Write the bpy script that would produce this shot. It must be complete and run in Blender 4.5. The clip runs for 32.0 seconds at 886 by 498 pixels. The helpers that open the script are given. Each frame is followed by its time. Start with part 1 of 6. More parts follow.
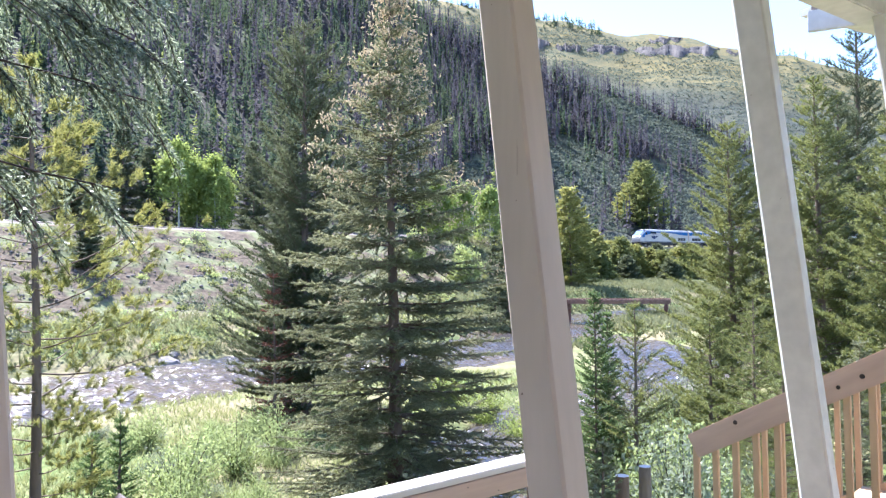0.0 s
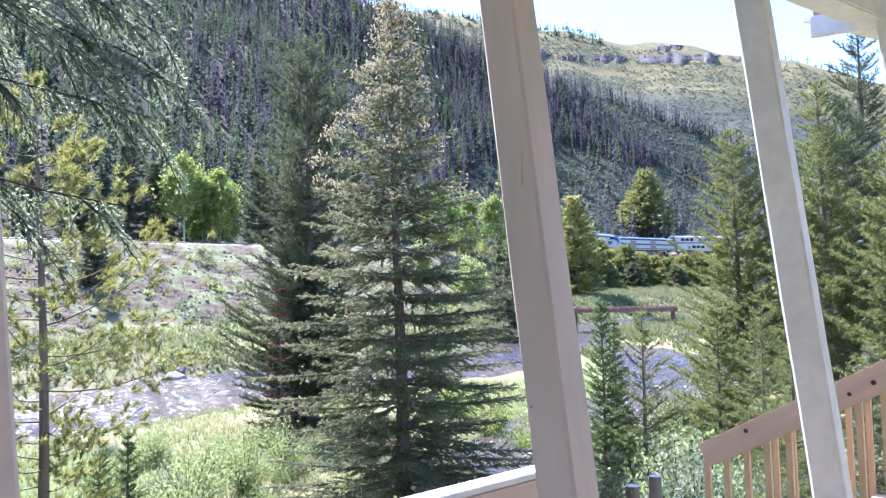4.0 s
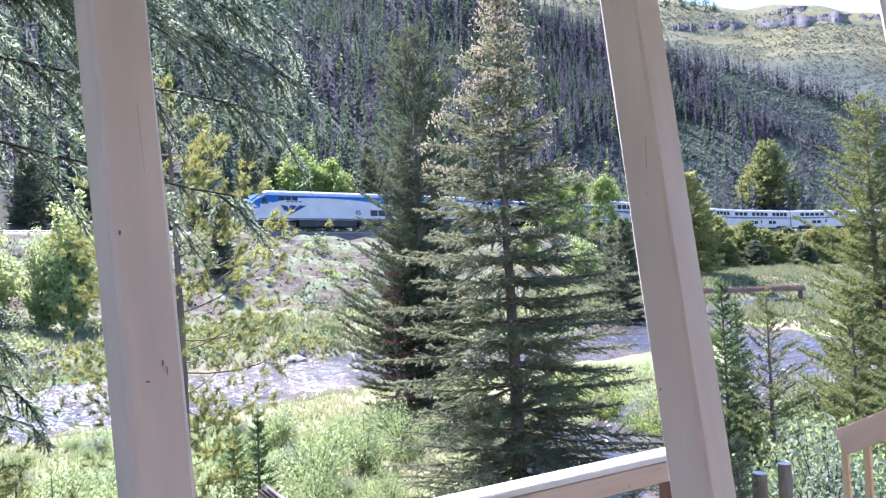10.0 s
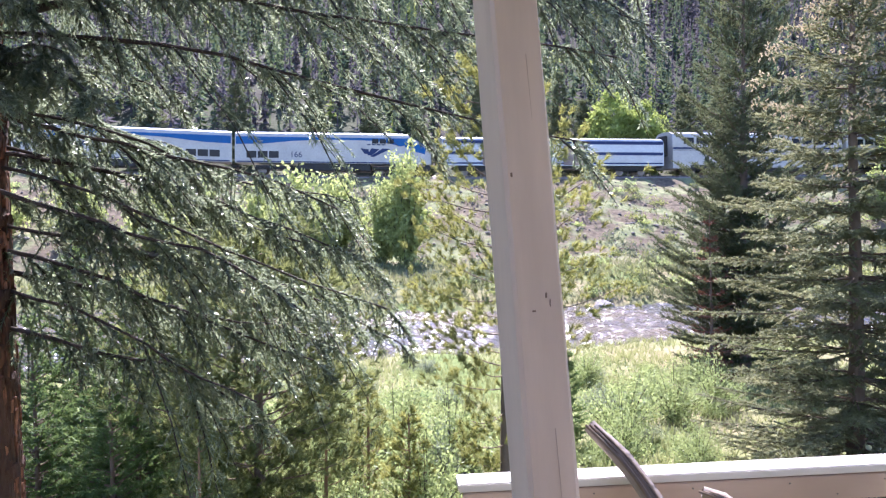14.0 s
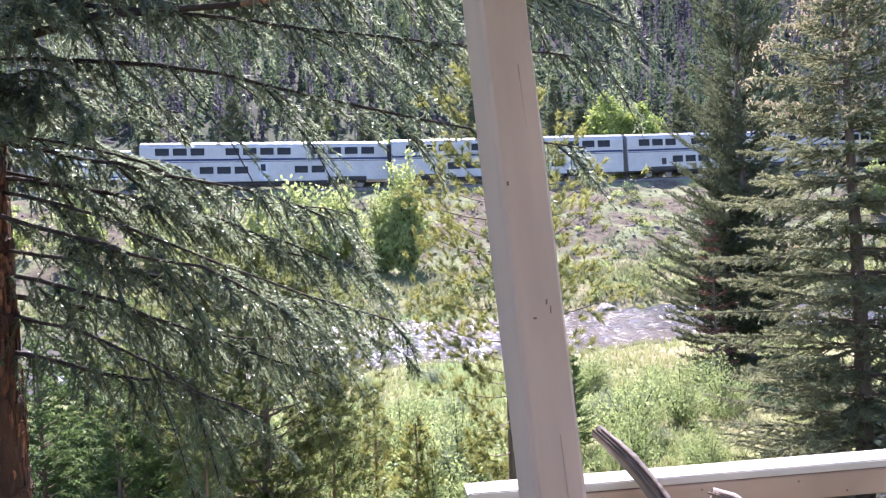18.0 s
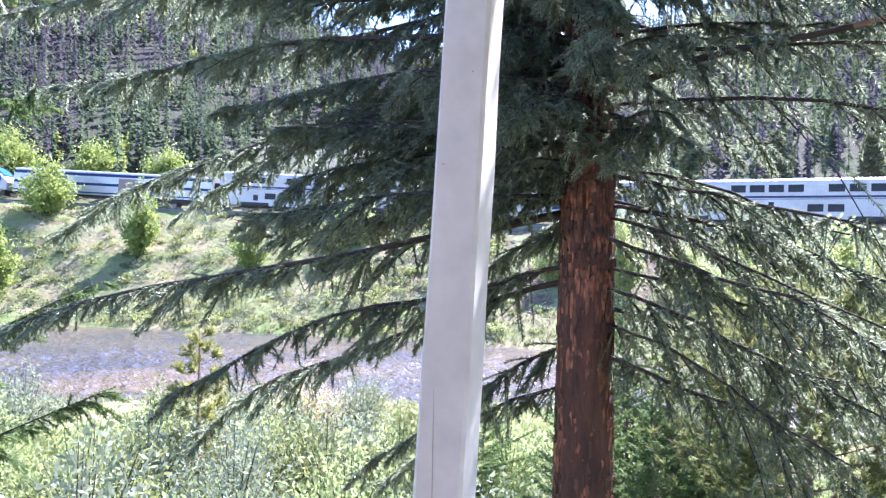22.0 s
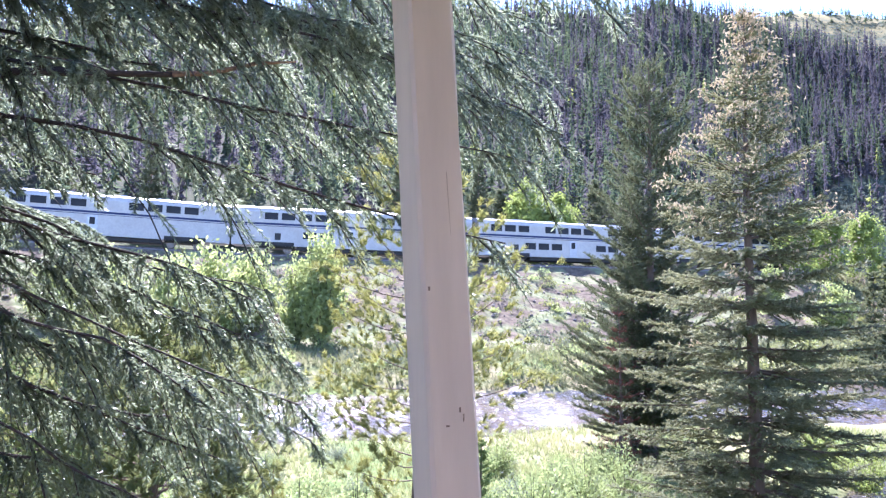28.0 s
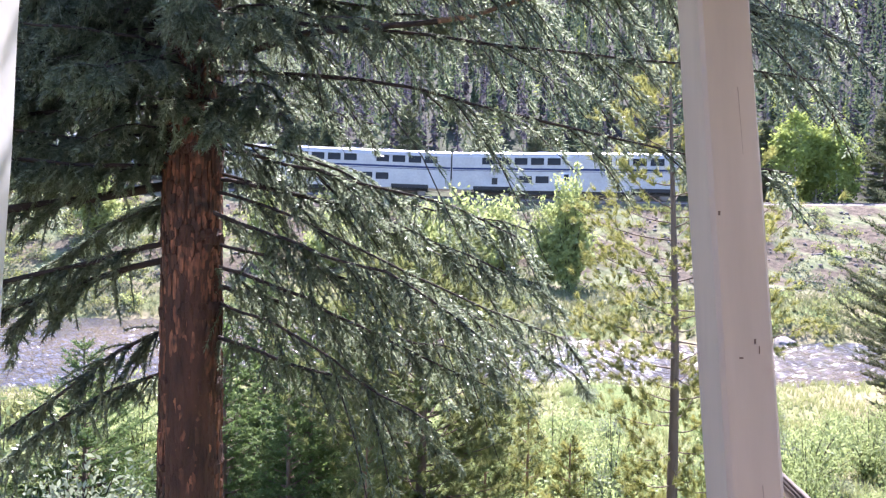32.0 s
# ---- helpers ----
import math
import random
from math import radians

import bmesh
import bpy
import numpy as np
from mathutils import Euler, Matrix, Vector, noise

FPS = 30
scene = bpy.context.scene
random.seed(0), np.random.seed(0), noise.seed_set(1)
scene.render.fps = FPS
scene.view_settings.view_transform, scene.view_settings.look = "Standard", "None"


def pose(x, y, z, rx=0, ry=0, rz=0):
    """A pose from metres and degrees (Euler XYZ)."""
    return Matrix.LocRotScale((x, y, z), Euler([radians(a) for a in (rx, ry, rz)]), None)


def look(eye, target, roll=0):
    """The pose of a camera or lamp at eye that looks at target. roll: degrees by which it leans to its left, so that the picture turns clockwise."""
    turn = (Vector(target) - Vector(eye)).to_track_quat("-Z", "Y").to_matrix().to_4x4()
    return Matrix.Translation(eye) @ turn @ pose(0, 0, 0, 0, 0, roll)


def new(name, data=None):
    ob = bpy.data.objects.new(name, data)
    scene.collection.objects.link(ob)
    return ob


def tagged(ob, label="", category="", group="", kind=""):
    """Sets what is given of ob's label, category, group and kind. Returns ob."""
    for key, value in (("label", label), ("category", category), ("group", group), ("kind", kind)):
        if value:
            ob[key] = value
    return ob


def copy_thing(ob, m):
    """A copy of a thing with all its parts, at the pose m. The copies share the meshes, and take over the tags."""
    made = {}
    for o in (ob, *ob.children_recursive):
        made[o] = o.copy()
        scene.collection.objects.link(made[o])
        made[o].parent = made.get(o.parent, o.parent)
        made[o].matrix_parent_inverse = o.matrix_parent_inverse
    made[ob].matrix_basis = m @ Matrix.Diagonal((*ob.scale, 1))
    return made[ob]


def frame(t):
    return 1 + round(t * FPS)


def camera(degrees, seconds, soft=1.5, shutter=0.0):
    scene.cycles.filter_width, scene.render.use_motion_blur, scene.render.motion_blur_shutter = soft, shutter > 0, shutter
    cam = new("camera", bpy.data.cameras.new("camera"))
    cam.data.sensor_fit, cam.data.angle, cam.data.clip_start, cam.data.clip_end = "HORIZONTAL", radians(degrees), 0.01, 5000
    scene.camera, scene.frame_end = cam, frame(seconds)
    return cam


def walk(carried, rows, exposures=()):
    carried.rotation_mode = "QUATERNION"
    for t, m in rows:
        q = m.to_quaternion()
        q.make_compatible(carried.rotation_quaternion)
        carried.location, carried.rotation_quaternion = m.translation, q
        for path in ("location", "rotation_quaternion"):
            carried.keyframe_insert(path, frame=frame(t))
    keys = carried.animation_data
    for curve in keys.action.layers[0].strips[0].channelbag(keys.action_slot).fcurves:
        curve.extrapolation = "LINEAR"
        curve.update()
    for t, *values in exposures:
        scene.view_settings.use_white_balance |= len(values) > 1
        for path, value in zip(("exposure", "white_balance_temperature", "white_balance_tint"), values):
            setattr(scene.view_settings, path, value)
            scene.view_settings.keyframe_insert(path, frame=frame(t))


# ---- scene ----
cam = camera(63.4, 32.0, soft=1.3, shutter=0.0)

PATH = [
    (0, (0.140, 0.016, 1.497), (5.012, 8.743, 1.816), -0.80),
    (0.5, (0.149, 0.029, 1.497), (5.090, 8.715, 1.869), -0.95),
    (1, (0.146, 0.023, 1.500), (5.092, 8.705, 1.894), -1.60),
    (1.5, (0.146, 0.022, 1.501), (5.121, 8.687, 1.918), -1.78),
    (2, (0.146, 0.023, 1.497), (5.136, 8.678, 1.921), -1.78),
    (2.5, (0.151, 0.030, 1.501), (5.087, 8.716, 1.944), -1.86),
    (4.5, (0.141, 0.023, 1.501), (4.941, 8.782, 1.974), -1.62),
    (5, (0.140, 0.022, 1.503), (4.935, 8.783, 2.004), -1.57),
    (5.5, (0.135, 0.015, 1.504), (4.852, 8.813, 2.089), -1.63),
    (6, (0.139, 0.021, 1.504), (4.844, 8.825, 2.097), -1.29),
    (6.5, (0.136, 0.019, 1.504), (4.864, 8.809, 2.120), -1.12),
    (7, (0.136, 0.020, 1.504), (4.883, 8.799, 2.131), -1.22),
    (7.5, (0.140, 0.025, 1.503), (4.833, 8.835, 2.112), -1.07),
    (8, (0.134, 0.020, 1.503), (4.834, 8.824, 2.125), -0.98),
    (8.5, (0.132, 0.020, 1.502), (4.788, 8.850, 2.109), -1.21),
    (9, (0.130, 0.020, 1.502), (4.653, 8.921, 2.053), -1.14),
    (9.5, (0.118, 0.010, 1.506), (4.376, 9.042, 2.044), -1.91),
    (10, (0.100, 0.008, 1.505), (3.536, 9.395, 1.805), -2.74),
    (10.5, (0.083, -0.003, 1.503), (2.986, 9.562, 1.814), -2.74),
    (11, (0.068, -0.007, 1.496), (2.068, 9.791, 1.415), -3.12),
    (11.5, (0.045, -0.020, 1.491), (1.217, 9.902, 1.065), -1.45),
    (12, (0.028, 0.007, 1.494), (0.761, 9.972, 1.091), -0.55),
    (12.5, (0.009, -0.028, 1.503), (0.315, 9.962, 1.170), 0.29),
    (13, (-0.000, 0.000, 1.500), (0.000, 9.999, 1.369), 0.14),
    (13.5, (-0.003, -0.006, 1.502), (-0.162, 9.992, 1.348), -0.08),
    (14, (-0.013, -0.006, 1.502), (-0.746, 9.962, 1.189), -1.23),
    (14.5, (-0.029, -0.013, 1.503), (-1.716, 9.835, 1.096), -2.46),
    (15, (-0.030, -0.008, 1.506), (-1.580, 9.869, 1.302), -1.59),
    (15.5, (-0.013, -0.021, 1.512), (-0.869, 9.942, 1.566), -1.38),
    (17.5, (-0.007, -0.016, 1.506), (-0.671, 9.961, 1.369), -2.93),
    (18, (-0.009, -0.014, 1.505), (-0.755, 9.956, 1.315), -3.18),
    (18.5, (-0.019, -0.014, 1.507), (-1.139, 9.921, 1.332), -3.15),
    (19, (-0.068, -0.017, 1.516), (-2.772, 9.605, 1.182), -3.31),
    (19.5, (-0.103, -0.056, 1.495), (-4.593, 8.878, 1.610), -1.62),
    (20, (-0.118, -0.146, 1.487), (-6.348, 7.629, 2.337), -0.65),
    (20.5, (-0.138, -0.197, 1.480), (-7.650, 6.361, 2.235), 0.86),
    (21, (-0.165, -0.199, 1.475), (-8.207, 5.699, 2.214), 1.54),
    (21.5, (-0.164, -0.203, 1.465), (-8.270, 5.610, 2.178), 1.99),
    (22, (-0.156, -0.172, 1.468), (-7.194, 6.919, 1.905), 1.50),
    (22.5, (-0.121, -0.103, 1.504), (-5.564, 8.285, 1.594), -2.20),
    (23, (-0.111, -0.052, 1.544), (-3.868, 9.212, 1.781), -0.03),
    (23.5, (-0.075, -0.056, 1.543), (-2.480, 9.625, 2.241), -0.10),
    (24, (-0.042, -0.060, 1.542), (-1.224, 9.833, 2.392), 0.62),
    (24.5, (-0.031, -0.035, 1.557), (-0.601, 9.915, 2.373), 0.02),
    (25, (-0.029, -0.016, 1.561), (-0.015, 9.946, 2.430), 0.82),
    (25.5, (-0.027, 0.005, 1.559), (0.167, 9.968, 2.390), 0.79),
    (27.5, (-0.016, -0.018, 1.549), (0.317, 9.945, 2.339), 0.71),
    (28, (-0.013, -0.017, 1.552), (0.407, 9.940, 2.377), 0.55),
    (28.5, (-0.013, -0.020, 1.551), (0.288, 9.945, 2.331), 0.60),
    (29, (-0.014, -0.014, 1.550), (0.314, 9.952, 2.305), 0.34),
    (29.5, (-0.013, -0.016, 1.551), (0.320, 9.951, 2.294), 0.66),
    (30, (-0.015, -0.025, 1.548), (0.246, 9.949, 2.216), 0.94),
    (30.5, (-0.014, -0.019, 1.547), (0.247, 9.958, 2.170), 0.22),
    (31, (-0.021, -0.022, 1.547), (0.010, 9.960, 2.143), 0.32),
    (31.5, (-0.037, -0.011, 1.537), (-0.838, 9.943, 2.077), -0.32),
    (32, (-0.069, -0.022, 1.523), (-3.003, 9.538, 1.539), 0.48),
]
EXPOSURES = [(0, 2.2, 5600, 17), (4, 2.25, 5350, 22), (9, 2.25, 5250, 26), (11, 2.3, 5500, 24), (13, 2.2, 5750, 25), (19, 2.1, 5800, 26), (20, 1.95, 5600, 20), (21, 2.6, 5350, 28), (23, 2.65, 5600, 24), (25, 2.5, 5400, 28), (28, 2.5, 5400, 28), (32, 2.35, 5750, 27)]
walk(cam, [(t, look(eye, target, roll)) for t, eye, target, roll in PATH], EXPOSURES)

# ---- light: high summer sun ahead of the porch, clear sky ----
SUN_AZ, SUN_EL = -9.0, 54.0
world = bpy.data.worlds.new("sky")
scene.world = world
world.use_nodes = True
wn = world.node_tree.nodes
sky = wn.new("ShaderNodeTexSky")
sky.sky_type = "NISHITA"
sky.sun_disc = False
sky.sun_elevation = radians(SUN_EL)
sky.sun_rotation = radians(SUN_AZ)
sky.altitude = 2400
sky.dust_density = 1.5
wn["Background"].inputs["Strength"].default_value = 0.13
world.node_tree.links.new(sky.outputs[0], wn["Background"].inputs["Color"])
sun_dir = Vector((math.sin(radians(SUN_AZ)) * math.cos(radians(SUN_EL)), math.cos(radians(SUN_AZ)) * math.cos(radians(SUN_EL)), math.sin(radians(SUN_EL))))
sun = new("sun", bpy.data.lights.new("sun", "SUN"))
sun.data.energy, sun.data.angle, sun.data.color = 4.6, radians(0.53), (1.0, 0.95, 0.86)
sun.matrix_world = look(sun_dir * 50, (0, 0, 0))

# ---- materials ----
def material(name):
    m = bpy.data.materials.new(name)
    m.use_nodes = True
    return m, m.node_tree.nodes, m.node_tree.links


def mix_rgb(n, l, fac, a, b):
    x = n.new("ShaderNodeMix")
    x.data_type = "RGBA"
    for sock, val in ((x.inputs[0], fac), (x.inputs[6], a), (x.inputs[7], b)):
        if hasattr(val, "links"):
            l.new(val, sock)
        else:
            sock.default_value = val if not isinstance(val, tuple) else (*val, 1)
    return x.outputs[2]


def noise_fac(n, l, scale, detail=4, lo=0.35, hi=0.65, coord="Object", stretch=None):
    tc = n.new("ShaderNodeTexCoord")
    vec = tc.outputs[coord]
    if stretch:
        mp = n.new("ShaderNodeMapping")
        mp.inputs["Scale"].default_value = stretch
        l.new(vec, mp.inputs[0])
        vec = mp.outputs[0]
    t = n.new("ShaderNodeTexNoise")
    t.inputs["Scale"].default_value = scale
    t.inputs["Detail"].default_value = detail
    l.new(vec, t.inputs["Vector"])
    r = n.new("ShaderNodeMapRange")
    r.inputs[1].default_value, r.inputs[2].default_value = lo, hi
    l.new(t.outputs[0], r.inputs[0])
    return r.outputs[0], t.outputs[0]


def bump(n, l, height, strength, distance, target):
    b = n.new("ShaderNodeBump")
    b.inputs["Strength"].default_value = strength
    b.inputs["Distance"].default_value = distance
    l.new(height, b.inputs["Height"])
    l.new(b.outputs[0], target)


def surface(name, a, b, scale, rough=0.7, metal=0.0, bump_s=0.2, bump_d=0.01, fine=None, stretch=None, dirt=None, spec=0.5):
    """Two-tone surface with coarse patches, fine grain and relief."""
    m, n, l = material(name)
    p = n["Principled BSDF"]
    f, raw = noise_fac(n, l, scale, 5, stretch=stretch)
    col = mix_rgb(n, l, f, a, b)
    f2, raw2 = noise_fac(n, l, fine or scale * 9, 6, 0.3, 0.7, stretch=stretch)
    dark = tuple(c * 0.62 for c in a)
    amt = n.new("ShaderNodeMath")
    amt.operation = "MULTIPLY"
    l.new(f2, amt.inputs[0])
    amt.inputs[1].default_value = 0.45
    col = mix_rgb(n, l, amt.outputs[0], col, dark)
    if dirt:
        f3, _ = noise_fac(n, l, scale * 0.37, 3, 0.55, 0.72)
        col = mix_rgb(n, l, f3, col, dirt)
    l.new(col, p.inputs["Base Color"])
    p.inputs["Roughness"].default_value = rough
    p.inputs["Metallic"].default_value = metal
    p.inputs["Specular IOR Level"].default_value = spec
    bump(n, l, raw2, bump_s, bump_d, p.inputs["Normal"])
    return m


def foliage(name, a, b, c, trans=0.4, rough=0.5, patch=0.6, gloss=0.03):
    """Needles and leaves: light shines through; colour varies clump by clump and blade by blade."""
    m, n, l = material(name)
    out = n["Material Output"]
    n.remove(n["Principled BSDF"])
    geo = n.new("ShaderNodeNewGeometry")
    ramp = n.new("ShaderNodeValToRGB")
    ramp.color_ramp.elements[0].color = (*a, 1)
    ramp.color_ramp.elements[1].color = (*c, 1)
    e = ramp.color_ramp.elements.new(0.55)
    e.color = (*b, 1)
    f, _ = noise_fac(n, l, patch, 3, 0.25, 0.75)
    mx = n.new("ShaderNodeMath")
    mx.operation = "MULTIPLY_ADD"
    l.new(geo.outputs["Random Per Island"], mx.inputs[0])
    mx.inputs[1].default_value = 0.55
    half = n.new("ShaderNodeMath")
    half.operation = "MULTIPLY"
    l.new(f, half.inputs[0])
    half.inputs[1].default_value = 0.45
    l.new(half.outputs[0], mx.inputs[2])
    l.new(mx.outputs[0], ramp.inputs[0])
    d = n.new("ShaderNodeBsdfDiffuse")
    t = n.new("ShaderNodeBsdfTranslucent")
    g = n.new("ShaderNodeBsdfGlossy")
    g.inputs["Roughness"].default_value = rough
    g.inputs["Color"].default_value = (0.8, 0.8, 0.8, 1)
    l.new(ramp.outputs[0], d.inputs[0])
    tint = mix_rgb(n, l, 0.5, ramp.outputs[0], tuple(min(1, x * 1.7) for x in c))
    l.new(tint, t.inputs[0])
    s1 = n.new("ShaderNodeMixShader")
    s1.inputs[0].default_value = trans
    l.new(d.outputs[0], s1.inputs[1])
    l.new(t.outputs[0], s1.inputs[2])
    s2 = n.new("ShaderNodeMixShader")
    s2.inputs[0].default_value = gloss
    l.new(s1.outputs[0], s2.inputs[1])
    l.new(g.outputs[0], s2.inputs[2])
    l.new(s2.outputs[0], out.inputs[0])
    return m


M = {
    # pinkish beige here includes warm light bounced off the deck
    "post": surface("painted_post", (0.67, 0.58, 0.52), (0.60, 0.52, 0.46), 3.0, 0.55, bump_s=0.35, bump_d=0.004, fine=18, stretch=(1, 1, 0.12), dirt=(0.50, 0.42, 0.36)),
    "white": surface("white_paint", (0.78, 0.77, 0.74), (0.70, 0.69, 0.66), 2.0, 0.5, bump_s=0.25, bump_d=0.003, fine=20),
    "deck": surface("weathered_deck", (0.34, 0.27, 0.21), (0.26, 0.20, 0.15), 2.0, 0.8, bump_s=0.4, bump_d=0.004, fine=30, stretch=(0.15, 1, 1)),
    "rail": surface("sawn_rail", (0.56, 0.40, 0.31), (0.47, 0.33, 0.25), 2.5, 0.7, bump_s=0.4, bump_d=0.004, fine=26, stretch=(0.15, 1, 1), dirt=(0.36, 0.25, 0.19)),
    "cap": surface("bleached_rail_cap", (0.66, 0.60, 0.54), (0.56, 0.50, 0.45), 2.5, 0.65, bump_s=0.3, bump_d=0.004, fine=24, stretch=(0.15, 1, 1)),
    "redpost": surface("stained_post", (0.16, 0.07, 0.05), (0.11, 0.05, 0.04), 3, 0.7),
    "stair": surface("stair_lumber", (0.55, 0.38, 0.23), (0.45, 0.30, 0.18), 3, 0.65, bump_s=0.4, bump_d=0.004, fine=30, stretch=(1, 1, 0.2), dirt=(0.34, 0.22, 0.13)),
    "driftwood": surface("driftwood", (0.30, 0.24, 0.21), (0.19, 0.15, 0.13), 8, 0.85, bump_s=0.8, bump_d=0.01, fine=40, stretch=(0.1, 1, 1)),
    "bark_red": surface("bark_fissure", (0.12, 0.056, 0.037), (0.05, 0.028, 0.021), 16, 0.95, bump_s=1.0, bump_d=0.04, fine=45, stretch=(1, 1, 0.3)),
    "bark": surface("grey_bark", (0.20, 0.14, 0.10), (0.12, 0.085, 0.065), 7, 0.9, bump_s=1.0, bump_d=0.02, fine=22, stretch=(1, 1, 0.3)),
    "bark_orange": surface("lodgepole_bark", (0.28, 0.17, 0.10), (0.17, 0.11, 0.075), 6, 0.9, bump_s=1.0, bump_d=0.02, fine=22, stretch=(1, 1, 0.3)),
    "twig": surface("twig", (0.060, 0.042, 0.034), (0.036, 0.027, 0.023), 9, 0.95),
    "aspen_bark": surface("aspen_bark", (0.50, 0.48, 0.40), (0.32, 0.31, 0.26), 4, 0.8),
    "spruce": foliage("spruce_needles", (0.028, 0.042, 0.020), (0.100, 0.124, 0.056), (0.45, 0.43, 0.24), 0.40, gloss=0.04),
    # near-black to pale: shade and sunlit highlights are put into the needle colours
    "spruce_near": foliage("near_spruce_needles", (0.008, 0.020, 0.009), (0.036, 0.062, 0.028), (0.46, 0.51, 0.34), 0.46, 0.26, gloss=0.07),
    "spruce_green": foliage("young_spruce_needles", (0.020, 0.047, 0.017), (0.064, 0.118, 0.036), (0.20, 0.265, 0.085), 0.42),
    "cones": foliage("spruce_cones", (0.30, 0.21, 0.12), (0.52, 0.39, 0.24), (0.66, 0.54, 0.37), 0.3),
    "pine": foliage("pine_needles", (0.06, 0.085, 0.025), (0.16, 0.185, 0.05), (0.36, 0.33, 0.10), 0.45),
    "pine_olive": foliage("olive_pine_needles", (0.035, 0.058, 0.02), (0.105, 0.135, 0.045), (0.28, 0.285, 0.105), 0.45),
    "pine_dark": foliage("dark_pine_needles", (0.018, 0.031, 0.016), (0.056, 0.078, 0.040), (0.19, 0.20, 0.10), 0.36),
    "pine_mid": foliage("mid_pine_needles", (0.035, 0.060, 0.020), (0.105, 0.135, 0.042), (0.31, 0.31, 0.10), 0.4, gloss=0.03),
    "aspen": foliage("aspen_leaves", (0.10, 0.15, 0.03), (0.19, 0.25, 0.055), (0.31, 0.35, 0.10), 0.45),
    "willow": foliage("willow_leaves", (0.12, 0.165, 0.06), (0.22, 0.28, 0.10), (0.34, 0.38, 0.16), 0.5),
    "willow_tall": foliage("tall_willow_leaves", (0.14, 0.175, 0.058), (0.25, 0.30, 0.10), (0.37, 0.40, 0.155), 0.5),
    "sage": foliage("grey_green_leaves", (0.10, 0.125, 0.08), (0.175, 0.205, 0.13), (0.27, 0.30, 0.19), 0.4),
    "bank_sage": foliage("bank_brush_leaves", (0.055, 0.068, 0.042), (0.105, 0.122, 0.072), (0.18, 0.19, 0.115), 0.35),
    "grass": foliage("meadow_grass", (0.11, 0.155, 0.045), (0.20, 0.245, 0.08), (0.34, 0.33, 0.16), 0.45, patch=0.25),
    "bench_grass": foliage("bench_grass", (0.075, 0.105, 0.04), (0.135, 0.16, 0.065), (0.25, 0.235, 0.125), 0.4, patch=0.15),
    "dead": foliage("red_dead_needles", (0.09, 0.04, 0.028), (0.15, 0.065, 0.042), (0.22, 0.10, 0.06), 0.2),
    # far conifer colours are lifted and blued to stand in for valley haze
    "far_green": foliage("far_conifers", (0.042, 0.060, 0.052), (0.070, 0.098, 0.068), (0.15, 0.185, 0.085), 0.28, patch=0.02, gloss=0.0),
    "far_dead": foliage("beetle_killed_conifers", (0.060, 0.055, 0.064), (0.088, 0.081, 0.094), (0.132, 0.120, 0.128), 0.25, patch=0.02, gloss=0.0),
    "far_bright": foliage("far_young_trees", (0.13, 0.17, 0.045), (0.22, 0.26, 0.075), (0.32, 0.34, 0.12), 0.4, patch=0.02, gloss=0.0),
    "sagebrush": foliage("sagebrush_leaves", (0.045, 0.058, 0.050), (0.095, 0.112, 0.09), (0.19, 0.21, 0.15), 0.3, gloss=0.0),
    "train_white": surface("train_silver", (0.45, 0.43, 0.41), (0.38, 0.36, 0.345), 0.6, 0.45, 0.1, 0.05, 0.01, spec=0.5),
    "train_blue": surface("train_blue", (0.008, 0.10, 0.30), (0.007, 0.085, 0.26), 0.6, 0.35, 0.0, 0.05, 0.01, spec=0.15),
    "train_navy": surface("train_navy", (0.02, 0.035, 0.11), (0.018, 0.03, 0.09), 0.6, 0.4, 0.0, 0.05, 0.01, spec=0.15),
    "train_grey": surface("train_stainless", (0.42, 0.43, 0.46), (0.36, 0.37, 0.40), 0.6, 0.4, 0.5, 0.05, 0.01),
    "train_door": surface("train_brown_door", (0.24, 0.17, 0.15), (0.19, 0.14, 0.12), 1.5, 0.6),
    "dark": surface("underframe_black", (0.03, 0.028, 0.027), (0.018, 0.017, 0.017), 2, 0.7),
    "steel": surface("rail_steel", (0.22, 0.19, 0.17), (0.15, 0.12, 0.10), 2, 0.5, 0.6),
    "tie": surface("tie_timber", (0.13, 0.10, 0.085), (0.09, 0.07, 0.06), 3, 0.9),
    "scar": surface("nail_scar", (0.24, 0.18, 0.15), (0.18, 0.13, 0.11), 9, 0.9),
    "check": surface("paint_check", (0.50, 0.42, 0.37), (0.44, 0.37, 0.32), 9, 0.9),
    "scree": surface("bank_scree", (0.25, 0.21, 0.185), (0.16, 0.132, 0.118), 0.7, 0.95, bump_s=0.8, bump_d=0.03),
    "rock": surface("grey_rock", (0.27, 0.24, 0.22), (0.18, 0.16, 0.15), 3, 0.9, bump_s=0.8, bump_d=0.03),
    "cliff": surface("cliff_rock", (0.125, 0.105, 0.095), (0.08, 0.07, 0.065), 0.15, 0.9, bump_s=0.8, bump_d=0.5),
    "bridge": surface("bridge_timber", (0.30, 0.18, 0.13), (0.20, 0.12, 0.09), 2, 0.85),
    "siding": surface("house_siding", (0.60, 0.52, 0.44), (0.53, 0.46, 0.39), 1.2, 0.7),
    "roofing": surface("roof_shingle", (0.14, 0.12, 0.11), (0.10, 0.09, 0.08), 4, 0.9),
}


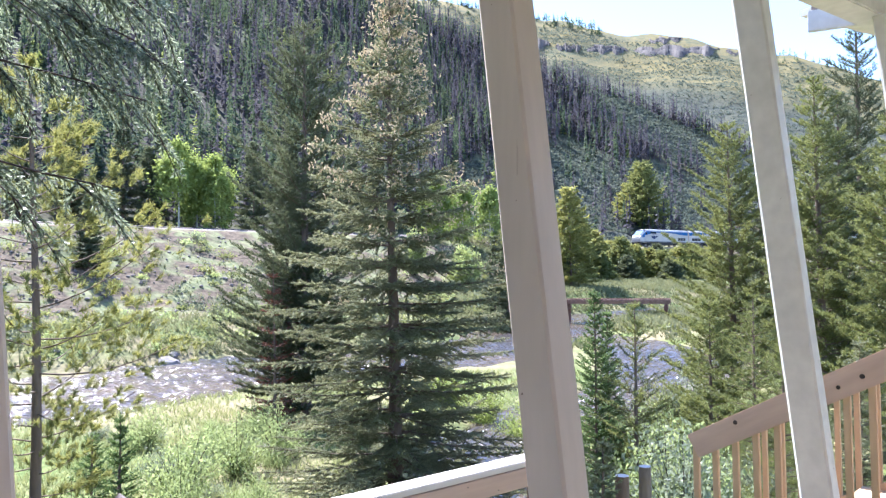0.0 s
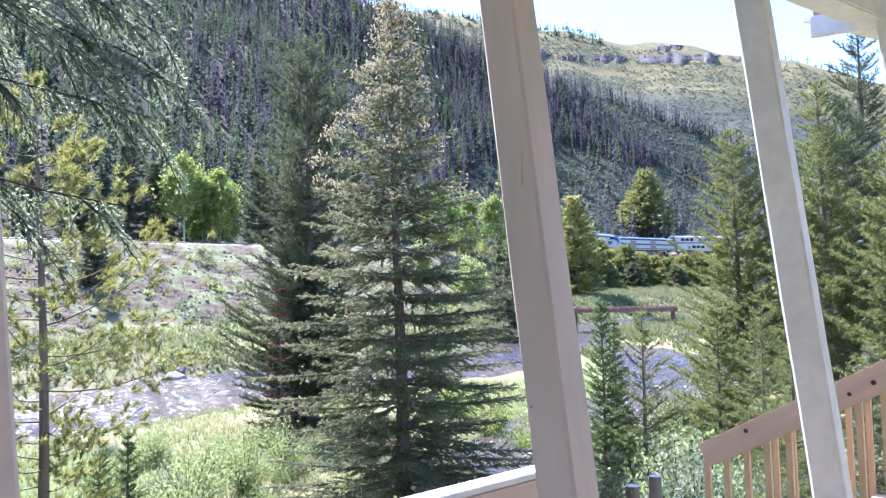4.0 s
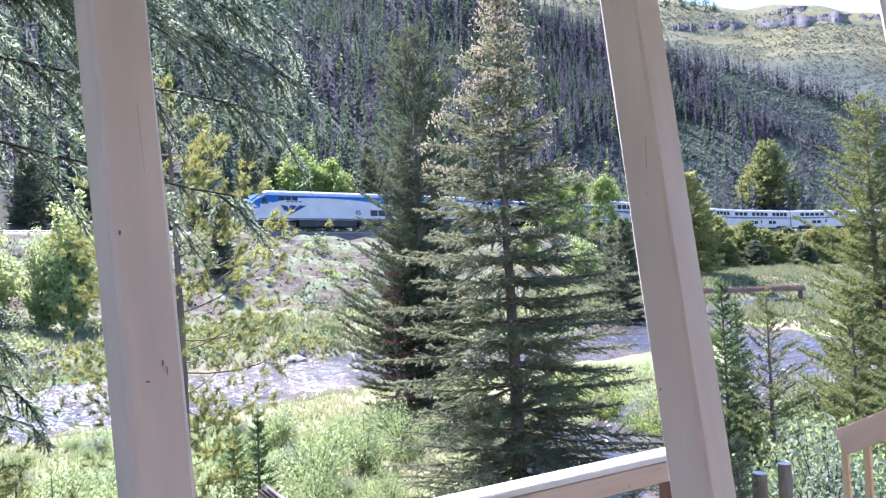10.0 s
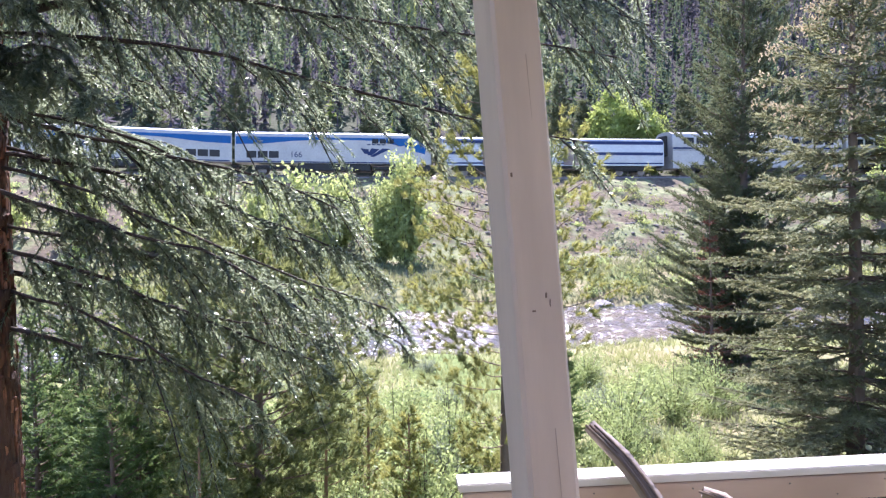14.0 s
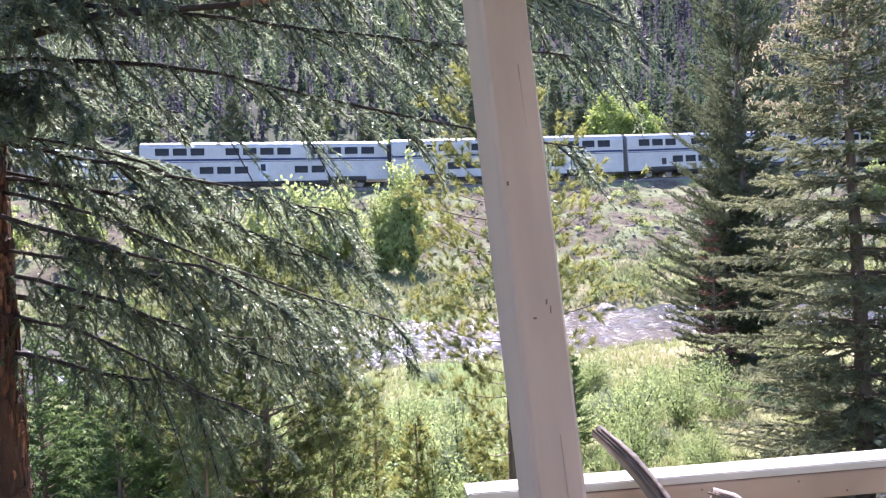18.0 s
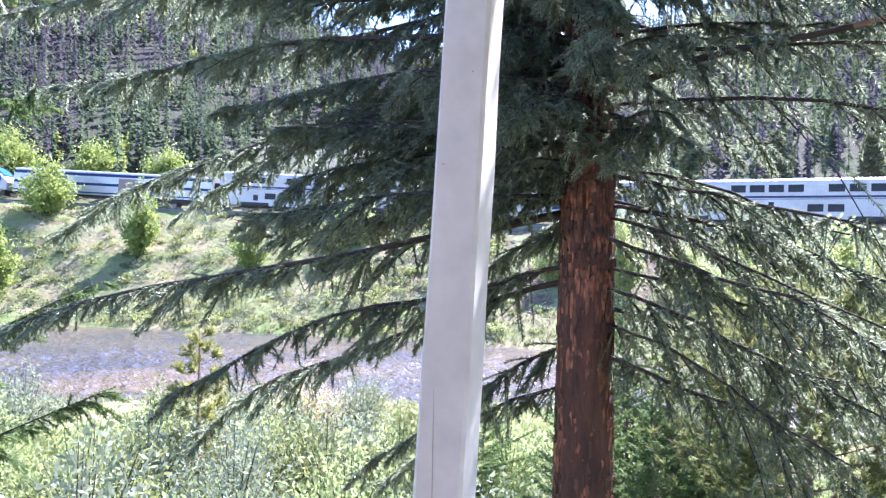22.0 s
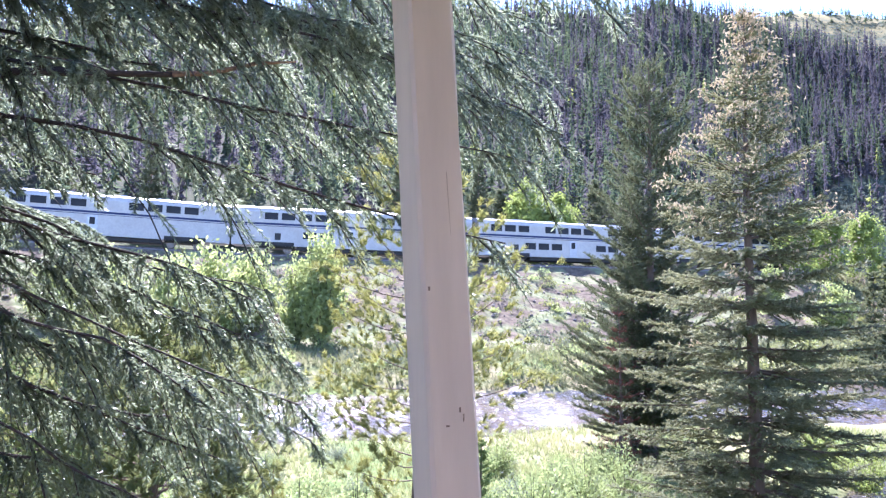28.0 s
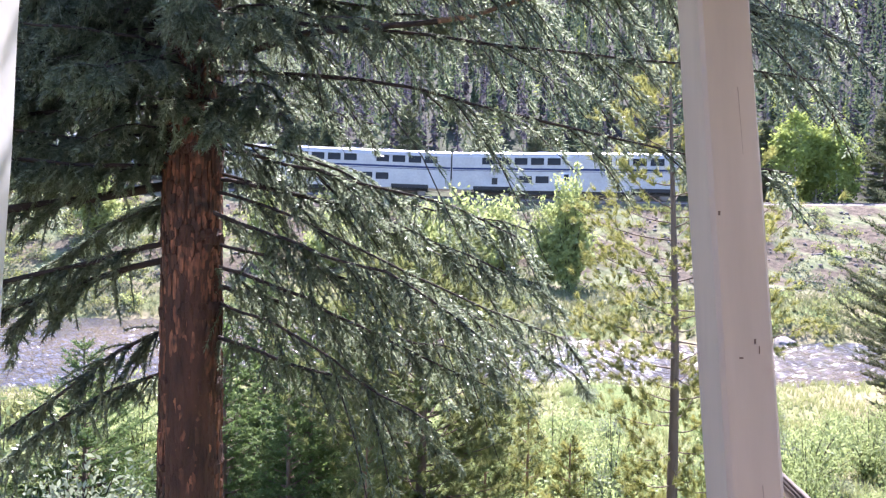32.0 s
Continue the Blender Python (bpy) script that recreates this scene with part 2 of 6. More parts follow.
def glass_dark():
    m, n, l = material("tinted_glass")
    p = n["Principled BSDF"]
    f, _ = noise_fac(n, l, 0.7, 2)
    l.new(mix_rgb(n, l, f, (0.008, 0.009, 0.012), (0.016, 0.018, 0.024)), p.inputs["Base Color"])
    p.inputs["Roughness"].default_value = 0.25
    p.inputs["Specular IOR Level"].default_value = 0.15
    return m


M["glass"] = glass_dark()


def plate_material():
    """Scaly conifer bark: every plate its own red-brown, much darker in broad patches."""
    m, n, l = material("bark_plates")
    p = n["Principled BSDF"]
    geo = n.new("ShaderNodeNewGeometry")
    ramp = n.new("ShaderNodeValToRGB")
    ramp.color_ramp.elements[0].color = (0.075, 0.038, 0.027, 1)
    ramp.color_ramp.elements[1].color = (0.36, 0.15, 0.085, 1)
    for at, c in ((0.25, (0.15, 0.062, 0.036)), (0.55, (0.28, 0.11, 0.06)), (0.8, (0.40, 0.17, 0.09))):
        e = ramp.color_ramp.elements.new(at)
        e.color = (*c, 1)
    l.new(geo.outputs["Random Per Island"], ramp.inputs[0])
    f, raw = noise_fac(n, l, 60, 5, 0.35, 0.7, stretch=(1, 1, 0.4))
    g, _ = noise_fac(n, l, 5, 3, 0.5, 0.7, stretch=(0.6, 0.6, 1.4))
    col = mix_rgb(n, l, f, ramp.outputs[0], (0.07, 0.04, 0.03))
    col = mix_rgb(n, l, g, col, (0.04, 0.028, 0.024))
    l.new(col, p.inputs["Base Color"])
    p.inputs["Roughness"].default_value = 0.9
    bump(n, l, raw, 0.7, 0.006, p.inputs["Normal"])
    return m


M["plate"] = plate_material()


def water_material():
    m, n, l = material("river_water")
    p = n["Principled BSDF"]
    f, _ = noise_fac(n, l, 0.12, 3)
    l.new(mix_rgb(n, l, f, (0.12, 0.09, 0.06), (0.06, 0.055, 0.055)), p.inputs["Base Color"])
    p.inputs["Roughness"].default_value = 0.1
    p.inputs["Specular IOR Level"].default_value = 0.7
    _, a = noise_fac(n, l, 1.7, 3, stretch=(0.8, 1.5, 1))
    _, b = noise_fac(n, l, 3.4, 1, stretch=(0.8, 1.5, 1))
    add = n.new("ShaderNodeMath")
    add.operation = "MULTIPLY_ADD"
    l.new(b, add.inputs[0])
    add.inputs[1].default_value = 0.3
    l.new(a, add.inputs[2])
    bump(n, l, add.outputs[0], 1.0, 0.24, p.inputs["Normal"])
    return m


def lamp_material():
    m, n, l = material("headlight_glow")
    p = n["Principled BSDF"]
    p.inputs["Emission Color"].default_value = (1.0, 0.96, 0.88, 1)
    p.inputs["Emission Strength"].default_value = 6.0
    return m


M["lamp"] = lamp_material()
M["water"] = water_material()


def ground_material():
    """Meadow, gravel bank, sagebrush slope and forest floor, blended by the zones of the sheet."""
    m, n, l = material("ground_cover")
    p = n["Principled BSDF"]
    def zone(name):
        a = n.new("ShaderNodeAttribute")
        a.attribute_name = name
        return a.outputs["Fac"]
    def two(a, b, scale, lo=0.35, hi=0.65):
        f, _ = noise_fac(n, l, scale, 6, lo, hi)
        return mix_rgb(n, l, f, a, b)
    meadow = mix_rgb(n, l, noise_fac(n, l, 0.25, 4, 0.4, 0.62)[0], two((0.085, 0.12, 0.038), (0.15, 0.175, 0.065), 2.2), two((0.18, 0.165, 0.085), (0.26, 0.215, 0.13), 3.0))
    gravel = mix_rgb(n, l, noise_fac(n, l, 0.45, 5, 0.45, 0.6)[0], two((0.155, 0.120, 0.086), (0.080, 0.063, 0.046), 2.2), two((0.13, 0.15, 0.07), (0.22, 0.22, 0.12), 2.0))
    sage = mix_rgb(n, l, noise_fac(n, l, 0.012, 4, 0.4, 0.62)[0], two((0.050, 0.058, 0.050), (0.092, 0.098, 0.078), 0.25), two((0.108, 0.104, 0.070), (0.056, 0.066, 0.054), 0.16))
    dry = mix_rgb(n, l, noise_fac(n, l, 0.02, 4, 0.4, 0.6, stretch=(1, 1, 6))[0], two((0.21, 0.172, 0.075), (0.145, 0.128, 0.064), 0.12), two((0.09, 0.10, 0.062), (0.17, 0.145, 0.072), 0.2))
    sage = mix_rgb(n, l, zone("dry"), sage, dry)
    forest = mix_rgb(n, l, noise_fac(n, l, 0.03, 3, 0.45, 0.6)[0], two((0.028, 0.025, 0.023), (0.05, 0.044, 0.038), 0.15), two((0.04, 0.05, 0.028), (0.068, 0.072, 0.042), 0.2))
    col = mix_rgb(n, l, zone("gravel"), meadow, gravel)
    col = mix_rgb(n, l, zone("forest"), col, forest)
    col = mix_rgb(n, l, zone("sage"), col, sage)
    l.new(col, p.inputs["Base Color"])
    p.inputs["Roughness"].default_value = 0.95
    p.inputs["Specular IOR Level"].default_value = 0.1
    _, raw = noise_fac(n, l, 1.4, 8)
    bump(n, l, raw, 0.9, 0.25, p.inputs["Normal"])
    return m


M["ground"] = ground_material()

# ---- mesh helpers ----
RNG = np.random.default_rng(7)


def mesh_from(name, verts, faces, mat, smooth=False):
    """A mesh from an (n,3) array and a face array of one size, or a list of faces."""
    me = bpy.data.meshes.new(name)
    if isinstance(faces, np.ndarray):
        k = faces.shape[1]
        me.vertices.add(len(verts))
        me.vertices.foreach_set("co", np.asarray(verts, np.float32).ravel())
        me.loops.add(faces.size)
        me.loops.foreach_set("vertex_index", faces.astype(np.int32).ravel())
        me.polygons.add(len(faces))
        me.polygons.foreach_set("loop_start", np.arange(0, faces.size, k, dtype=np.int32))
        me.update(calc_edges=True)
    else:
        me.from_pydata([tuple(v) for v in verts], [], faces)
    if smooth:
        me.polygons.foreach_set("use_smooth", np.ones(len(me.polygons), bool))
    me.materials.append(mat)
    return me


def link(name, me, parent=None, label="", m=None):
    ob = new(name, me)
    if parent is not None:
        ob.parent = parent
    if m is not None:
        ob.matrix_basis = m
    if label:
        ob["label"] = label
    return ob


def part(name, bm, mat, parent=None, label="", m=None, smooth=False):
    me = bpy.data.meshes.new(name)
    bm.to_mesh(me)
    bm.free()
    if smooth:
        me.polygons.foreach_set("use_smooth", np.ones(len(me.polygons), bool))
    me.materials.append(mat)
    return link(name, me, parent, label, m)


def root(name, m, label, category, group="", kind=""):
    ob = new(name)
    ob.empty_display_size = 0.2
    ob.matrix_basis = m
    return tagged(ob, label, category, group, kind)


def box(bm, cx, cy, cz, sx, sy, sz, bev=0.0, rot=None):
    m = Matrix.Translation((cx, cy, cz))
    if rot is not None:
        m = m @ rot
    g = bmesh.ops.create_cube(bm, size=1, matrix=m @ Matrix.Diagonal((sx, sy, sz, 1)))
    if bev:
        ed = list({e for v in g["verts"] for e in v.link_edges})
        bmesh.ops.bevel(bm, geom=ed, offset=bev, segments=2, affect="EDGES")


def boxed(sx, sy, sz, bev=0.0, at=(0, 0, 0)):
    bm = bmesh.new()
    box(bm, *at, sx, sy, sz, bev)
    return bm


def tube(points, radii, sides=6, wobble=0.0, rng=RNG):
    """Tapered limb along points; returns vertices and quads."""
    pts = np.asarray(points, float)
    n = len(pts)
    tan = np.gradient(pts, axis=0)
    tan /= np.linalg.norm(tan, axis=1)[:, None] + 1e-9
    ref = np.where(np.abs(tan[:, 2:3]) > 0.9, np.array([[1.0, 0, 0]]), np.array([[0, 0, 1.0]]))
    u = np.cross(tan, ref)
    u /= np.linalg.norm(u, axis=1)[:, None] + 1e-9
    v = np.cross(tan, u)
    a = np.arange(sides) * 2 * math.pi / sides
    r = np.asarray(radii, float)[:, None] * (1 + wobble * rng.uniform(-1, 1, (n, sides)))
    vs = pts[:, None, :] + r[..., None] * (np.cos(a)[None, :, None] * u[:, None, :] + np.sin(a)[None, :, None] * v[:, None, :])
    i = np.arange(n - 1)[:, None] * sides
    j = np.arange(sides)[None, :]
    k = (j + 1) % sides
    f = np.stack([i + j, i + k, i + sides + k, i + sides + j], -1).reshape(-1, 4)
    return vs.reshape(-1, 3), f


def join(chunks):
    vs, fs, o = [], [], 0
    for v, f in chunks:
        vs.append(v)
        fs.append(f + o)
        o += len(v)
    return np.concatenate(vs), np.concatenate(fs)


def unit(a):
    return a / (np.linalg.norm(a, axis=-1, keepdims=True) + 1e-9)


def blades(o, d, length, k, spread, blen, bw, rng, flat=0.0):
    """k pointed blades along each twig that starts at o and runs along d; returns vertices and triangles."""
    n = len(o)
    o, d = np.repeat(o, k, 0), np.repeat(unit(d), k, 0)
    ln = np.repeat(np.broadcast_to(length, (n,)), k)
    r = unit(rng.normal(size=(n * k, 3)))
    r[:, 2] *= 1 - flat
    perp = unit(r - (r * d).sum(1, keepdims=True) * d)
    s = rng.uniform(0.5, 1.0, (n * k, 1)) * spread
    way = unit(d * np.cos(s) + perp * np.sin(s))
    base = o + d * (ln * rng.uniform(0, 1, n * k))[:, None]
    bl = blen * rng.uniform(0.6, 1.25, (n * k, 1))
    side = unit(np.cross(way, rng.normal(size=(n * k, 3)))) * bw * 0.5
    v = np.stack([base - side, base + side, base + way * bl], 1).reshape(-1, 3)
    return v, np.arange(n * k * 3).reshape(-1, 3)


def shoots(o, d, length, seg, k, blen, bw, core, rng, sag=0.0, spread=(0.55, 1.05)):
    """Needle-clad shoots: a tapered core and k needles for every piece of the length seg; returns vertices and triangles."""
    d = unit(d)
    cnt = np.maximum(1, np.ceil(length / seg)).astype(int)
    idx = np.repeat(np.arange(len(o)), cnt)
    step = np.arange(len(idx)) - np.repeat(np.cumsum(cnt) - cnt, cnt)
    part_len = (length / cnt)[idx]
    u0, u1 = step / cnt[idx], (step + 1) / cnt[idx]
    def at(u):
        p = o[idx] + d[idx] * (u * length[idx])[:, None]
        p[:, 2] -= sag * length[idx] * u ** 2
        return p
    a, b = at(u0), at(u1)
    way = unit(b - a)
    e1 = unit(np.cross(way, np.array([0.31, 0.77, 0.55])))
    e2 = np.cross(way, e1)
    n = len(a)
    ra, rb = core * (1 - 0.55 * u0)[:, None], core * (1 - 0.55 * u1)[:, None]
    ring = [(math.cos(q), math.sin(q)) for q in (0.3, 2.394, 4.489)]
    cv = np.stack([a + (e1 * c + e2 * q) * ra for c, q in ring] + [b + (e1 * c + e2 * q) * rb for c, q in ring], 1).reshape(-1, 3)
    cf = (np.array([[0, 1, 4], [0, 4, 3], [1, 2, 5], [1, 5, 4], [2, 0, 3], [2, 3, 5]])[None] + (np.arange(n) * 6)[:, None, None]).reshape(-1, 3)
    m = n * k
    th = rng.uniform(0, 6.283, m)
    A, W = np.repeat(a, k, 0), np.repeat(way, k, 0)
    P = np.repeat(e1, k, 0) * np.cos(th)[:, None] + np.repeat(e2, k, 0) * np.sin(th)[:, None]
    sp = rng.uniform(spread[0], spread[1], (m, 1))
    out = W * np.cos(sp) + P * np.sin(sp)
    base = A + W * (np.repeat(part_len, k) * rng.uniform(-0.05, 1, m))[:, None]
    bl = blen * rng.uniform(0.7, 1.2, (m, 1))
    side = unit(np.cross(out, rng.normal(size=(m, 3)))) * bw * 0.5
    nv = np.stack([base - side, base + side, base + out * bl], 1).reshape(-1, 3)
    return np.concatenate([cv, nv]), np.concatenate([cf, np.arange(m * 3).reshape(-1, 3) + len(cv)])


def leaves(c, size, rng, tilt=1.0, wide=0.55):
    """Kite-shaped leaves at the points c."""
    n = len(c)
    a = unit(rng.normal(size=(n, 3)) * np.array([1, 1, tilt]))
    b = unit(np.cross(a, rng.normal(size=(n, 3))))
    s = size * rng.uniform(0.6, 1.3, (n, 1))
    v = np.stack([c - a * s, c + b * s * wide, c + a * s, c - b * s * wide], 1).reshape(-1, 3)
    return v, np.arange(n * 4).reshape(-1, 4)

# ---- the lie of the land ----
TRACK_XY = [(520, -20), (460, 45), (380, 95), (300, 118), (240, 130), (195, 136), (155, 137), (125, 132), (95, 119), (65, 104), (40, 92.5), (18, 83), (0, 77.5), (-26, 74.3), (-58, 61.2), (-83, 43), (-112, 16), (-140, -12), (-175, -45), (-230, -95), (-300, -160)]
TRACK_Z = [7.2] * 10 + [7.0, 6.7, 6.75, 7.45, 8.4, 9.4, 10.5, 11, 11.5, 12, 12.5]


def spline(points, n):
    P = np.asarray(points, float)
    out = []
    for i in range(len(P) - 1):
        p0, p1, p2, p3 = P[max(i - 1, 0)], P[i], P[i + 1], P[min(i + 2, len(P) - 1)]
        u = (np.arange(n) / n)[:, None]
        out.append(0.5 * (2 * p1 + (p2 - p0) * u + (2 * p0 - 5 * p1 + 4 * p2 - p3) * u ** 2 + (3 * p1 - p0 - 3 * p2 + p3) * u ** 3))
    return np.concatenate(out + [P[-1:]])


TRACK = spline([(x, y, z) for (x, y), z in zip(TRACK_XY, TRACK_Z)], 24)
TRACK_S = np.r_[0, np.cumsum(np.linalg.norm(np.diff(TRACK[:, :2], axis=0), axis=1))]
S_MARK = float(TRACK_S[3 * 24])


def on_track(s):
    return np.array([np.interp(s, TRACK_S, TRACK[:, k]) for k in range(3)])


RIVER = [(-140, -75, 18), (-95, -22, 19), (-52, 11, 19), (-36, 25.5, 16), (-20, 33, 11.5), (-9, 34.2, 8.8), (-3, 34.0, 7.8), (3, 35.0, 6.6), (7, 36.8, 6.7), (12.5, 38, 6.8), (19, 36.5, 5.5), (27, 40, 5), (37, 49, 5), (50, 57, 5.5), (75, 62, 6), (120, 60, 7), (200, 40, 8)]
CREEK = [(38, 46, 2.6), (34, 35, 3.0), (29, 27, 3.6), (22, 22, 3.0), (14.5, 18.5, 3.2), (10, 14.6, 2.9), (6.5, 11.0, 1.8), (3.5, 8.8, 0.8)]
RIVER_P, CREEK_P = spline(RIVER, 10), spline(CREEK, 8)
WATER_Z = -3.5


def near(points, line):
    """Nearest sample of a line for each point: distance and index."""
    d = np.empty(len(points))
    k = np.empty(len(points), int)
    for a in range(0, len(points), 4000):
        q = points[a:a + 4000]
        e = ((q[:, None, :] - line[None, :, :2]) ** 2).sum(2)
        k[a:a + 4000] = e.argmin(1)
        d[a:a + 4000] = np.sqrt(e.min(1))
    return d, k


def lumps(x, y, scale, seed=0.0):
    """Cheap smooth roughness between -1 and 1."""
    x, y = x / scale, y / scale
    return (np.sin(1.7 * x + 1.1 * y + seed) * np.cos(1.3 * y - 0.7 * x + 2 * seed) + 0.5 * np.sin(3.1 * x - 2.3 * y + 3 * seed) + 0.3 * np.cos(5.3 * x + 4.1 * y + seed)) / 1.8


AZ_A = [-180, -110, -90, -66, -52, -40, -20, 0, 20, 26, 32, 38.5, 45, 52.5, 60, 75, 110, 180]
EL_A = [2, 14, 25, 22, 17, 16.5, 20.6, 24.0, 22.7, 20.3, 18.3, 15.2, 12.6, 8.7, 5.3, 3.0, 2, 2]
AZ_B = [-180, 0, 20, 26, 32.5, 36.8, 42.7, 51.3, 55.5, 60, 70, 90, 180]
EL_B = [3, 12, 20, 21.2, 20.2, 19.5, 18.1, 16.4, 15.1, 13.0, 10, 7, 3]
AZ_C = [-180, 10, 22, 30, 38, 43, 48, 54, 62, 180]
EL_C = [0, 0, 3, 5, 4, 3, 2, 1.5, 1.0, 0]


def ground(x, y):
    """Height of the land, and its zones gravel, forest, sage."""
    x, y = np.atleast_1d(np.asarray(x, float)), np.atleast_1d(np.asarray(y, float))
    p = np.stack([x, y], 1)
    r = np.hypot(x, y)
    az = np.degrees(np.arctan2(x, y))
    dt, kt = near(p, TRACK)
    kt = np.clip(kt, 1, len(TRACK) - 2)
    tan = TRACK[kt + 1, :2] - TRACK[kt - 1, :2]
    off = p - TRACK[kt, :2]
    side = np.where(tan[:, 0] * off[:, 1] - tan[:, 1] * off[:, 0] < 0, 1.0, -1.0)
    d = dt * side
    zt = TRACK[kt, 2] - 0.42
    base = np.interp(r, [0, 4, 9, 14, 22, 40, 85, 150], [-1.5, -1.7, -2.5, -3.0, -3.28, -3.3, -2.9, -1.4]) + 0.12 * lumps(x, y, 2.3) + 0.05 * lumps(x, y, 0.7, 2)
    bank = np.interp(d, [-60, -37, -30, -20, -4.2, -3.2], [0, 0.03, 0.14, 0.19, 0.97, 1.0])
    h = base * (1 - bank) + zt * bank
    h += np.where((d > -22) & (d < -4), 0.35 * lumps(x, y, 4.0, 1) + 0.15 * lumps(x, y, 1.3, 4), 0)
    beyond = d > 3.2
    t_r = np.maximum(r - np.maximum(d - 3.2, 0) / np.maximum(0.35, np.cos(np.radians(az * 0.5))), 60)
    def hill(crest, el, power):
        top = 1.5 + crest * np.tan(np.radians(el))
        u = np.clip((r - t_r - 4) / np.maximum(crest - t_r - 4, 30), 0, 1)
        hh = zt + (top - zt) * u ** power
        return np.where(r > crest, top - (r - crest) * 0.18, hh)
    ha = hill(330.0, np.interp(az, AZ_A, EL_A), 1.12)
    hb = hill(760.0, np.interp(az, AZ_B, EL_B), 1.5)
    hc = hill(205.0, np.interp(az, AZ_C, EL_C), 0.9)
    hill_h = np.maximum(np.maximum(ha, hb), hc)
    rough = np.clip((d - 5) / 60, 0, 1)
    hill_h = hill_h + rough * (2.2 * lumps(x, y, 26.0, 1) + 4.0 * lumps(x, y, 70.0, 2)) * np.clip(r / 250, 0.3, 1.6)
    h = np.where(beyond, np.maximum(hill_h, zt - 0.3), h)
    for line, depth in ((RIVER_P, 0.9), (CREEK_P, 0.5)):
        dr, kr = near(p, line)
        e = dr - line[kr, 2] - 0.5 * lumps(x, y, 3.0, 5)
        cut = WATER_Z - depth
        h = np.where(d < -8, np.where(e < 0, np.minimum(h, cut + (depth + 0.15) * np.clip(1 + e / 1.5, 0, 1)), np.minimum(h, WATER_Z + 0.15 + e * 0.33 + 0.025 * np.maximum(e, 0) ** 2)), h)
    gravel = np.clip((d + 25) / 4, 0, 1) * (d < 5)
    on_b = (hb >= np.maximum(ha, hc) - 0.5) & beyond
    e = np.degrees(np.arctan2(h - 1.5, r))
    ea = np.interp(az, AZ_A, EL_A)
    slope = e < np.interp(az, [28, 31, 37.8, 39.6, 42, 46, 50, 56], [5, 8.5, 9.9, 10.1, 8.9, 8.0, 6.4, 3.5])
    strip = (e < ea - 0.35) & (e > ea - np.interp(az, [40.5, 44, 50], [0.3, 3.0, 3.7])) & (az > 40.5) & (r < 332)
    tongue = (az < -47) & (az > -60) & (e > 8.0) & (e < 10.2 + 0.42 * (az + 59)) & (e < 13.4) & (d > 10)
    sage = (on_b | tongue | ((slope | strip) & beyond & (az > 30) & (d > 8))).astype(float)
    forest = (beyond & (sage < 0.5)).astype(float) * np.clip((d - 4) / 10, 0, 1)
    gravel = gravel * np.interp(az, [-54, -44], [0.3, 1.0])
    dry = on_b * np.clip((e - np.interp(az, AZ_B, EL_B) + 4.2 + 0.6 * lumps(x, y, 60.0, 3)) / 1.2, 0, 1)
    return h, np.clip(gravel, 0, 1), forest, sage, dry


def gz(x, y):
    return float(ground(x, y)[0][0])


def polar(az, dist):
    return dist * math.sin(radians(az)), dist * math.cos(radians(az))


def build_ground():
    azs = np.r_[np.arange(-180, -100, 5.0), np.arange(-100, 76, 0.6), np.arange(76, 180, 5.0)]
    rad = np.r_[0.6, np.geomspace(2.0, 60, 90), np.geomspace(61, 130, 62), np.geomspace(133, 900, 66), 1100, 1500, 2500, 4500]
    A, Rr = np.meshgrid(np.radians(azs), rad, indexing="ij")
    x, y = (Rr * np.sin(A)).ravel(), (Rr * np.cos(A)).ravel()
    z, gravel, forest, sage, dry = ground(x, y)
    z = np.where(np.hypot(x, y) > 1600, np.minimum(z, 40), z)
    n, m = len(azs), len(rad)
    i, j = np.meshgrid(np.arange(n), np.arange(m - 1), indexing="ij")
    k = (i + 1) % n
    f = np.stack([i * m + j, i * m + j + 1, k * m + j + 1, k * m + j], -1).reshape(-1, 4)
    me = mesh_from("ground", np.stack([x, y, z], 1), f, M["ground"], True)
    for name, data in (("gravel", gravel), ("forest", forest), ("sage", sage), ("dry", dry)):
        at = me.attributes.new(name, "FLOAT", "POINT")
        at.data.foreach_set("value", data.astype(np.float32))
    ob = new("ground", me)
    tagged(ob, "grassy river meadow, gravel railway bank and wooded valley slopes", "ground", kind="structure")
    # rippled surface where the river is seen, flat beyond
    azs = np.radians(np.arange(-96, 56, 0.24))
    rad = np.r_[7, np.arange(8, 26, 0.4), np.arange(26, 50, 0.2), np.geomspace(50, 90, 60), 130, 240]
    A, Rr = np.meshgrid(azs, rad, indexing="ij")
    rng = np.random.default_rng(5)
    A = A + rng.uniform(-0.35, 0.35, A.shape) * np.radians(0.24)
    Rr = Rr + rng.uniform(-0.06, 0.06, A.shape)
    x, y = (Rr * np.sin(A)).ravel(), (Rr * np.cos(A)).ravel()
    wz = 0.095 * lumps(x, y, 0.75, 1) + 0.085 * lumps(x, y, 0.33, 2) + 0.08 * lumps(x, y * 1.4, 1.6, 3)
    wz = WATER_Z + wz * np.clip(1.3 - np.hypot(x, y) / 110, 0, 1)
    n, m = len(azs), len(rad)
    i, j = np.meshgrid(np.arange(n - 1), np.arange(m - 1), indexing="ij")
    f = np.stack([i * m + j, i * m + j + 1, (i + 1) * m + j + 1, (i + 1) * m + j], -1).reshape(-1, 4)
    w = mesh_from("water", np.stack([x, y, wz], 1), f, M["water"])
    tagged(new("water", w), "shallow brown river glittering in the sun", "river", kind="structure")


build_ground()

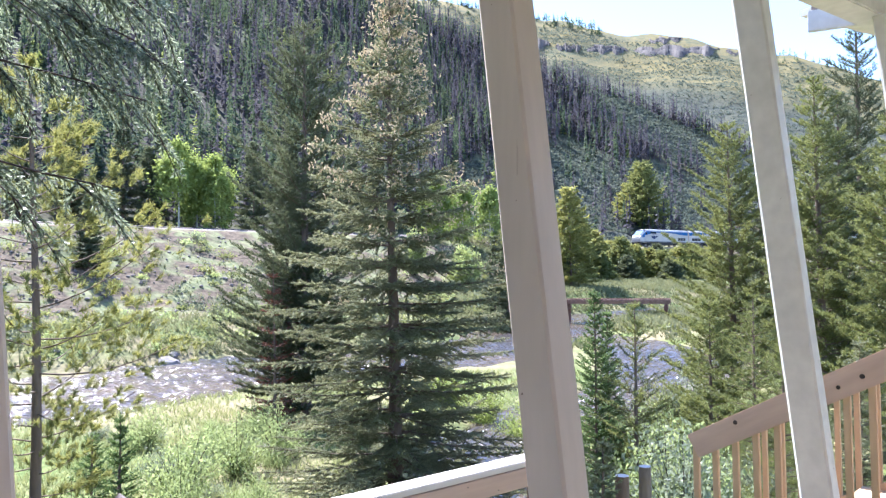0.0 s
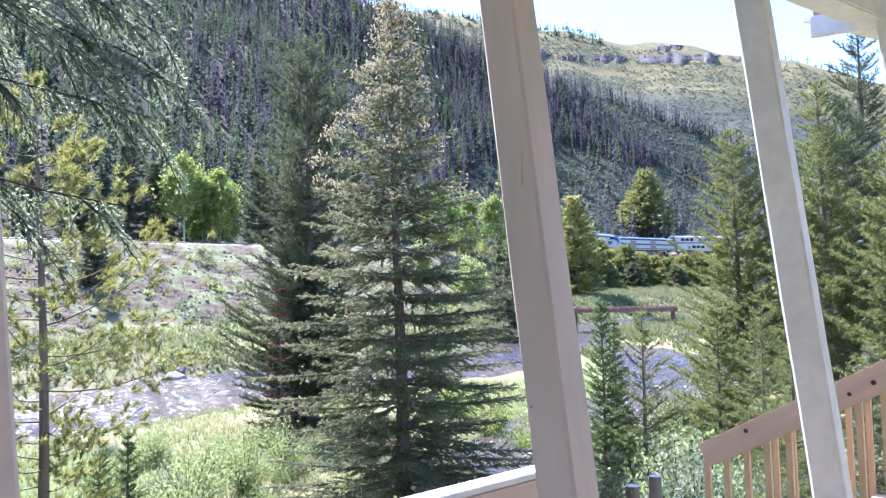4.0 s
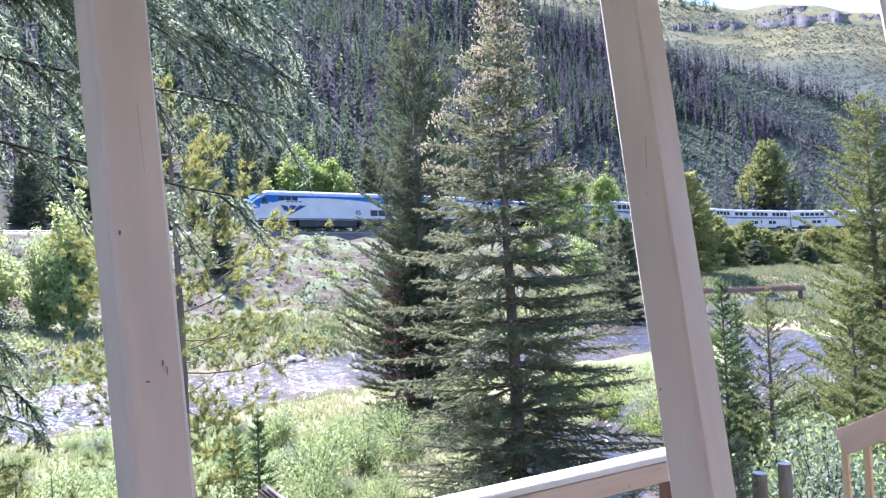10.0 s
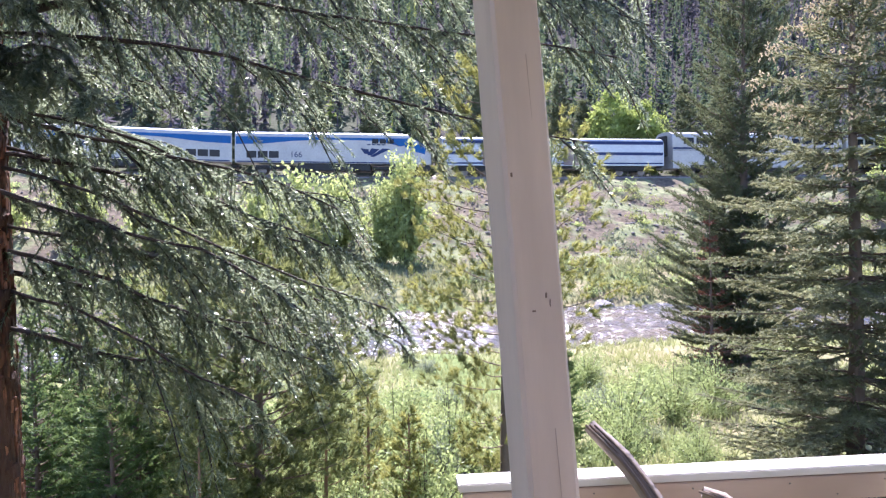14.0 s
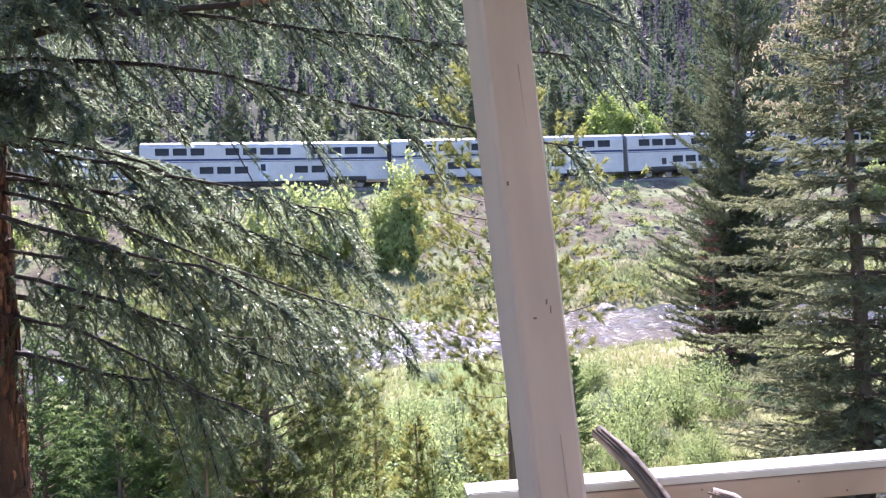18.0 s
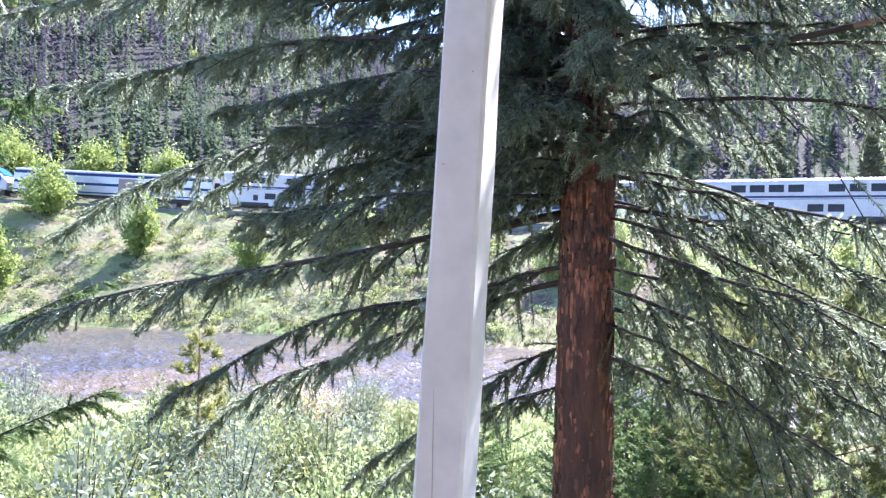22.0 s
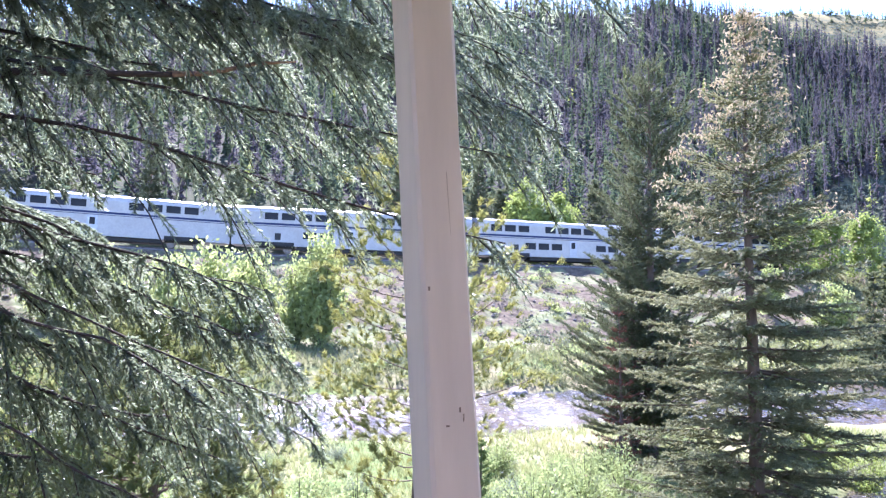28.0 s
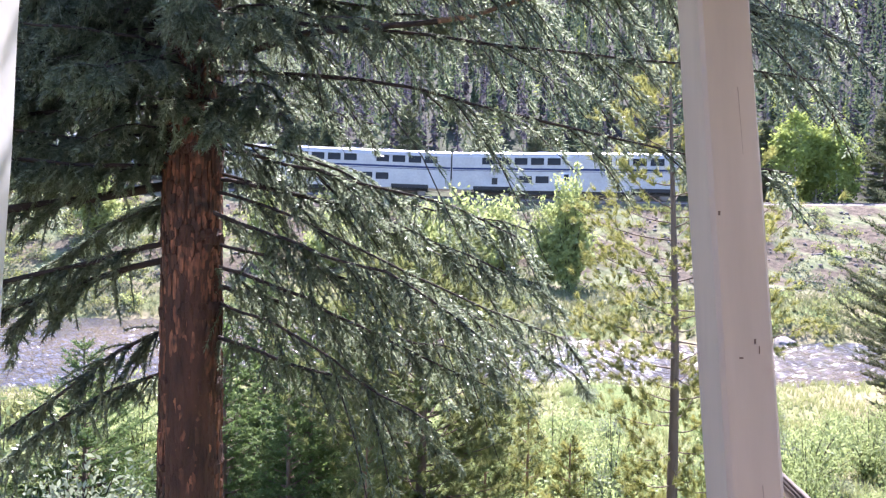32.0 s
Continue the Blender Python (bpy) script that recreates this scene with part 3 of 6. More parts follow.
# ---- the railway ----
def build_railway():
    i0, i1 = 2 * 24, len(TRACK) - 3 * 24
    P = TRACK[i0:i1]
    tan = unit(np.gradient(P, axis=0))
    nor = np.stack([-tan[:, 1], tan[:, 0], np.zeros(len(tan))], 1)
    sec = [(-2.6, -0.62), (-1.75, -0.2), (1.75, -0.2), (2.6, -0.62)]
    v = np.concatenate([P + nor * a + np.array([0, 0, b]) for a, b in sec])
    n = len(P)
    f = np.concatenate([np.stack([np.arange(n - 1) + k * n, np.arange(1, n) + k * n, np.arange(1, n) + (k + 1) * n, np.arange(n - 1) + (k + 1) * n], 1) for k in range(3)])
    bed = root("railway_track", Matrix(), "single railway track on a grey ballast bed", "railway", kind="structure")
    link("ballast", mesh_from("ballast", v, f, M["scree"], True), bed)
    for a in (-0.72, 0.72):
        vs, fs = tube(P + nor * a + np.array([0, 0, -0.07]), np.full(n, 0.06), 4)
        link("rail", mesh_from("rail", vs, fs, M["steel"]), bed)
    s = np.arange(S_MARK + 130, S_MARK + 420, 0.62)
    bm = bmesh.new()
    for q in s:
        a, b = on_track(q), on_track(q + 0.2)
        box(bm, *(a + np.array([0, 0, -0.17])), 2.6, 0.23, 0.14, rot=Matrix.Rotation(math.atan2(b[1] - a[1], b[0] - a[0]) + math.pi / 2, 4, "Z"))
    tagged(part("ties", bm, M["tie"], bed), kind="stuff")


build_railway()


# ---- train: local +x is the way it runs, z = 0 on the rail ----
def shell(profile, xs, scale=None):
    """Long body: the cross section (y, z) swept along xs."""
    bm = bmesh.new()
    rings = []
    for i, x in enumerate(xs):
        rings.append([bm.verts.new((x, y, z)) for y, z in (profile if scale is None else scale(i, profile))])
    k = len(profile)
    for a, b in zip(rings, rings[1:]):
        for j in range(k):
            bm.faces.new((a[j], a[(j + 1) % k], b[(j + 1) % k], b[j]))
    bm.faces.new(rings[0])
    bm.faces.new(rings[-1][::-1])
    bmesh.ops.recalc_face_normals(bm, faces=bm.faces)
    return bm


def bogie(parent, x, wheels=2, base=2.6):
    t = part("bogie", boxed(base + 1.3, 2.3, 0.42, 0.05, (x, 0, 0.72)), M["dark"], parent)
    for i in range(wheels):
        wx = x + (i / (wheels - 1) - 0.5) * base
        for y in (-0.78, 0.78):
            bm = bmesh.new()
            bmesh.ops.create_cone(bm, cap_ends=True, segments=20, radius1=0.46, radius2=0.46, depth=0.13, matrix=Matrix.Translation((wx, y, 0.46)) @ Matrix.Rotation(math.pi / 2, 4, "X"))
            part("wheel", bm, M["steel"], t)
    for y in (-1.16, 1.16):
        part("side_frame", boxed(base + 0.9, 0.16, 0.26, 0.04, (x, y, 0.78)), M["dark"], t)


def pane(parent, x, z, w, h, y, mat="glass", name="window"):
    part(name, boxed(w, 0.05, h, 0.0, (x, y, z)), M[mat], parent)


def side_shape(parent, name, pts, y, mat, t=0.02):
    """Flat painted shape on a side: points (x, z)."""
    bm = bmesh.new()
    for s in (y,):
        a = [bm.verts.new((px, s, pz)) for px, pz in pts]
        b = [bm.verts.new((px, s + math.copysign(t, s), pz)) for px, pz in pts]
        bm.faces.new(a)
        bm.faces.new(b)
        for i in range(len(pts)):
            j = (i + 1) % len(pts)
            bm.faces.new((a[i], a[j], b[j], b[i]))
    bmesh.ops.recalc_face_normals(bm, faces=bm.faces)
    return part(name, bm, M[mat], parent)


def lettering(parent, text, size, x, z, y, mat, facing):
    c = bpy.data.curves.new("number", "FONT")
    c.body, c.size, c.extrude, c.align_x = text, size, 0.008, "CENTER"
    c.materials.append(M[mat])
    ob = new("number", c)
    ob.parent = parent
    ob.matrix_basis = pose(x, y, z, 90, 0, 0 if facing < 0 else 180)
    return ob


def arrow_mark(parent, x, z, y, flip):
    """Plain fan of three tapering bars in the line's colours."""
    for k in range(3):
        a, w = -1.5 + 1.15 * k, 0.85
        pts = [(x + flip * a, z + 0.42 - 0.03 * k), (x + flip * (a + w), z + 0.46), (x + flip * (0.62 + 0.3 * k), z - 0.42 + 0.16 * k), (x + flip * (0.2 + 0.25 * k), z - 0.42 + 0.12 * k)]
        side_shape(parent, "livery_mark", pts, y, "train_navy")
    for k in range(4):
        part("lettering_bar", boxed(0.38, 0.02, 0.12, 0.0, (x - flip * (0.75 - 0.5 * k), y, z + 0.85)), M["train_navy"], parent)


def locomotive(number):
    r = root("locomotive", Matrix(), "white and blue diesel passenger locomotive with a sloping nose", "locomotive", "passenger train")
    prof = [(-1.5, 1.15), (-1.5, 3.85), (-1.3, 4.2), (-0.8, 4.38), (0.8, 4.38), (1.3, 4.2), (1.5, 3.85), (1.5, 1.15)]
    L = 10.2
    xs = [-L, -L + 0.3, 6.9, 7.6, 8.6, 9.5, 10.1, L]
    tops = [4.38, 4.38, 4.38, 4.34, 3.72, 3.05, 2.5, 1.9]
    wid = [1, 1, 1, 1, 0.99, 0.94, 0.86, 0.78]
    def sc(i, pr):
        return [(y * wid[i], 1.15 + (z - 1.15) * (tops[i] - 1.15) / 3.23) for y, z in pr]
    body = part("body", shell(prof, xs, sc), M["train_white"], r)
    for s in (-1, 1):
        y = s * 1.5
        side_shape(body, "blue_band", [(-10.1, 3.05), (-7.5, 3.1), (-4.0, 3.45), (0.0, 3.62), (4.0, 3.55), (5.5, 3.35), (6.9, 3.0), (7.5, 3.1), (7.5, 3.83), (-10.1, 3.84)], s * 1.51, "train_blue")
        side_shape(body, "nose_blue", [(7.4, 2.95), (8.4, 2.5), (9.5, 2.2), (9.6, 2.75), (9.2, 3.1), (8.55, 3.4), (7.7, 3.85), (7.4, 3.85)], s * 1.49, "train_blue")
        pane(body, 7.95, 3.25, 0.5, 0.5, s * 1.515)
        for k in range(3):
            pane(body, 5.9 - k * 0.8, 3.5, 0.66, 0.46, s * 1.535)
        for k in range(3):
            pane(body, -6.2 - k * 1.15, 2.0, 1.0, 0.7, s * 1.51, "dark", "louvre")
        side_shape(body, "skirt_line", [(-10, 1.2), (8.6, 1.2), (8.6, 1.32), (-10, 1.32)], s * 1.51, "train_navy")
        arrow_mark(body, 4.4, 2.3, s * 1.52, s)
        lettering(body, number, 0.85, -3.9, 1.75, s * 1.53, "train_navy", s)
        part("door", boxed(0.7, 0.03, 1.7, 0.0, (8.1, s * 1.505, 2.0)), M["train_white"], body)
        part("headlight", boxed(0.12, 0.35, 0.16, 0.03, (9.95, s * 0.8, 2.2)), M["lamp"], body)
        part("handrail", boxed(0.05, 0.05, 1.5, 0.0, (8.7, s * 1.45, 1.9)), M["steel"], body)
    wb = bmesh.new()
    for y in (-0.62, 0.62):
        box(wb, 8.15, y, 4.03, 0.9, 1.0, 0.06, 0, Matrix.Rotation(0.56, 4, "Y"))
    part("windscreen", wb, M["glass"], body)
    part("nose_panel", boxed(1.75, 2.2, 0.05, 0.0, (0, 0, 0)), M["train_blue"], body, m=pose(9.0, 0, 3.46, 0, 36, 0))
    part("roof_panel", boxed(16.0, 1.5, 0.06, 0.0, (-1.6, 0, 4.4)), M["train_grey"], body)
    for x in (-7.5, -5.2, -2.0):
        part("roof_vent", boxed(1.4, 1.2, 0.16, 0.03, (x, 0, 4.48)), M["dark"], body)
    part("fuel_tank", boxed(7.6, 2.7, 0.75, 0.08, (0, 0, 0.78)), M["dark"], r)
    part("pilot", boxed(0.5, 2.7, 0.7, 0.06, (9.8, 0, 0.75)), M["dark"], r)
    part("coupler", boxed(0.6, 0.3, 0.25, 0.04, (-10.4, 0, 0.9)), M["dark"], r)
    bogie(r, 6.0)
    bogie(r, -6.2)
    return r


def baggage_car():
    r = root("baggage_car", Matrix(), "stainless grey single-level baggage car with a brown door", "railway carriage", "passenger train")
    prof = [(-1.5, 1.05), (-1.5, 3.45), (-1.2, 3.9), (-0.6, 4.1), (0.6, 4.1), (1.2, 3.9), (1.5, 3.45), (1.5, 1.05)]
    body = part("body", shell(prof, [-12.5, 0, 12.5]), M["train_grey"], r)
    for s in (-1, 1):
        for z, h, mt in ((2.35, 0.32, "train_navy"), (3.52, 0.34, "train_navy"), (1.3, 0.16, "train_navy")):
            part("stripe", boxed(24.8, 0.03, h, 0.0, (0, s * 1.505, z)), M[mt], body)
        for x in (-2.0, 7.0):
            part("sliding_door", boxed(2.4, 0.06, 2.1, 0.0, (x, s * 1.52, 2.15)), M["train_door"], body)
        for k in range(6):
            part("rib", boxed(24.6, 0.025, 0.03, 0.0, (0, s * 1.505, 1.5 + k * 0.13)), M["train_white"], body)
    for x in (-12.7, 12.7):
        part("gangway", boxed(0.5, 1.2, 2.4, 0.04, (x, 0, 2.2)), M["dark"], r)
    part("underframe", boxed(22, 2.4, 0.4, 0.04, (0, 0, 0.95)), M["dark"], r)
    bogie(r, 8.8)
    bogie(r, -8.8)
    return r


def double_deck_car(lower, upper_gaps, lounge=False):
    label = "silver double-deck sightseer lounge carriage with tall upper windows" if lounge else "silver double-deck passenger carriage with two rows of windows"
    r = root("double_deck_carriage", Matrix(), label, "railway carriage", "passenger train")
    prof = [(-1.54, 0.75), (-1.54, 4.2), (-1.38, 4.62), (-0.9, 4.85), (0, 4.93), (0.9, 4.85), (1.38, 4.62), (1.54, 4.2), (1.54, 0.75)]
    body = part("body", shell(prof, [-12.55, -8, 0, 8, 12.55]), M["train_white"], r)
    wme = boxed(1.36, 0.05, 0.72, 0)
    wmesh = bpy.data.meshes.new("window")
    wme.to_mesh(wmesh)
    wme.free()
    wmesh.materials.append(M["glass"])
    for s in (-1, 1):
        for k in range(13):
            x = -10.4 + k * 1.73
            if k in upper_gaps:
                continue
            ob = link("window", wmesh, body, m=Matrix.Translation((x, s * 1.545, 3.82)))
            if lounge:
                ob.scale = (1.12, 1, 1.45)
        for x in lower:
            link("window", wmesh, body, m=Matrix.Translation((x, s * 1.545, 1.92)))
        part("stripe", boxed(25.0, 0.03, 0.2, 0.0, (0, s * 1.55, 3.0)), M["train_navy"], body)
        part("pinstripe", boxed(25.0, 0.03, 0.05, 0.0, (0, s * 1.55, 2.78)), M["train_navy"], body)
        part("roof_line", boxed(25.0, 0.05, 0.12, 0.0, (0, s * 1.53, 4.3)), M["train_grey"], body)
        part("door", boxed(0.95, 0.04, 1.9, 0.0, (0.4, s * 1.55, 1.75)), M["train_grey"], body)
        pane(body, 0.4, 2.15, 0.5, 0.7, s * 1.56)
        part("vent_grille", boxed(0.6, 0.04, 0.7, 0.0, (7.9, s * 1.55, 1.7)), M["dark"], body)
        for x in (-8.2, 8.2):
            part("wheel_bay", boxed(4.0, 0.06, 0.4, 0.0, (x, s * 1.53, 0.93)), M["dark"], body)
    for x in (-12.75, 12.75):
        part("gangway", boxed(0.44, 1.3, 2.3, 0.04, (x, 0, 3.3)), M["dark"], r)
    part("underframe", boxed(12, 2.5, 0.5, 0.04, (0, 0, 0.6)), M["dark"], r)
    for x in (-6, -2, 3, 7):
        part("roof_vent", boxed(1.2, 0.8, 0.1, 0.02, (x, 0, 4.96)), M["train_grey"], body)
    bogie(r, 8.2)
    bogie(r, -8.2)
    return r


S_FRONT, SPEED = 171.8, 13.6
TRAIN = []
TRAIN.append((locomotive("45"), 10.4, 1))
TRAIN.append((locomotive("166"), 31.4, -1))
TRAIN.append((baggage_car(), 55.0, 1))
coach = double_deck_car((2.9, 4.63), (0, 5, 6, 12))
sleeper = double_deck_car((-5.2, -3.47, 2.6, 4.33, 6.06), (4, 9))
lounge = double_deck_car((-5.4, -3.4, 3.4, 5.4), (0, 12), True)
ORDER = [sleeper, None, None, coach, lounge, None, None, None, None]
KIND = [sleeper, sleeper, sleeper, coach, lounge, coach, coach, sleeper, coach]
for i, (own, kind) in enumerate(zip(ORDER, KIND)):
    TRAIN.append((own or copy_thing(kind, Matrix()), 68.3 + 12.85 + i * 25.6, 1))


def car_pose(s, way):
    a, b = on_track(s + 8), on_track(s - 8)
    mid = (a + b) / 2
    d = (a - b) * way
    yaw = math.degrees(math.atan2(d[1], d[0]))
    pitch = -math.degrees(math.asin(d[2] / np.linalg.norm(d)))
    return pose(mid[0], mid[1], mid[2], 0, pitch, yaw)


def motions():
    for car, back, way in TRAIN:
        rows = []
        for k in range(65):
            t = k * 0.5
            u = min(max((t - 14.5) / 4, 0), 1)
            rows.append((t, car_pose(S_MARK + S_FRONT + SPEED * t + 2.3 * u * u * (3 - 2 * u) - back, way)))
        walk(car, rows)


# ---- porch ----
# each post: place at eye height, lean of its top per metre, turn
POSTS = [(-1.049, 0.77, -0.025, 0.079, 24), (0.034, 1.233, -0.060, 0.087, 22), (1.016, 1.204, -0.005, 0.143, 20), (2.087, 1.39, -0.047, 0.090, 22), (2.903, 1.416, -0.047, 0.090, 22)]
ROOF_Z = 2.415


def porch_post(x, y, lx, ly, turn, mat, w=0.089):
    """Old square post, slightly out of plumb, with worn arrises."""
    bm = bmesh.new()
    n = 14
    rings = []
    rng = np.random.default_rng(int(abs(x * 100)) + 3)
    for i in range(n):
        h = -0.02 + (ROOF_Z + 0.02) * i / (n - 1)
        ring = []
        for cx, cy in ((-1, -1), (1, -1), (1, 1), (-1, 1)):
            for ex, ey in (((-1, -0.86), (-0.86, -1)), ((0.86, -1), (1, -0.86)), ((1, 0.86), (0.86, 1)), ((-0.86, 1), (-1, 0.86)))[((-1, -1), (1, -1), (1, 1), (-1, 1)).index((cx, cy))]:
                k = w / 2 + rng.uniform(-0.0012, 0.0012)
                ring.append(bm.verts.new((ex * k, ey * k, h)))
        rings.append(ring)
    for a, b in zip(rings, rings[1:]):
        for j in range(8):
            bm.faces.new((a[j], a[(j + 1) % 8], b[(j + 1) % 8], b[j]))
    bm.faces.new(rings[0][::-1])
    bm.faces.new(rings[-1])
    rot = Matrix.Rotation(radians(turn), 4, "Z")
    for v in bm.verts:
        p = rot @ v.co
        v.co = (p.x + lx * (v.co.z - 1.5) + x, p.y + ly * (v.co.z - 1.5) + y, v.co.z)
    ob = part("porch_post", bm, mat)
    return ob


def post_point(i, z, u, face):
    """A place on a post's face: height, distance across the face, face number."""
    x, y, lx, ly, turn = POSTS[i]
    q = Matrix.Rotation(radians(turn + 90 * face), 4, "Z") @ Vector((u, -0.0447, 0))
    return q.x + lx * (z - 1.5) + x, q.y + ly * (z - 1.5) + y, z, turn + 90 * face


def build_porch():
    labels = ["white painted square porch post with a narrow check", "painted square porch post with bounced light in its beige, a knot and nail scars", "painted square porch post with bounced light in its beige and a long crack", "white painted square post beside the stairs", "white painted square post under the eave"]
    for i, (x, y, lx, ly, turn) in enumerate(POSTS):
        ob = porch_post(x, y, lx, ly, turn, M["white"] if i in (0, 3, 4) else M["post"])
        tagged(ob, labels[i], "post", "porch posts")
        rng = np.random.default_rng(50 + i)
        spots = [(1.385, 0.012, 0, 0.004, 0.012), (1.372, 0.018, 0, 0.002, 0.018), (1.36, -0.012, 0, 0.010, 0.004), (1.585, -0.033, 0, 0.006, 0.010)] if i == 1 else [(rng.uniform(0.9, 2.1), rng.uniform(-0.03, 0.03), rng.integers(-1, 1), 0.003, 0.003) for _ in range(3)]
        if i == 2:
            spots.append((1.255, -0.03, -1, 0.006, 0.006))
        for z0, u, face, w, h in spots:
            px, py, pz, yaw = post_point(i, z0, u, face)
            part("nail_scar", boxed(w * 0.6, 0.0012, h * 0.7, 0.0), M["scar"], ob, m=pose(px, py, pz, 0, 0, yaw))
        for z0, u, face, h in {1: [(1.05, 0.01, 0, 0.24), (1.73, 0.012, 0, 0.12)], 2: [(1.75, 0.02, -1, 0.12)], 0: [(1.2, -0.012, 0, 0.5)]}.get(i, []):
            px, py, pz, yaw = post_point(i, z0, u, face)
            part("crack", boxed(0.0007, 0.0012, h, 0.0), M["check"], ob, m=pose(px, py, pz, -5.0, -2.4, yaw))
    floor = root("floor", Matrix(), "weathered porch floor of long boards", "floor", kind="structure")
    bmb = boxed(6.4, 0.135, 0.036, 0.004)
    me = bpy.data.meshes.new("board")
    bmb.to_mesh(me)
    bmb.free()
    me.materials.append(M["deck"])
    for k in range(24):
        link("board", me, floor, m=pose(0.6, 1.42 - k * 0.141, -0.018))
    part("rim_joist", boxed(6.4, 0.04, 0.22, 0.004, (0.6, 1.47, -0.13)), M["deck"], floor)
    for x in (-2.4, -0.4, 1.6, 3.5):
        part("footing_post", boxed(0.14, 0.14, 1.9, 0.01, (x, 1.35, -1.0)), M["redpost"], floor)
    wall = root("wall_house", Matrix(), "tan lap-sided house wall behind the porch", "wall", kind="structure")
    for k in range(15):
        part("siding_board", boxed(8.0, 0.03, 0.195, 0.0, (0.6, -1.95 + 0.004 * (k % 2), 0.1 + 0.18 * k)), M["siding"], wall)
    part("wall_core", boxed(8.0, 0.12, 2.9, 0.0, (0.6, -2.03, 1.35)), M["siding"], wall)
    roof = root("porch_roof", Matrix(), "white painted porch roof with open beams", "roof", kind="structure")
    part("beam", boxed(3.0, 0.11, 0.19, 0.006, (0, 0, 0)), M["white"], roof, m=pose(1.52, 1.39, ROOF_Z + 0.095, 0, 0, 7.0))
    part("beam", boxed(1.35, 0.11, 0.19, 0.006, (0, 0, 0)), M["white"], roof, m=pose(-0.53, 1.08, ROOF_Z + 0.095, 0, 0, 24))
    part("beam_return", boxed(0.11, 3.5, 0.17, 0.006, (2.92, -0.3, ROOF_Z + 0.10)), M["white"], roof)
    part("roof_deck", boxed(5.3, 3.75, 0.03, 0.0, (1.6, -0.32, ROOF_Z + 0.30)), M["white"], roof)
    part("roof_cover", boxed(5.4, 3.8, 0.05, 0.0, (1.6, -0.32, ROOF_Z + 0.345)), M["roofing"], roof)
    for k in range(10):
        part("rafter", boxed(0.045, 3.35, 0.17, 0.003, (-0.95 + k * 0.55, -0.42, ROOF_Z + 0.196)), M["white"], roof)
    part("fascia", boxed(0.03, 0.42, 0.10, 0.004), M["white"], roof, "grey weathered fascia board end", m=pose(3.42, 1.93, 2.655, 0, 0, 35))
    part("fascia_strip", boxed(0.02, 0.06, 0.05, 0.002), M["driftwood"], roof, m=pose(3.335, 2.07, 2.715, 0, 0, 35))
    part("eave_soffit", boxed(1.0, 0.9, 0.03, 0.0, (3.85, 1.72, 2.725)), M["white"], roof)


build_porch()


def build_rail():
    """Lower walkway rail beyond the porch, sunlit on its cap."""
    a, b = Vector((-0.2, 3.17, 0.35)), Vector((3.0, 3.66, 0.35))
    d = (b - a)
    L, yaw = d.length, math.degrees(math.atan2(d.y, d.x))
    r = root("walkway_railing", pose(a.x, a.y, 0, 0, 0, yaw), "sun-bleached timber walkway railing with a flat cap", "railing")
    part("cap", boxed(L, 0.14, 0.038, 0.005, (L / 2, 0.05, 0.331)), M["cap"], r)
    part("top_board", boxed(L - 0.04, 0.038, 0.115, 0.004, (L / 2, 0.0, 0.25)), M["rail"], r)
    part("lower_board", boxed(L - 0.04, 0.038, 0.10, 0.004, (L / 2, 0.0, -0.22)), M["rail"], r)
    part("lower_cap", boxed(L - 0.3, 0.14, 0.036, 0.005, (L / 2, 0.06, -0.135)), M["cap"], r)
    for x in (1.45, 3.1):
        part("rail_post", boxed(0.10, 0.09, 2.2, 0.006, (x, 0.07, -0.86)), M["redpost"], r)
    part("rail_post", boxed(0.10, 0.09, 2.2, 0.006, (0.08, 0.07, -0.86)), M["redpost"], r)
    rng = np.random.default_rng(4)
    for k in range(14):
        bm = bmesh.new()
        bmesh.ops.create_cone(bm, cap_ends=True, segments=8, radius1=0.004, radius2=0.004, depth=0.004)
        part("nail", bm, M["steel"], r, m=pose(0.15 + k * L / 14, -0.021, 0.25 + 0.03 * (-1) ** k, 90, 0, 0))
    # grey split branches leaning over the cap
    def drift(name, p, q, w, label):
        p, q = Vector(p), Vector(q)
        pts, rad = [], []
        for i in range(9):
            u = i / 8
            c = p.lerp(q, u) + Vector((0.05 * math.sin(u * 3.0), 0, 0.06 * math.sin(u * math.pi)))
            pts.append(tuple(c))
            rad.append(w * (1.0 - 0.55 * u) * (1 + 0.1 * math.sin(9 * u)))
        v, f = tube(pts, rad, 10, 0.12, np.random.default_rng(3))
        ob = link(name, mesh_from(name, v, f, M["driftwood"], False))
        for k in range(3):
            v, f = tube([tuple(Vector(c) + Vector((-0.02 + 0.02 * k, -rr * 0.85, rr * 0.3))) for c, rr in zip(pts, rad)], [rr * 0.22 for rr in rad], 5)
            link("splinter", mesh_from("splinter", v, f, M["bark"]), ob)
        tagged(ob, label, "driftwood")
    drift("driftwood_branch", (0.80, 2.98, -0.10), (0.40, 3.35, 0.56), 0.065, "split grey driftwood branch leaning on the railing")
    drift("driftwood_branch", (1.0, 2.95, 0.10), (0.82, 3.02, 0.375), 0.045, "short dark driftwood piece on the railing")


build_rail()


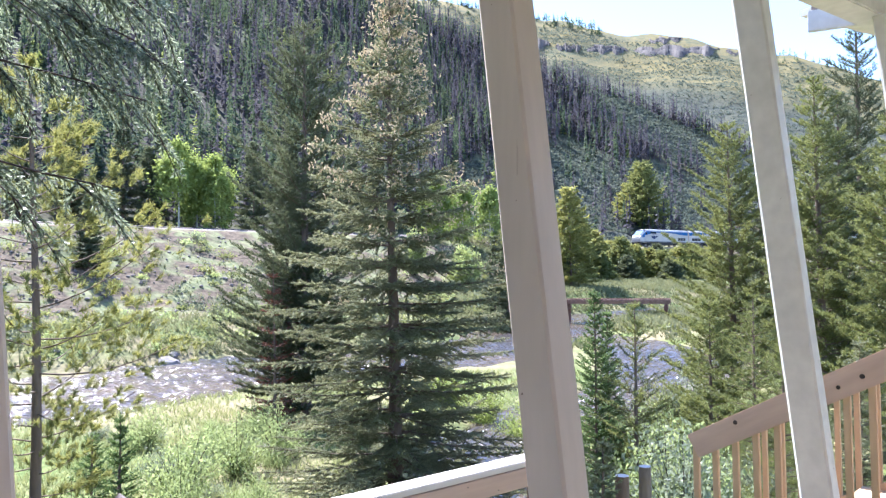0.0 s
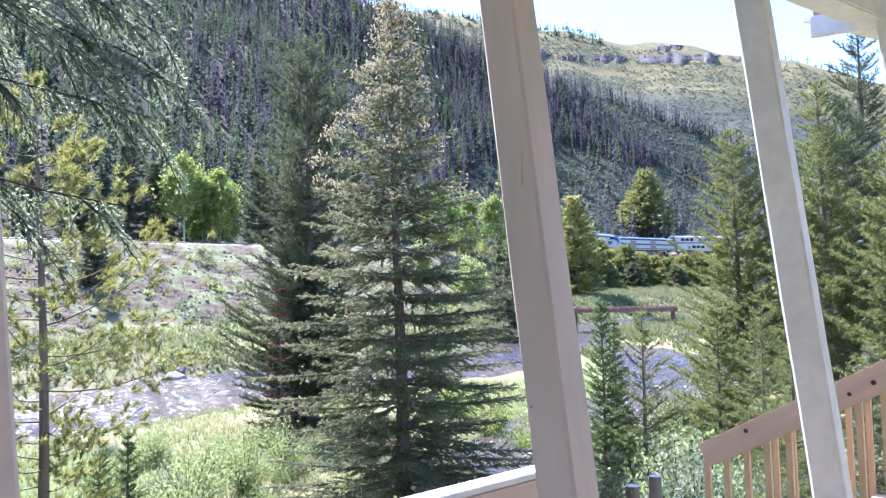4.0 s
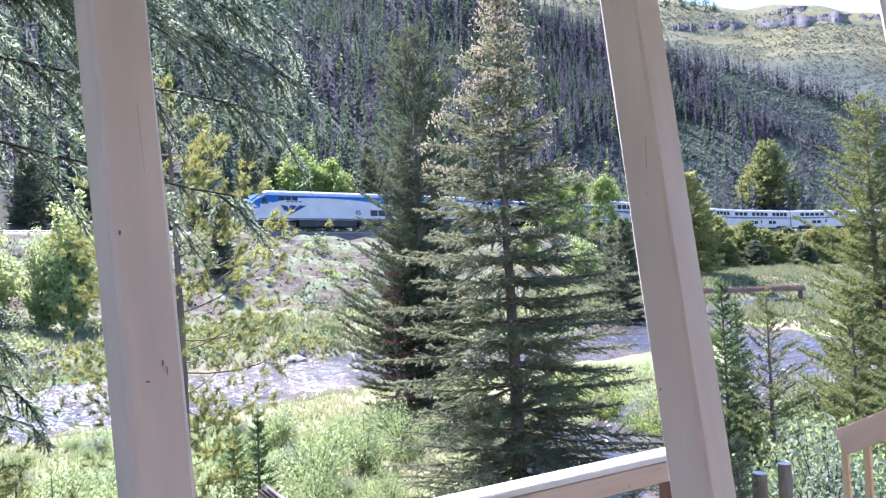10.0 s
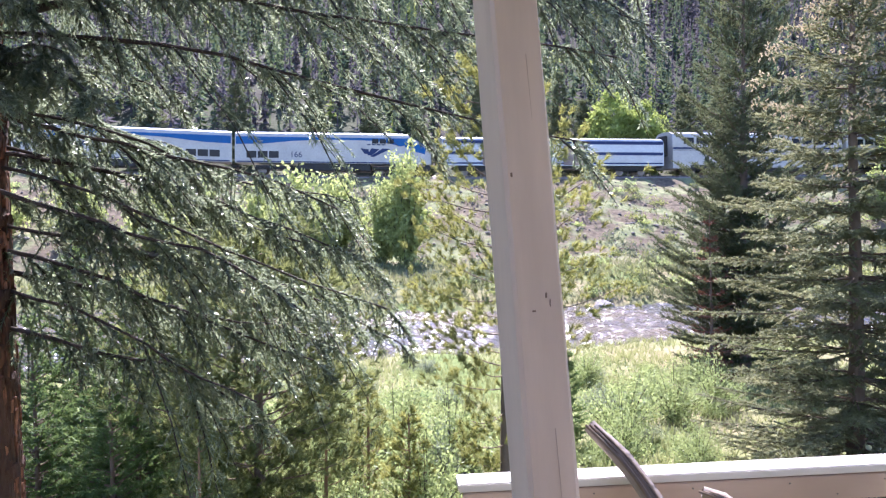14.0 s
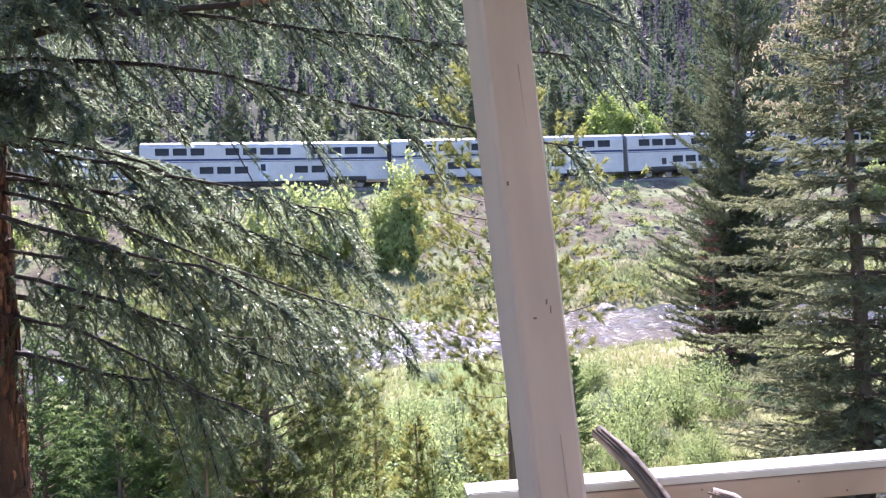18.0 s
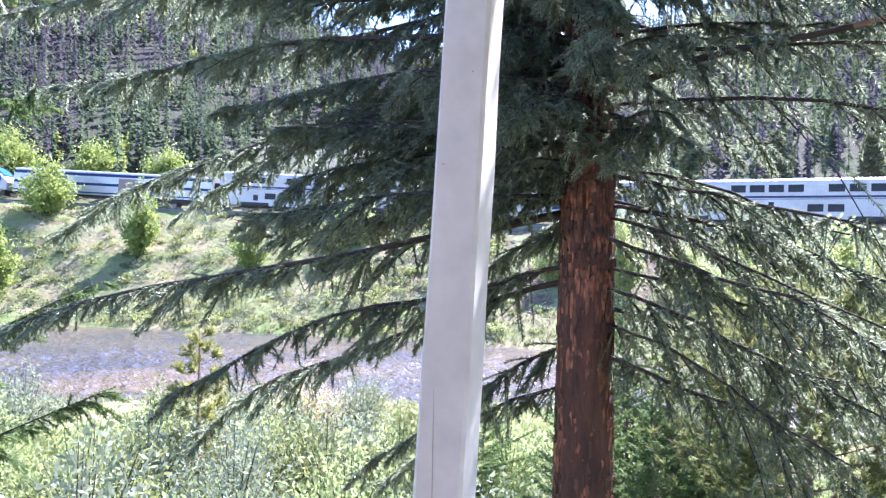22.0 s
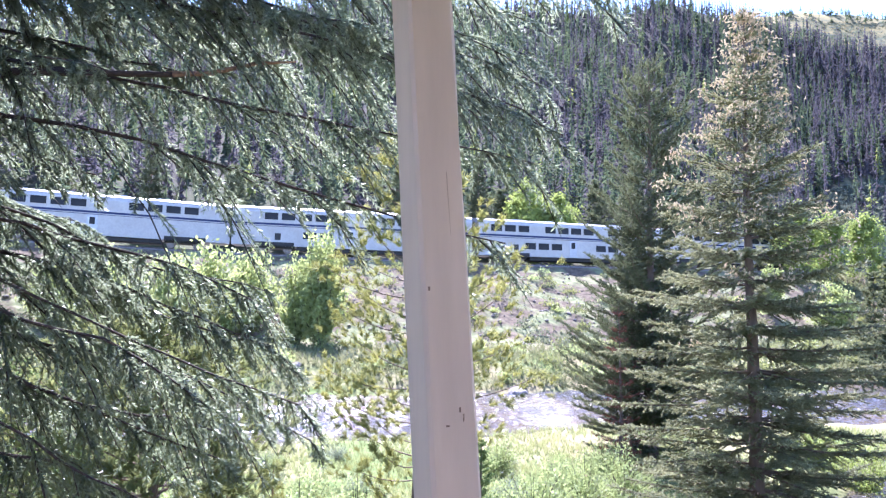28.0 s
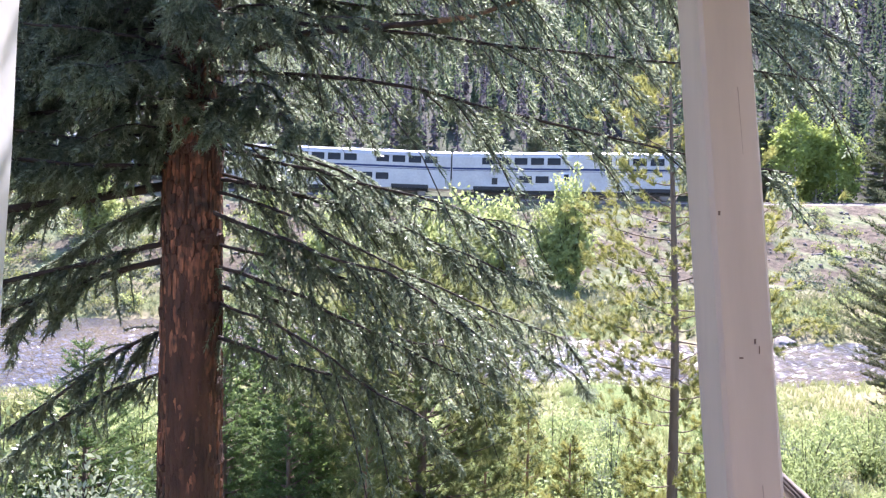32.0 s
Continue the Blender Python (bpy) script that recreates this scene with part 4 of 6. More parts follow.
def build_stairs():
    a, b = Vector((3.50, 3.03, 0.52)), Vector((3.96, 1.47, 1.42))
    d = b - a
    L = d.length
    yaw = math.degrees(math.atan2(d.y, d.x))
    pit = -math.degrees(math.asin(d.z / L))
    r = root("porch_stairs", Matrix(), "raw lumber porch stairs with square balusters", "stairs")
    side = Vector((-d.y, d.x, 0)).normalized() * 1.05
    for off, name in ((Vector((0, 0, 0)), "near"), (side, "far")):
        c = (a + b) / 2 + off
        hr = part("handrail", boxed(L, 0.038, 0.14, 0.004), M["rail"], r, m=pose(c.x, c.y, c.z - 0.07, 0, pit, yaw))
        rng = np.random.default_rng(8)
        for k in range(3):
            bm = bmesh.new()
            bmesh.ops.create_cone(bm, cap_ends=True, segments=9, radius1=0.011, radius2=0.011, depth=0.003)
            part("knot", bm, M["twig"], hr, m=pose(-0.45 + 0.42 * k, 0.0195 * (-1 if k % 2 else 1), rng.uniform(-0.03, 0.03), 90, 0, 0))
            bm = bmesh.new()
            bmesh.ops.create_cone(bm, cap_ends=True, segments=9, radius1=0.013, radius2=0.013, depth=0.003)
            part("knot", bm, M["twig"], hr, m=pose(-0.62 + 0.36 * k, 0.0195 * (1 if k % 2 else -1), rng.uniform(-0.03, 0.03), 90, 0, 0))
        part("stringer", boxed(L * 1.02, 0.04, 0.25, 0.004), M["stair"], r, m=pose(c.x, c.y, c.z - 0.92, 0, pit, yaw))
        for k in range(14):
            q = a + d * ((k + 0.35) / 14) + off
            part("baluster", boxed(0.032, 0.032, 0.86, 0.003), M["stair"], r, m=pose(q.x, q.y + 0.03, q.z - 0.52, 0, 0, yaw))
        for k in (0.98,):
            q = a + d * k + off
            part("newel_post", boxed(0.09, 0.09, 1.9, 0.006), M["stair"], r, m=pose(q.x + 0.03, q.y + 0.06, q.z - 1.02, 0, 0, yaw))
    for k in range(5):
        q = a + d * ((k + 0.3) / 5) + side * 0.5
        part("tread", boxed(0.28, 1.05, 0.04, 0.004), M["stair"], r, m=pose(q.x, q.y, q.z - 0.85, 0, 0, yaw))


build_stairs()

# ---- trees and shrubs ----
def branch_curve(p0, az, length, slope0, slope1, n=6):
    """Points of a bough: leaves the trunk at slope0, ends at slope1."""
    u = np.linspace(0, 1, n)
    dx = length * u
    z = length * (slope0 * u + (slope1 - slope0) * u ** 2 / 2)
    return np.stack([p0[0] + dx * math.sin(az), p0[1] + dx * math.cos(az), p0[2] + z], 1)


def conifer(h, rad, whorls, per, rng, low=0.06, power=0.9, slope_low=-0.12, slope_top=0.7, turn_up=0.25, twigs=12, twig_len=0.3, blade=(10, 0.9, 0.09, 0.02), flat=0.3, gaps=0.0, ragged=0.2, trunk_r=None, lean=(0, 0), limb_r=0.012, bare=0.12):
    """Whorled conifer at the origin: wood (vertices, faces), needles, and the bough tips with their heights."""
    trunk_r = trunk_r or h * 0.014
    zs = np.linspace(0, h, 9)
    axis = np.stack([lean[0] * zs / h + 0.02 * np.sin(zs * 0.9), lean[1] * zs / h + 0.02 * np.cos(zs * 0.7), zs], 1)
    wood = [tube(axis, trunk_r * (1 - 0.94 * zs / h) + 0.006, 9, 0.06, rng)]
    O, D, L, tips = [], [], [], []
    for i in range(whorls):
        u = low + (1 - low) * (i + rng.uniform(-0.3, 0.3)) / whorls
        u = min(max(u, low * 0.8), 0.985)
        z = u * h
        ax = lean[0] * u, lean[1] * u
        full = rad * (1 - u) ** power + 0.035 * rad
        k = max(3, int(per * (0.6 + 0.4 * (1 - u))))
        a0 = rng.uniform(0, 6.28)
        for j in range(k):
            if rng.uniform() < gaps:
                continue
            ln = full * rng.uniform(1 - ragged * 1.6, 1 + ragged)
            az = a0 + j * 6.283 / k + rng.uniform(-0.35, 0.35)
            s0 = slope_low + (slope_top - slope_low) * u ** 1.3 + rng.uniform(-0.08, 0.08)
            c = branch_curve((ax[0], ax[1], z), az, ln, s0, s0 + turn_up)
            wood.append(tube(c, np.linspace(limb_r + 0.006 * ln, 0.004, len(c)), 4))
            m = max(3, int(twigs * ln / max(rad, 0.1) + 2))
            t = bare + (1 - bare) * (np.arange(m) + rng.uniform(0, 1, m)) / m
            pos = np.stack([np.interp(t, np.linspace(0, 1, len(c)), c[:, q]) for q in range(3)], 1)
            fwd = unit(np.stack([np.full(m, math.sin(az)), np.full(m, math.cos(az)), s0 + turn_up * t], 1))
            sd = np.stack([np.full(m, math.cos(az)), np.full(m, -math.sin(az)), np.zeros(m)], 1) * rng.choice([-1, 1], m)[:, None]
            w = rng.uniform(0.4, 1.1, m)[:, None]
            O.append(pos)
            D.append(unit(fwd * 0.8 + sd * w + np.array([0, 0, 1.0]) * rng.uniform(-0.25, 0.15, m)[:, None]))
            L.append(twig_len * rng.uniform(0.6, 1.3, m) * (0.5 + 0.8 * (1 - t) * min(1, ln / 1.2) + 0.25))
            O.append(c[-1:] - fwd[-1:] * 0.1)
            D.append(fwd[-1:])
            L.append(np.array([twig_len * 0.8]))
            tips.append(c[-1])
    O, D, L = np.concatenate(O), np.concatenate(D), np.concatenate(L)
    k, spread, bl, bw = blade
    return join(wood), blades(O, D, L, k, spread, bl, bw, rng, flat), np.array(tips)


def evergreen(h, shape, whorls, per, rng, low=0.05, slope=(-0.1, 0.5), turn_up=0.3, gap=0.07, twig=(0.16, 0.34), dens=14, needle=(0.035, 0.011), core=0.013, seg=0.1, trunk_r=None, lean=(0, 0), limb=0.007, ragged=0.22, gaps=0.05, lift=(-0.35, 0.25), bare=0.15, jitter=0.3, own=0.45, rise=1.2):
    """Conifer with needle-clad sprays: shape gives the reach of its boughs over (height share, metres). Wood, needles, bough tips."""
    trunk_r = trunk_r or h * 0.014
    zs = np.linspace(0, h, 12)
    axis = np.stack([lean[0] * zs / h + 0.03 * np.sin(zs * 0.7), lean[1] * zs / h + 0.03 * np.cos(zs * 0.6), zs], 1)
    wood = [tube(axis, trunk_r * (1 - 0.93 * zs / h) + 0.006, 9, 0.07, rng)]
    O, D, L, tips = [], [], [], []
    us, rs = [q[0] for q in shape], [q[1] for q in shape]
    for i in range(whorls):
        mid = low + (1 - low) * (i + 0.5) / whorls
        a0 = rng.uniform(0, 6.28)
        full = float(np.interp(mid, us, rs))
        k = max(4, int(round(per * (0.5 + 0.5 * full / max(rs)))))
        for j in range(k):
            if rng.uniform() < gaps:
                continue
            u = min(max(mid + rng.uniform(-jitter, jitter) * (1 - low) / whorls, 0.02), 0.985)
            ln = float(np.interp(u, us, rs)) * rng.uniform(1 - ragged * 1.7, 1 + ragged)
            az = a0 + j * 6.283 / k + rng.uniform(-0.3, 0.3)
            s0 = slope[0] + (slope[1] - slope[0]) * u ** rise + rng.uniform(-0.07, 0.07)
            p0 = [np.interp(u * h, zs, axis[:, q]) for q in range(3)]
            c = branch_curve(p0, az, ln, s0, s0 + turn_up + rng.uniform(-0.1, 0.1))
            wood.append(tube(c, np.linspace(0.004 + limb * ln, 0.004, len(c)), 4))
            m = max(4, int(ln / gap))
            t = bare + (1 - bare) * (np.arange(m) + rng.uniform(0, 1, m)) / m
            pos = np.stack([np.interp(t, np.linspace(0, 1, len(c)), c[:, q]) for q in range(3)], 1)
            fwd = unit(np.stack([np.full(m, math.sin(az)), np.full(m, math.cos(az)), s0 + turn_up * t], 1))
            sd = np.stack([np.full(m, math.cos(az)), np.full(m, -math.sin(az)), np.zeros(m)], 1) * np.where(np.arange(m) % 2, 1.0, -1.0)[:, None]
            O.append(pos)
            D.append(unit(fwd * rng.uniform(0.5, 0.9, (m, 1)) + sd * rng.uniform(0.45, 1.0, (m, 1)) + np.array([0, 0, 1.0]) * rng.uniform(lift[0], lift[1], (m, 1))))
            L.append((twig[0] + twig[1] * (1 - t) * min(1.0, ln)) * rng.uniform(0.6, 1.25, m))
            # the bough's own outer part is clad too
            O.append(np.stack([np.interp(own, np.linspace(0, 1, len(c)), c[:, q]) for q in range(3)])[None])
            tip = c[-1] - O[-1][0]
            D.append(tip[None])
            L.append(np.array([np.linalg.norm(tip) + 0.08]))
            tips.append(c[-1])
    O.append(np.array([axis[-2]]))
    D.append(np.array([axis[-1] - axis[-2]]))
    L.append(np.array([h / 11 + 0.1]))
    return join(wood), shoots(np.concatenate(O), np.concatenate(D), np.concatenate(L), seg, dens, needle[0], needle[1], core, rng, 0.0, (0.7, 1.25)), np.array(tips)


def pine(h, rad, rng, boughs=60, low=0.25, tufts=7, blade=(14, 0.8, 0.13, 0.014), trunk_r=None, slope=0.25, droop=0.0, lean=(0, 0), power=0.6, belly=0.45, limb=0.011, inner=0.35, loose=0.11):
    """Lodgepole pine: open limbs with bunches of long needles at the shoot ends."""
    trunk_r = trunk_r or h * 0.013
    zs = np.linspace(0, h, 10)
    axis = np.stack([lean[0] * zs / h + 0.05 * np.sin(zs * 0.6), lean[1] * zs / h + 0.04 * np.cos(zs * 0.5), zs], 1)
    wood = [tube(axis, trunk_r * (1 - 0.92 * zs / h) + 0.006, 9, 0.08, rng)]
    O, D = [], []
    for i in range(boughs):
        u = low + (0.98 - low) * (i + rng.uniform(0, 1)) / boughs
        w = (u - low) / (1 - low)
        shape = min(1.0, (0.35 + w / belly * 0.65)) if w < belly else (1 - (w - belly) / (1 - belly)) ** power
        ln = max(0.15 * rad, rad * shape * rng.uniform(0.6, 1.2))
        az = i * 2.4 + rng.uniform(-0.5, 0.5)
        s = slope * (0.2 + u) + rng.uniform(-0.2, 0.2)
        c = branch_curve((np.interp(u * h, zs, axis[:, 0]), np.interp(u * h, zs, axis[:, 1]), u * h), az, ln, s - droop, s + 0.45)
        wood.append(tube(c, np.linspace(0.006 + limb * ln, 0.004, len(c)), 4))
        n = max(3, int(tufts * (0.5 + ln / rad)))
        t = 1 - (1 - inner) * rng.uniform(0, 1, n) ** 1.2
        t[0] = 1.0
        pos = np.stack([np.interp(t, np.linspace(0, 1, len(c)), c[:, q]) for q in range(3)], 1)
        pos += rng.normal(size=(n, 3)) * loose * ln * np.array([1, 1, 0.75])
        fwd = np.array([math.sin(az), math.cos(az), 0.5])
        O.append(pos)
        D.append(unit(fwd + rng.normal(size=(n, 3)) * 0.6 + np.array([0, 0, 0.4])))
    O, D = np.concatenate(O), np.concatenate(D)
    k, spread, bl, bw = blade
    return join(wood), blades(O, D, np.full(len(O), bl * 1.2), k, spread, bl, bw, rng)


def shrub(h, rad, rng, stems=14, leaf=0.05, count=1500, tilt=1.6, base=0.05, wide=0.42):
    """Many-stemmed bush: arching stems, leaves in clumps along their upper parts."""
    wood, pts = [], []
    for i in range(stems):
        az = i * 2.4 + rng.uniform(-0.4, 0.4)
        q = math.sqrt(rng.uniform(0, 1))
        out = rad * q
        top = h * (1 - 0.5 * q ** 2) * rng.uniform(0.5, 1.15)
        u = np.linspace(0, 1, 5)
        c = np.stack([math.sin(az) * out * (base + (1 - base) * u ** 1.4), math.cos(az) * out * (base + (1 - base) * u ** 1.4), top * u], 1)
        wood.append(tube(c, np.linspace(0.006 + 0.006 * h, 0.003, 5), 4))
        m = count // stems
        t = rng.uniform(0.22, 1.03, m)
        pos = np.stack([np.interp(t, u, c[:, k]) for k in range(3)], 1)
        pts.append(pos + rng.normal(size=(m, 3)) * 0.13 * rad * np.array([1, 1, 0.8]))
    P = np.concatenate(pts)
    P[:, 2] = np.maximum(P[:, 2], 0.02)
    return join(wood), leaves(P, leaf, rng, tilt, wide)


def broadleaf(h, rad, rng, clumps=60, leaf=0.1, count=4000, low=0.25):
    """Aspen: slim trunk, limbs, leaves in separate clumps with gaps."""
    zs = np.linspace(0, h * 0.93, 8)
    axis = np.stack([0.05 * np.sin(zs * 0.6), 0.05 * np.cos(zs), zs], 1)
    wood = [tube(axis, h * 0.011 * (1 - 0.9 * zs / h) + 0.01, 7, 0.05, rng)]
    pts = []
    for i in range(clumps):
        u = low + (1 - low) * rng.uniform(0, 1) ** 0.8
        r = rad * math.sin(math.pi * min(1, (u - low) / (1 - low) * 0.82 + 0.16)) * rng.uniform(0.35, 1.05)
        az = rng.uniform(0, 6.28)
        c = np.array([r * math.sin(az), r * math.cos(az), u * h])
        start = np.array([0, 0, max(u * h - r * 0.8, h * 0.1)])
        wood.append(tube(np.stack([start, (start + c) / 2 + np.array([0, 0, 0.06 * r]), c]), [0.012 + 0.004 * r, 0.01, 0.004], 4))
        m = count // clumps
        pts.append(c + rng.normal(size=(m, 3)) * np.array([1, 1, 1.3]) * rad * 0.17 * rng.uniform(0.5, 1.4))
    return join(wood), leaves(np.concatenate(pts), leaf, rng)


def plant(name, x, y, wood, crown, bark, leaf, label, category, group="", z=None, extra=None, crown_name="crown", turn=0.0):
    zz = gz(x, y) - 0.05 if z is None else z
    r = root(name, pose(x, y, zz, 0, 0, turn), label, category, group)
    link("trunk" if category == "tree" else "stem", mesh_from("trunk", *wood, M[bark], True), r)
    link(crown_name, mesh_from(crown_name, *crown, M[leaf]), r)
    if extra is not None:
        tagged(link("cone_growth", mesh_from("cone_growth", *extra, M["cones"]), r, "tan hanging cones"), kind="stuff")
    return r


def build_main_spruce():
    rng = np.random.default_rng(11)
    x, y = polar(25.6, 14.0)
    base = gz(x, y) - 0.05
    h = 7.15 - base
    shape = [(0, 2.0), (0.08, 2.35), (0.2, 2.45), (0.42, 2.25), (0.55, 1.75), (0.7, 1.1), (0.82, 0.62), (0.92, 0.28), (1, 0.04)]
    wood, crown, tips = evergreen(h, shape, 25, 15, rng, low=0.05, slope=(-0.12, 0.75), turn_up=0.22, gap=0.05, twig=(0.12, 0.40), dens=15, needle=(0.045, 0.014), core=0.013, trunk_r=0.15, ragged=0.26, gaps=0.04, lift=(-0.6, 0.4), jitter=0.16, rise=3.5)
    hi = tips[tips[:, 2] > h * 0.36]
    hi = hi[rng.uniform(size=len(hi)) < 1.8 * (hi[:, 2] / h) - 0.72]
    c = np.repeat(hi, 26, 0) + rng.normal(size=(len(hi) * 26, 3)) * np.array([0.12, 0.12, 0.08]) + unit(hi * np.array([1, 1, 0])).repeat(26, 0) * 0.02
    d = np.tile(np.array([[0, 0, -0.6]]), (len(c), 1)) + rng.normal(size=(len(c), 3)) * 0.6
    cones = blades(c, d, np.full(len(c), 0.05), 8, 0.7, 0.04, 0.022, rng)
    plant("spruce_tree", x, y, wood, crown, "bark", "spruce", "tall blue-green spruce with tan cones in its top, on the riverbank", "tree", z=base, extra=cones)


def build_pines():
    rng = np.random.default_rng(21)
    # dark twin-stemmed pine behind the spruce
    x, y = polar(18.6, 24)
    b = gz(x, y) - 0.05
    shape = [(0, 1.4), (0.15, 2.2), (0.35, 2.1), (0.6, 1.55), (0.8, 1.15), (0.92, 0.75), (1, 0.2)]
    wood, crown, _ = evergreen(9.75 - b, shape, 30, 10, rng, low=0.08, slope=(-0.1, 0.35), turn_up=0.85, gap=0.07, twig=(0.22, 0.3), dens=16, needle=(0.075, 0.018), core=0.010, seg=0.12, trunk_r=0.17, ragged=0.42, gaps=0.12, lift=(-0.2, 0.7), jitter=0.5)
    plant("pine_tree", x, y, wood, crown, "bark", "pine_dark", "tall dark lodgepole pine standing behind the spruce", "tree", z=b)
    x, y = polar(17.2, 25)
    shape = [(0, 1.6), (0.2, 2.1), (0.45, 1.8), (0.75, 1.1), (0.92, 0.6), (1, 0.15)]
    wood, crown, _ = evergreen(8.0, shape, 25, 10, rng, low=0.04, slope=(-0.15, 0.35), turn_up=0.5, gap=0.07, twig=(0.2, 0.3), dens=16, needle=(0.075, 0.018), core=0.010, seg=0.12, trunk_r=0.13, ragged=0.42, gaps=0.12, lift=(-0.2, 0.7), jitter=0.5)
    plant("pine_tree", x, y, wood, crown, "bark", "pine_dark", "dense low-branched dark pine by the river", "tree")
    # open yellow-green pine near the porch
    x, y = polar(0.2, 9.6)
    wood, crown = pine(6.6, 1.55, rng, 66, 0.08, 20, (62, 1.0, 0.085, 0.0075), 0.075, 0.3, 0.2, power=0.6, belly=0.4, limb=0.004, inner=0.5, loose=0.12)
    plant("pine_tree", x, y, wood, crown, "bark", "pine", "slender open lodgepole pine with yellow-green needle tufts", "tree")
    # low pine under the boughs of the near spruce
    x, y = polar(-19.4, 8.6)
    wood, crown = pine(3.9, 1.5, rng, 100, 0.10, 26, (40, 1.0, 0.095, 0.012), 0.085, 0.45, 0.15, limb=0.006, inner=0.42, loose=0.13)
    plant("pine_tree", x, y, wood, crown, "bark", "pine_olive", "bushy young pine with a grey trunk below the porch", "tree")
    # pines beyond the stairs
    for az, dist, top, rad, mat, bare, label in [(51.2, 27, 6.5, 2.3, "pine_mid", 0.06, "broad olive-green pine beside the creek"), (57.0, 24, 7.1, 1.9, "pine_mid", 0.05, "olive-green pine near the stairs"), (59.6, 34, 12.4, 2.2, "pine_dark", 0.35, "tall sparse pine rising above its neighbours"), (61.5, 21, 5.2, 1.7, "pine_mid", 0.05, "olive-green pine beyond the stairs"), (55.0, 31, 6.2, 1.9, "pine_dark", 0.06, "dark pine in the roadside stand"), (64, 26, 7, 2.1, "pine_dark", 0.08, "dark pine beyond the stairs"), (53.2, 36, 7.0, 2.2, "pine_dark", 0.06, "dark pine in the roadside stand"), (58.4, 28, 7.4, 1.9, "pine_dark", 0.08, "dark pine beyond the stairs"), (52.6, 17, 0.9, 1.1, "pine_mid", 0.05, "young olive-green pine near the stairs"), (54.5, 14, 0.2, 0.9, "pine_mid", 0.05, "young pine at the foot of the slope"), (49.6, 19, 0.7, 1.1, "pine_mid", 0.05, "young olive-green pine near the stairs"), (44.3, 13.6, 0.85, 0.75, "pine_mid", 0.08, "young pine with a slim bare trunk")]:
        x, y = polar(az, dist)
        b = gz(x, y) - 0.05
        h = top - b
        near_by = dist < 18
        shape = [(0, 0.7 * rad), (bare, 0.85 * rad), (bare + 0.15, rad), (0.5, 0.8 * rad), (0.75, 0.5 * rad), (0.9, 0.27 * rad), (1, 0.06 * rad)]
        wood, crown, _ = evergreen(h, shape, int(h * ((3.2 if top < 12 else 2.2) if not near_by else 4.2)), 8 if top < 12 else 6, rng, low=bare, slope=(0.0, 0.5), turn_up=0.5, gap=0.08 if not near_by else 0.07, twig=(0.2, 0.3) if not near_by else (0.1, 0.15), dens=12, needle=(0.09, 0.021) if not near_by else (0.06, 0.009), core=0.010 if not near_by else 0.006, seg=0.13 if not near_by else 0.08, ragged=0.35, gaps=0.1, lift=(-0.1, 0.6), jitter=0.5)
        plant("pine_tree", x, y, wood, crown, "bark", mat, label, "tree", "pines beyond the stairs", z=b)


def build_left_pines():
    """Open pines along the river upstream, and slim saplings in the meadow."""
    rng = np.random.default_rng(33)
    for az, dist, top, rad, mat, label in [(-81.6, 26, 3.6, 1.3, "pine", "open yellow-green pine on the river meadow"), (-79.4, 26, 2.6, 1.4, "pine_olive", "olive-green pine beside the river"), (-86, 24, 5.0, 1.7, "pine_olive", "olive-green pine beside the river"), (-90, 19, 4.0, 1.6, "pine", "yellow-green pine on the river meadow"), (-64.2, 15, 0.3, 0.8, "pine", "young pine with yellow-green shoots"), (-10.8, 10.5, -0.7, 0.34, "pine", "slim pine sapling in the meadow"), (-7.6, 9.2, -0.9, 0.3, "pine", "slim pine sapling in the meadow"), (-14.2, 9.6, -0.5, 0.4, "pine_olive", "slim pine sapling in the meadow"), (-24, 7.0, -0.4, 0.5, "pine_olive", "slim pine sapling in the meadow")]:
        x, y = polar(az, dist)
        b = gz(x, y) - 0.05
        wood, crown = pine(top - b, rad, rng, 64 if dist > 18 else 30, 0.12, 18 if dist > 18 else 8, (26, 1.0, 0.15, 0.024) if dist > 14 else (26, 0.9, 0.08, 0.011), None, 0.5, 0.15, power=0.75, belly=0.3, limb=0.006)
        plant("pine_tree", x, y, wood, crown, "bark_orange", mat, label, "tree", "meadow pines", z=b)


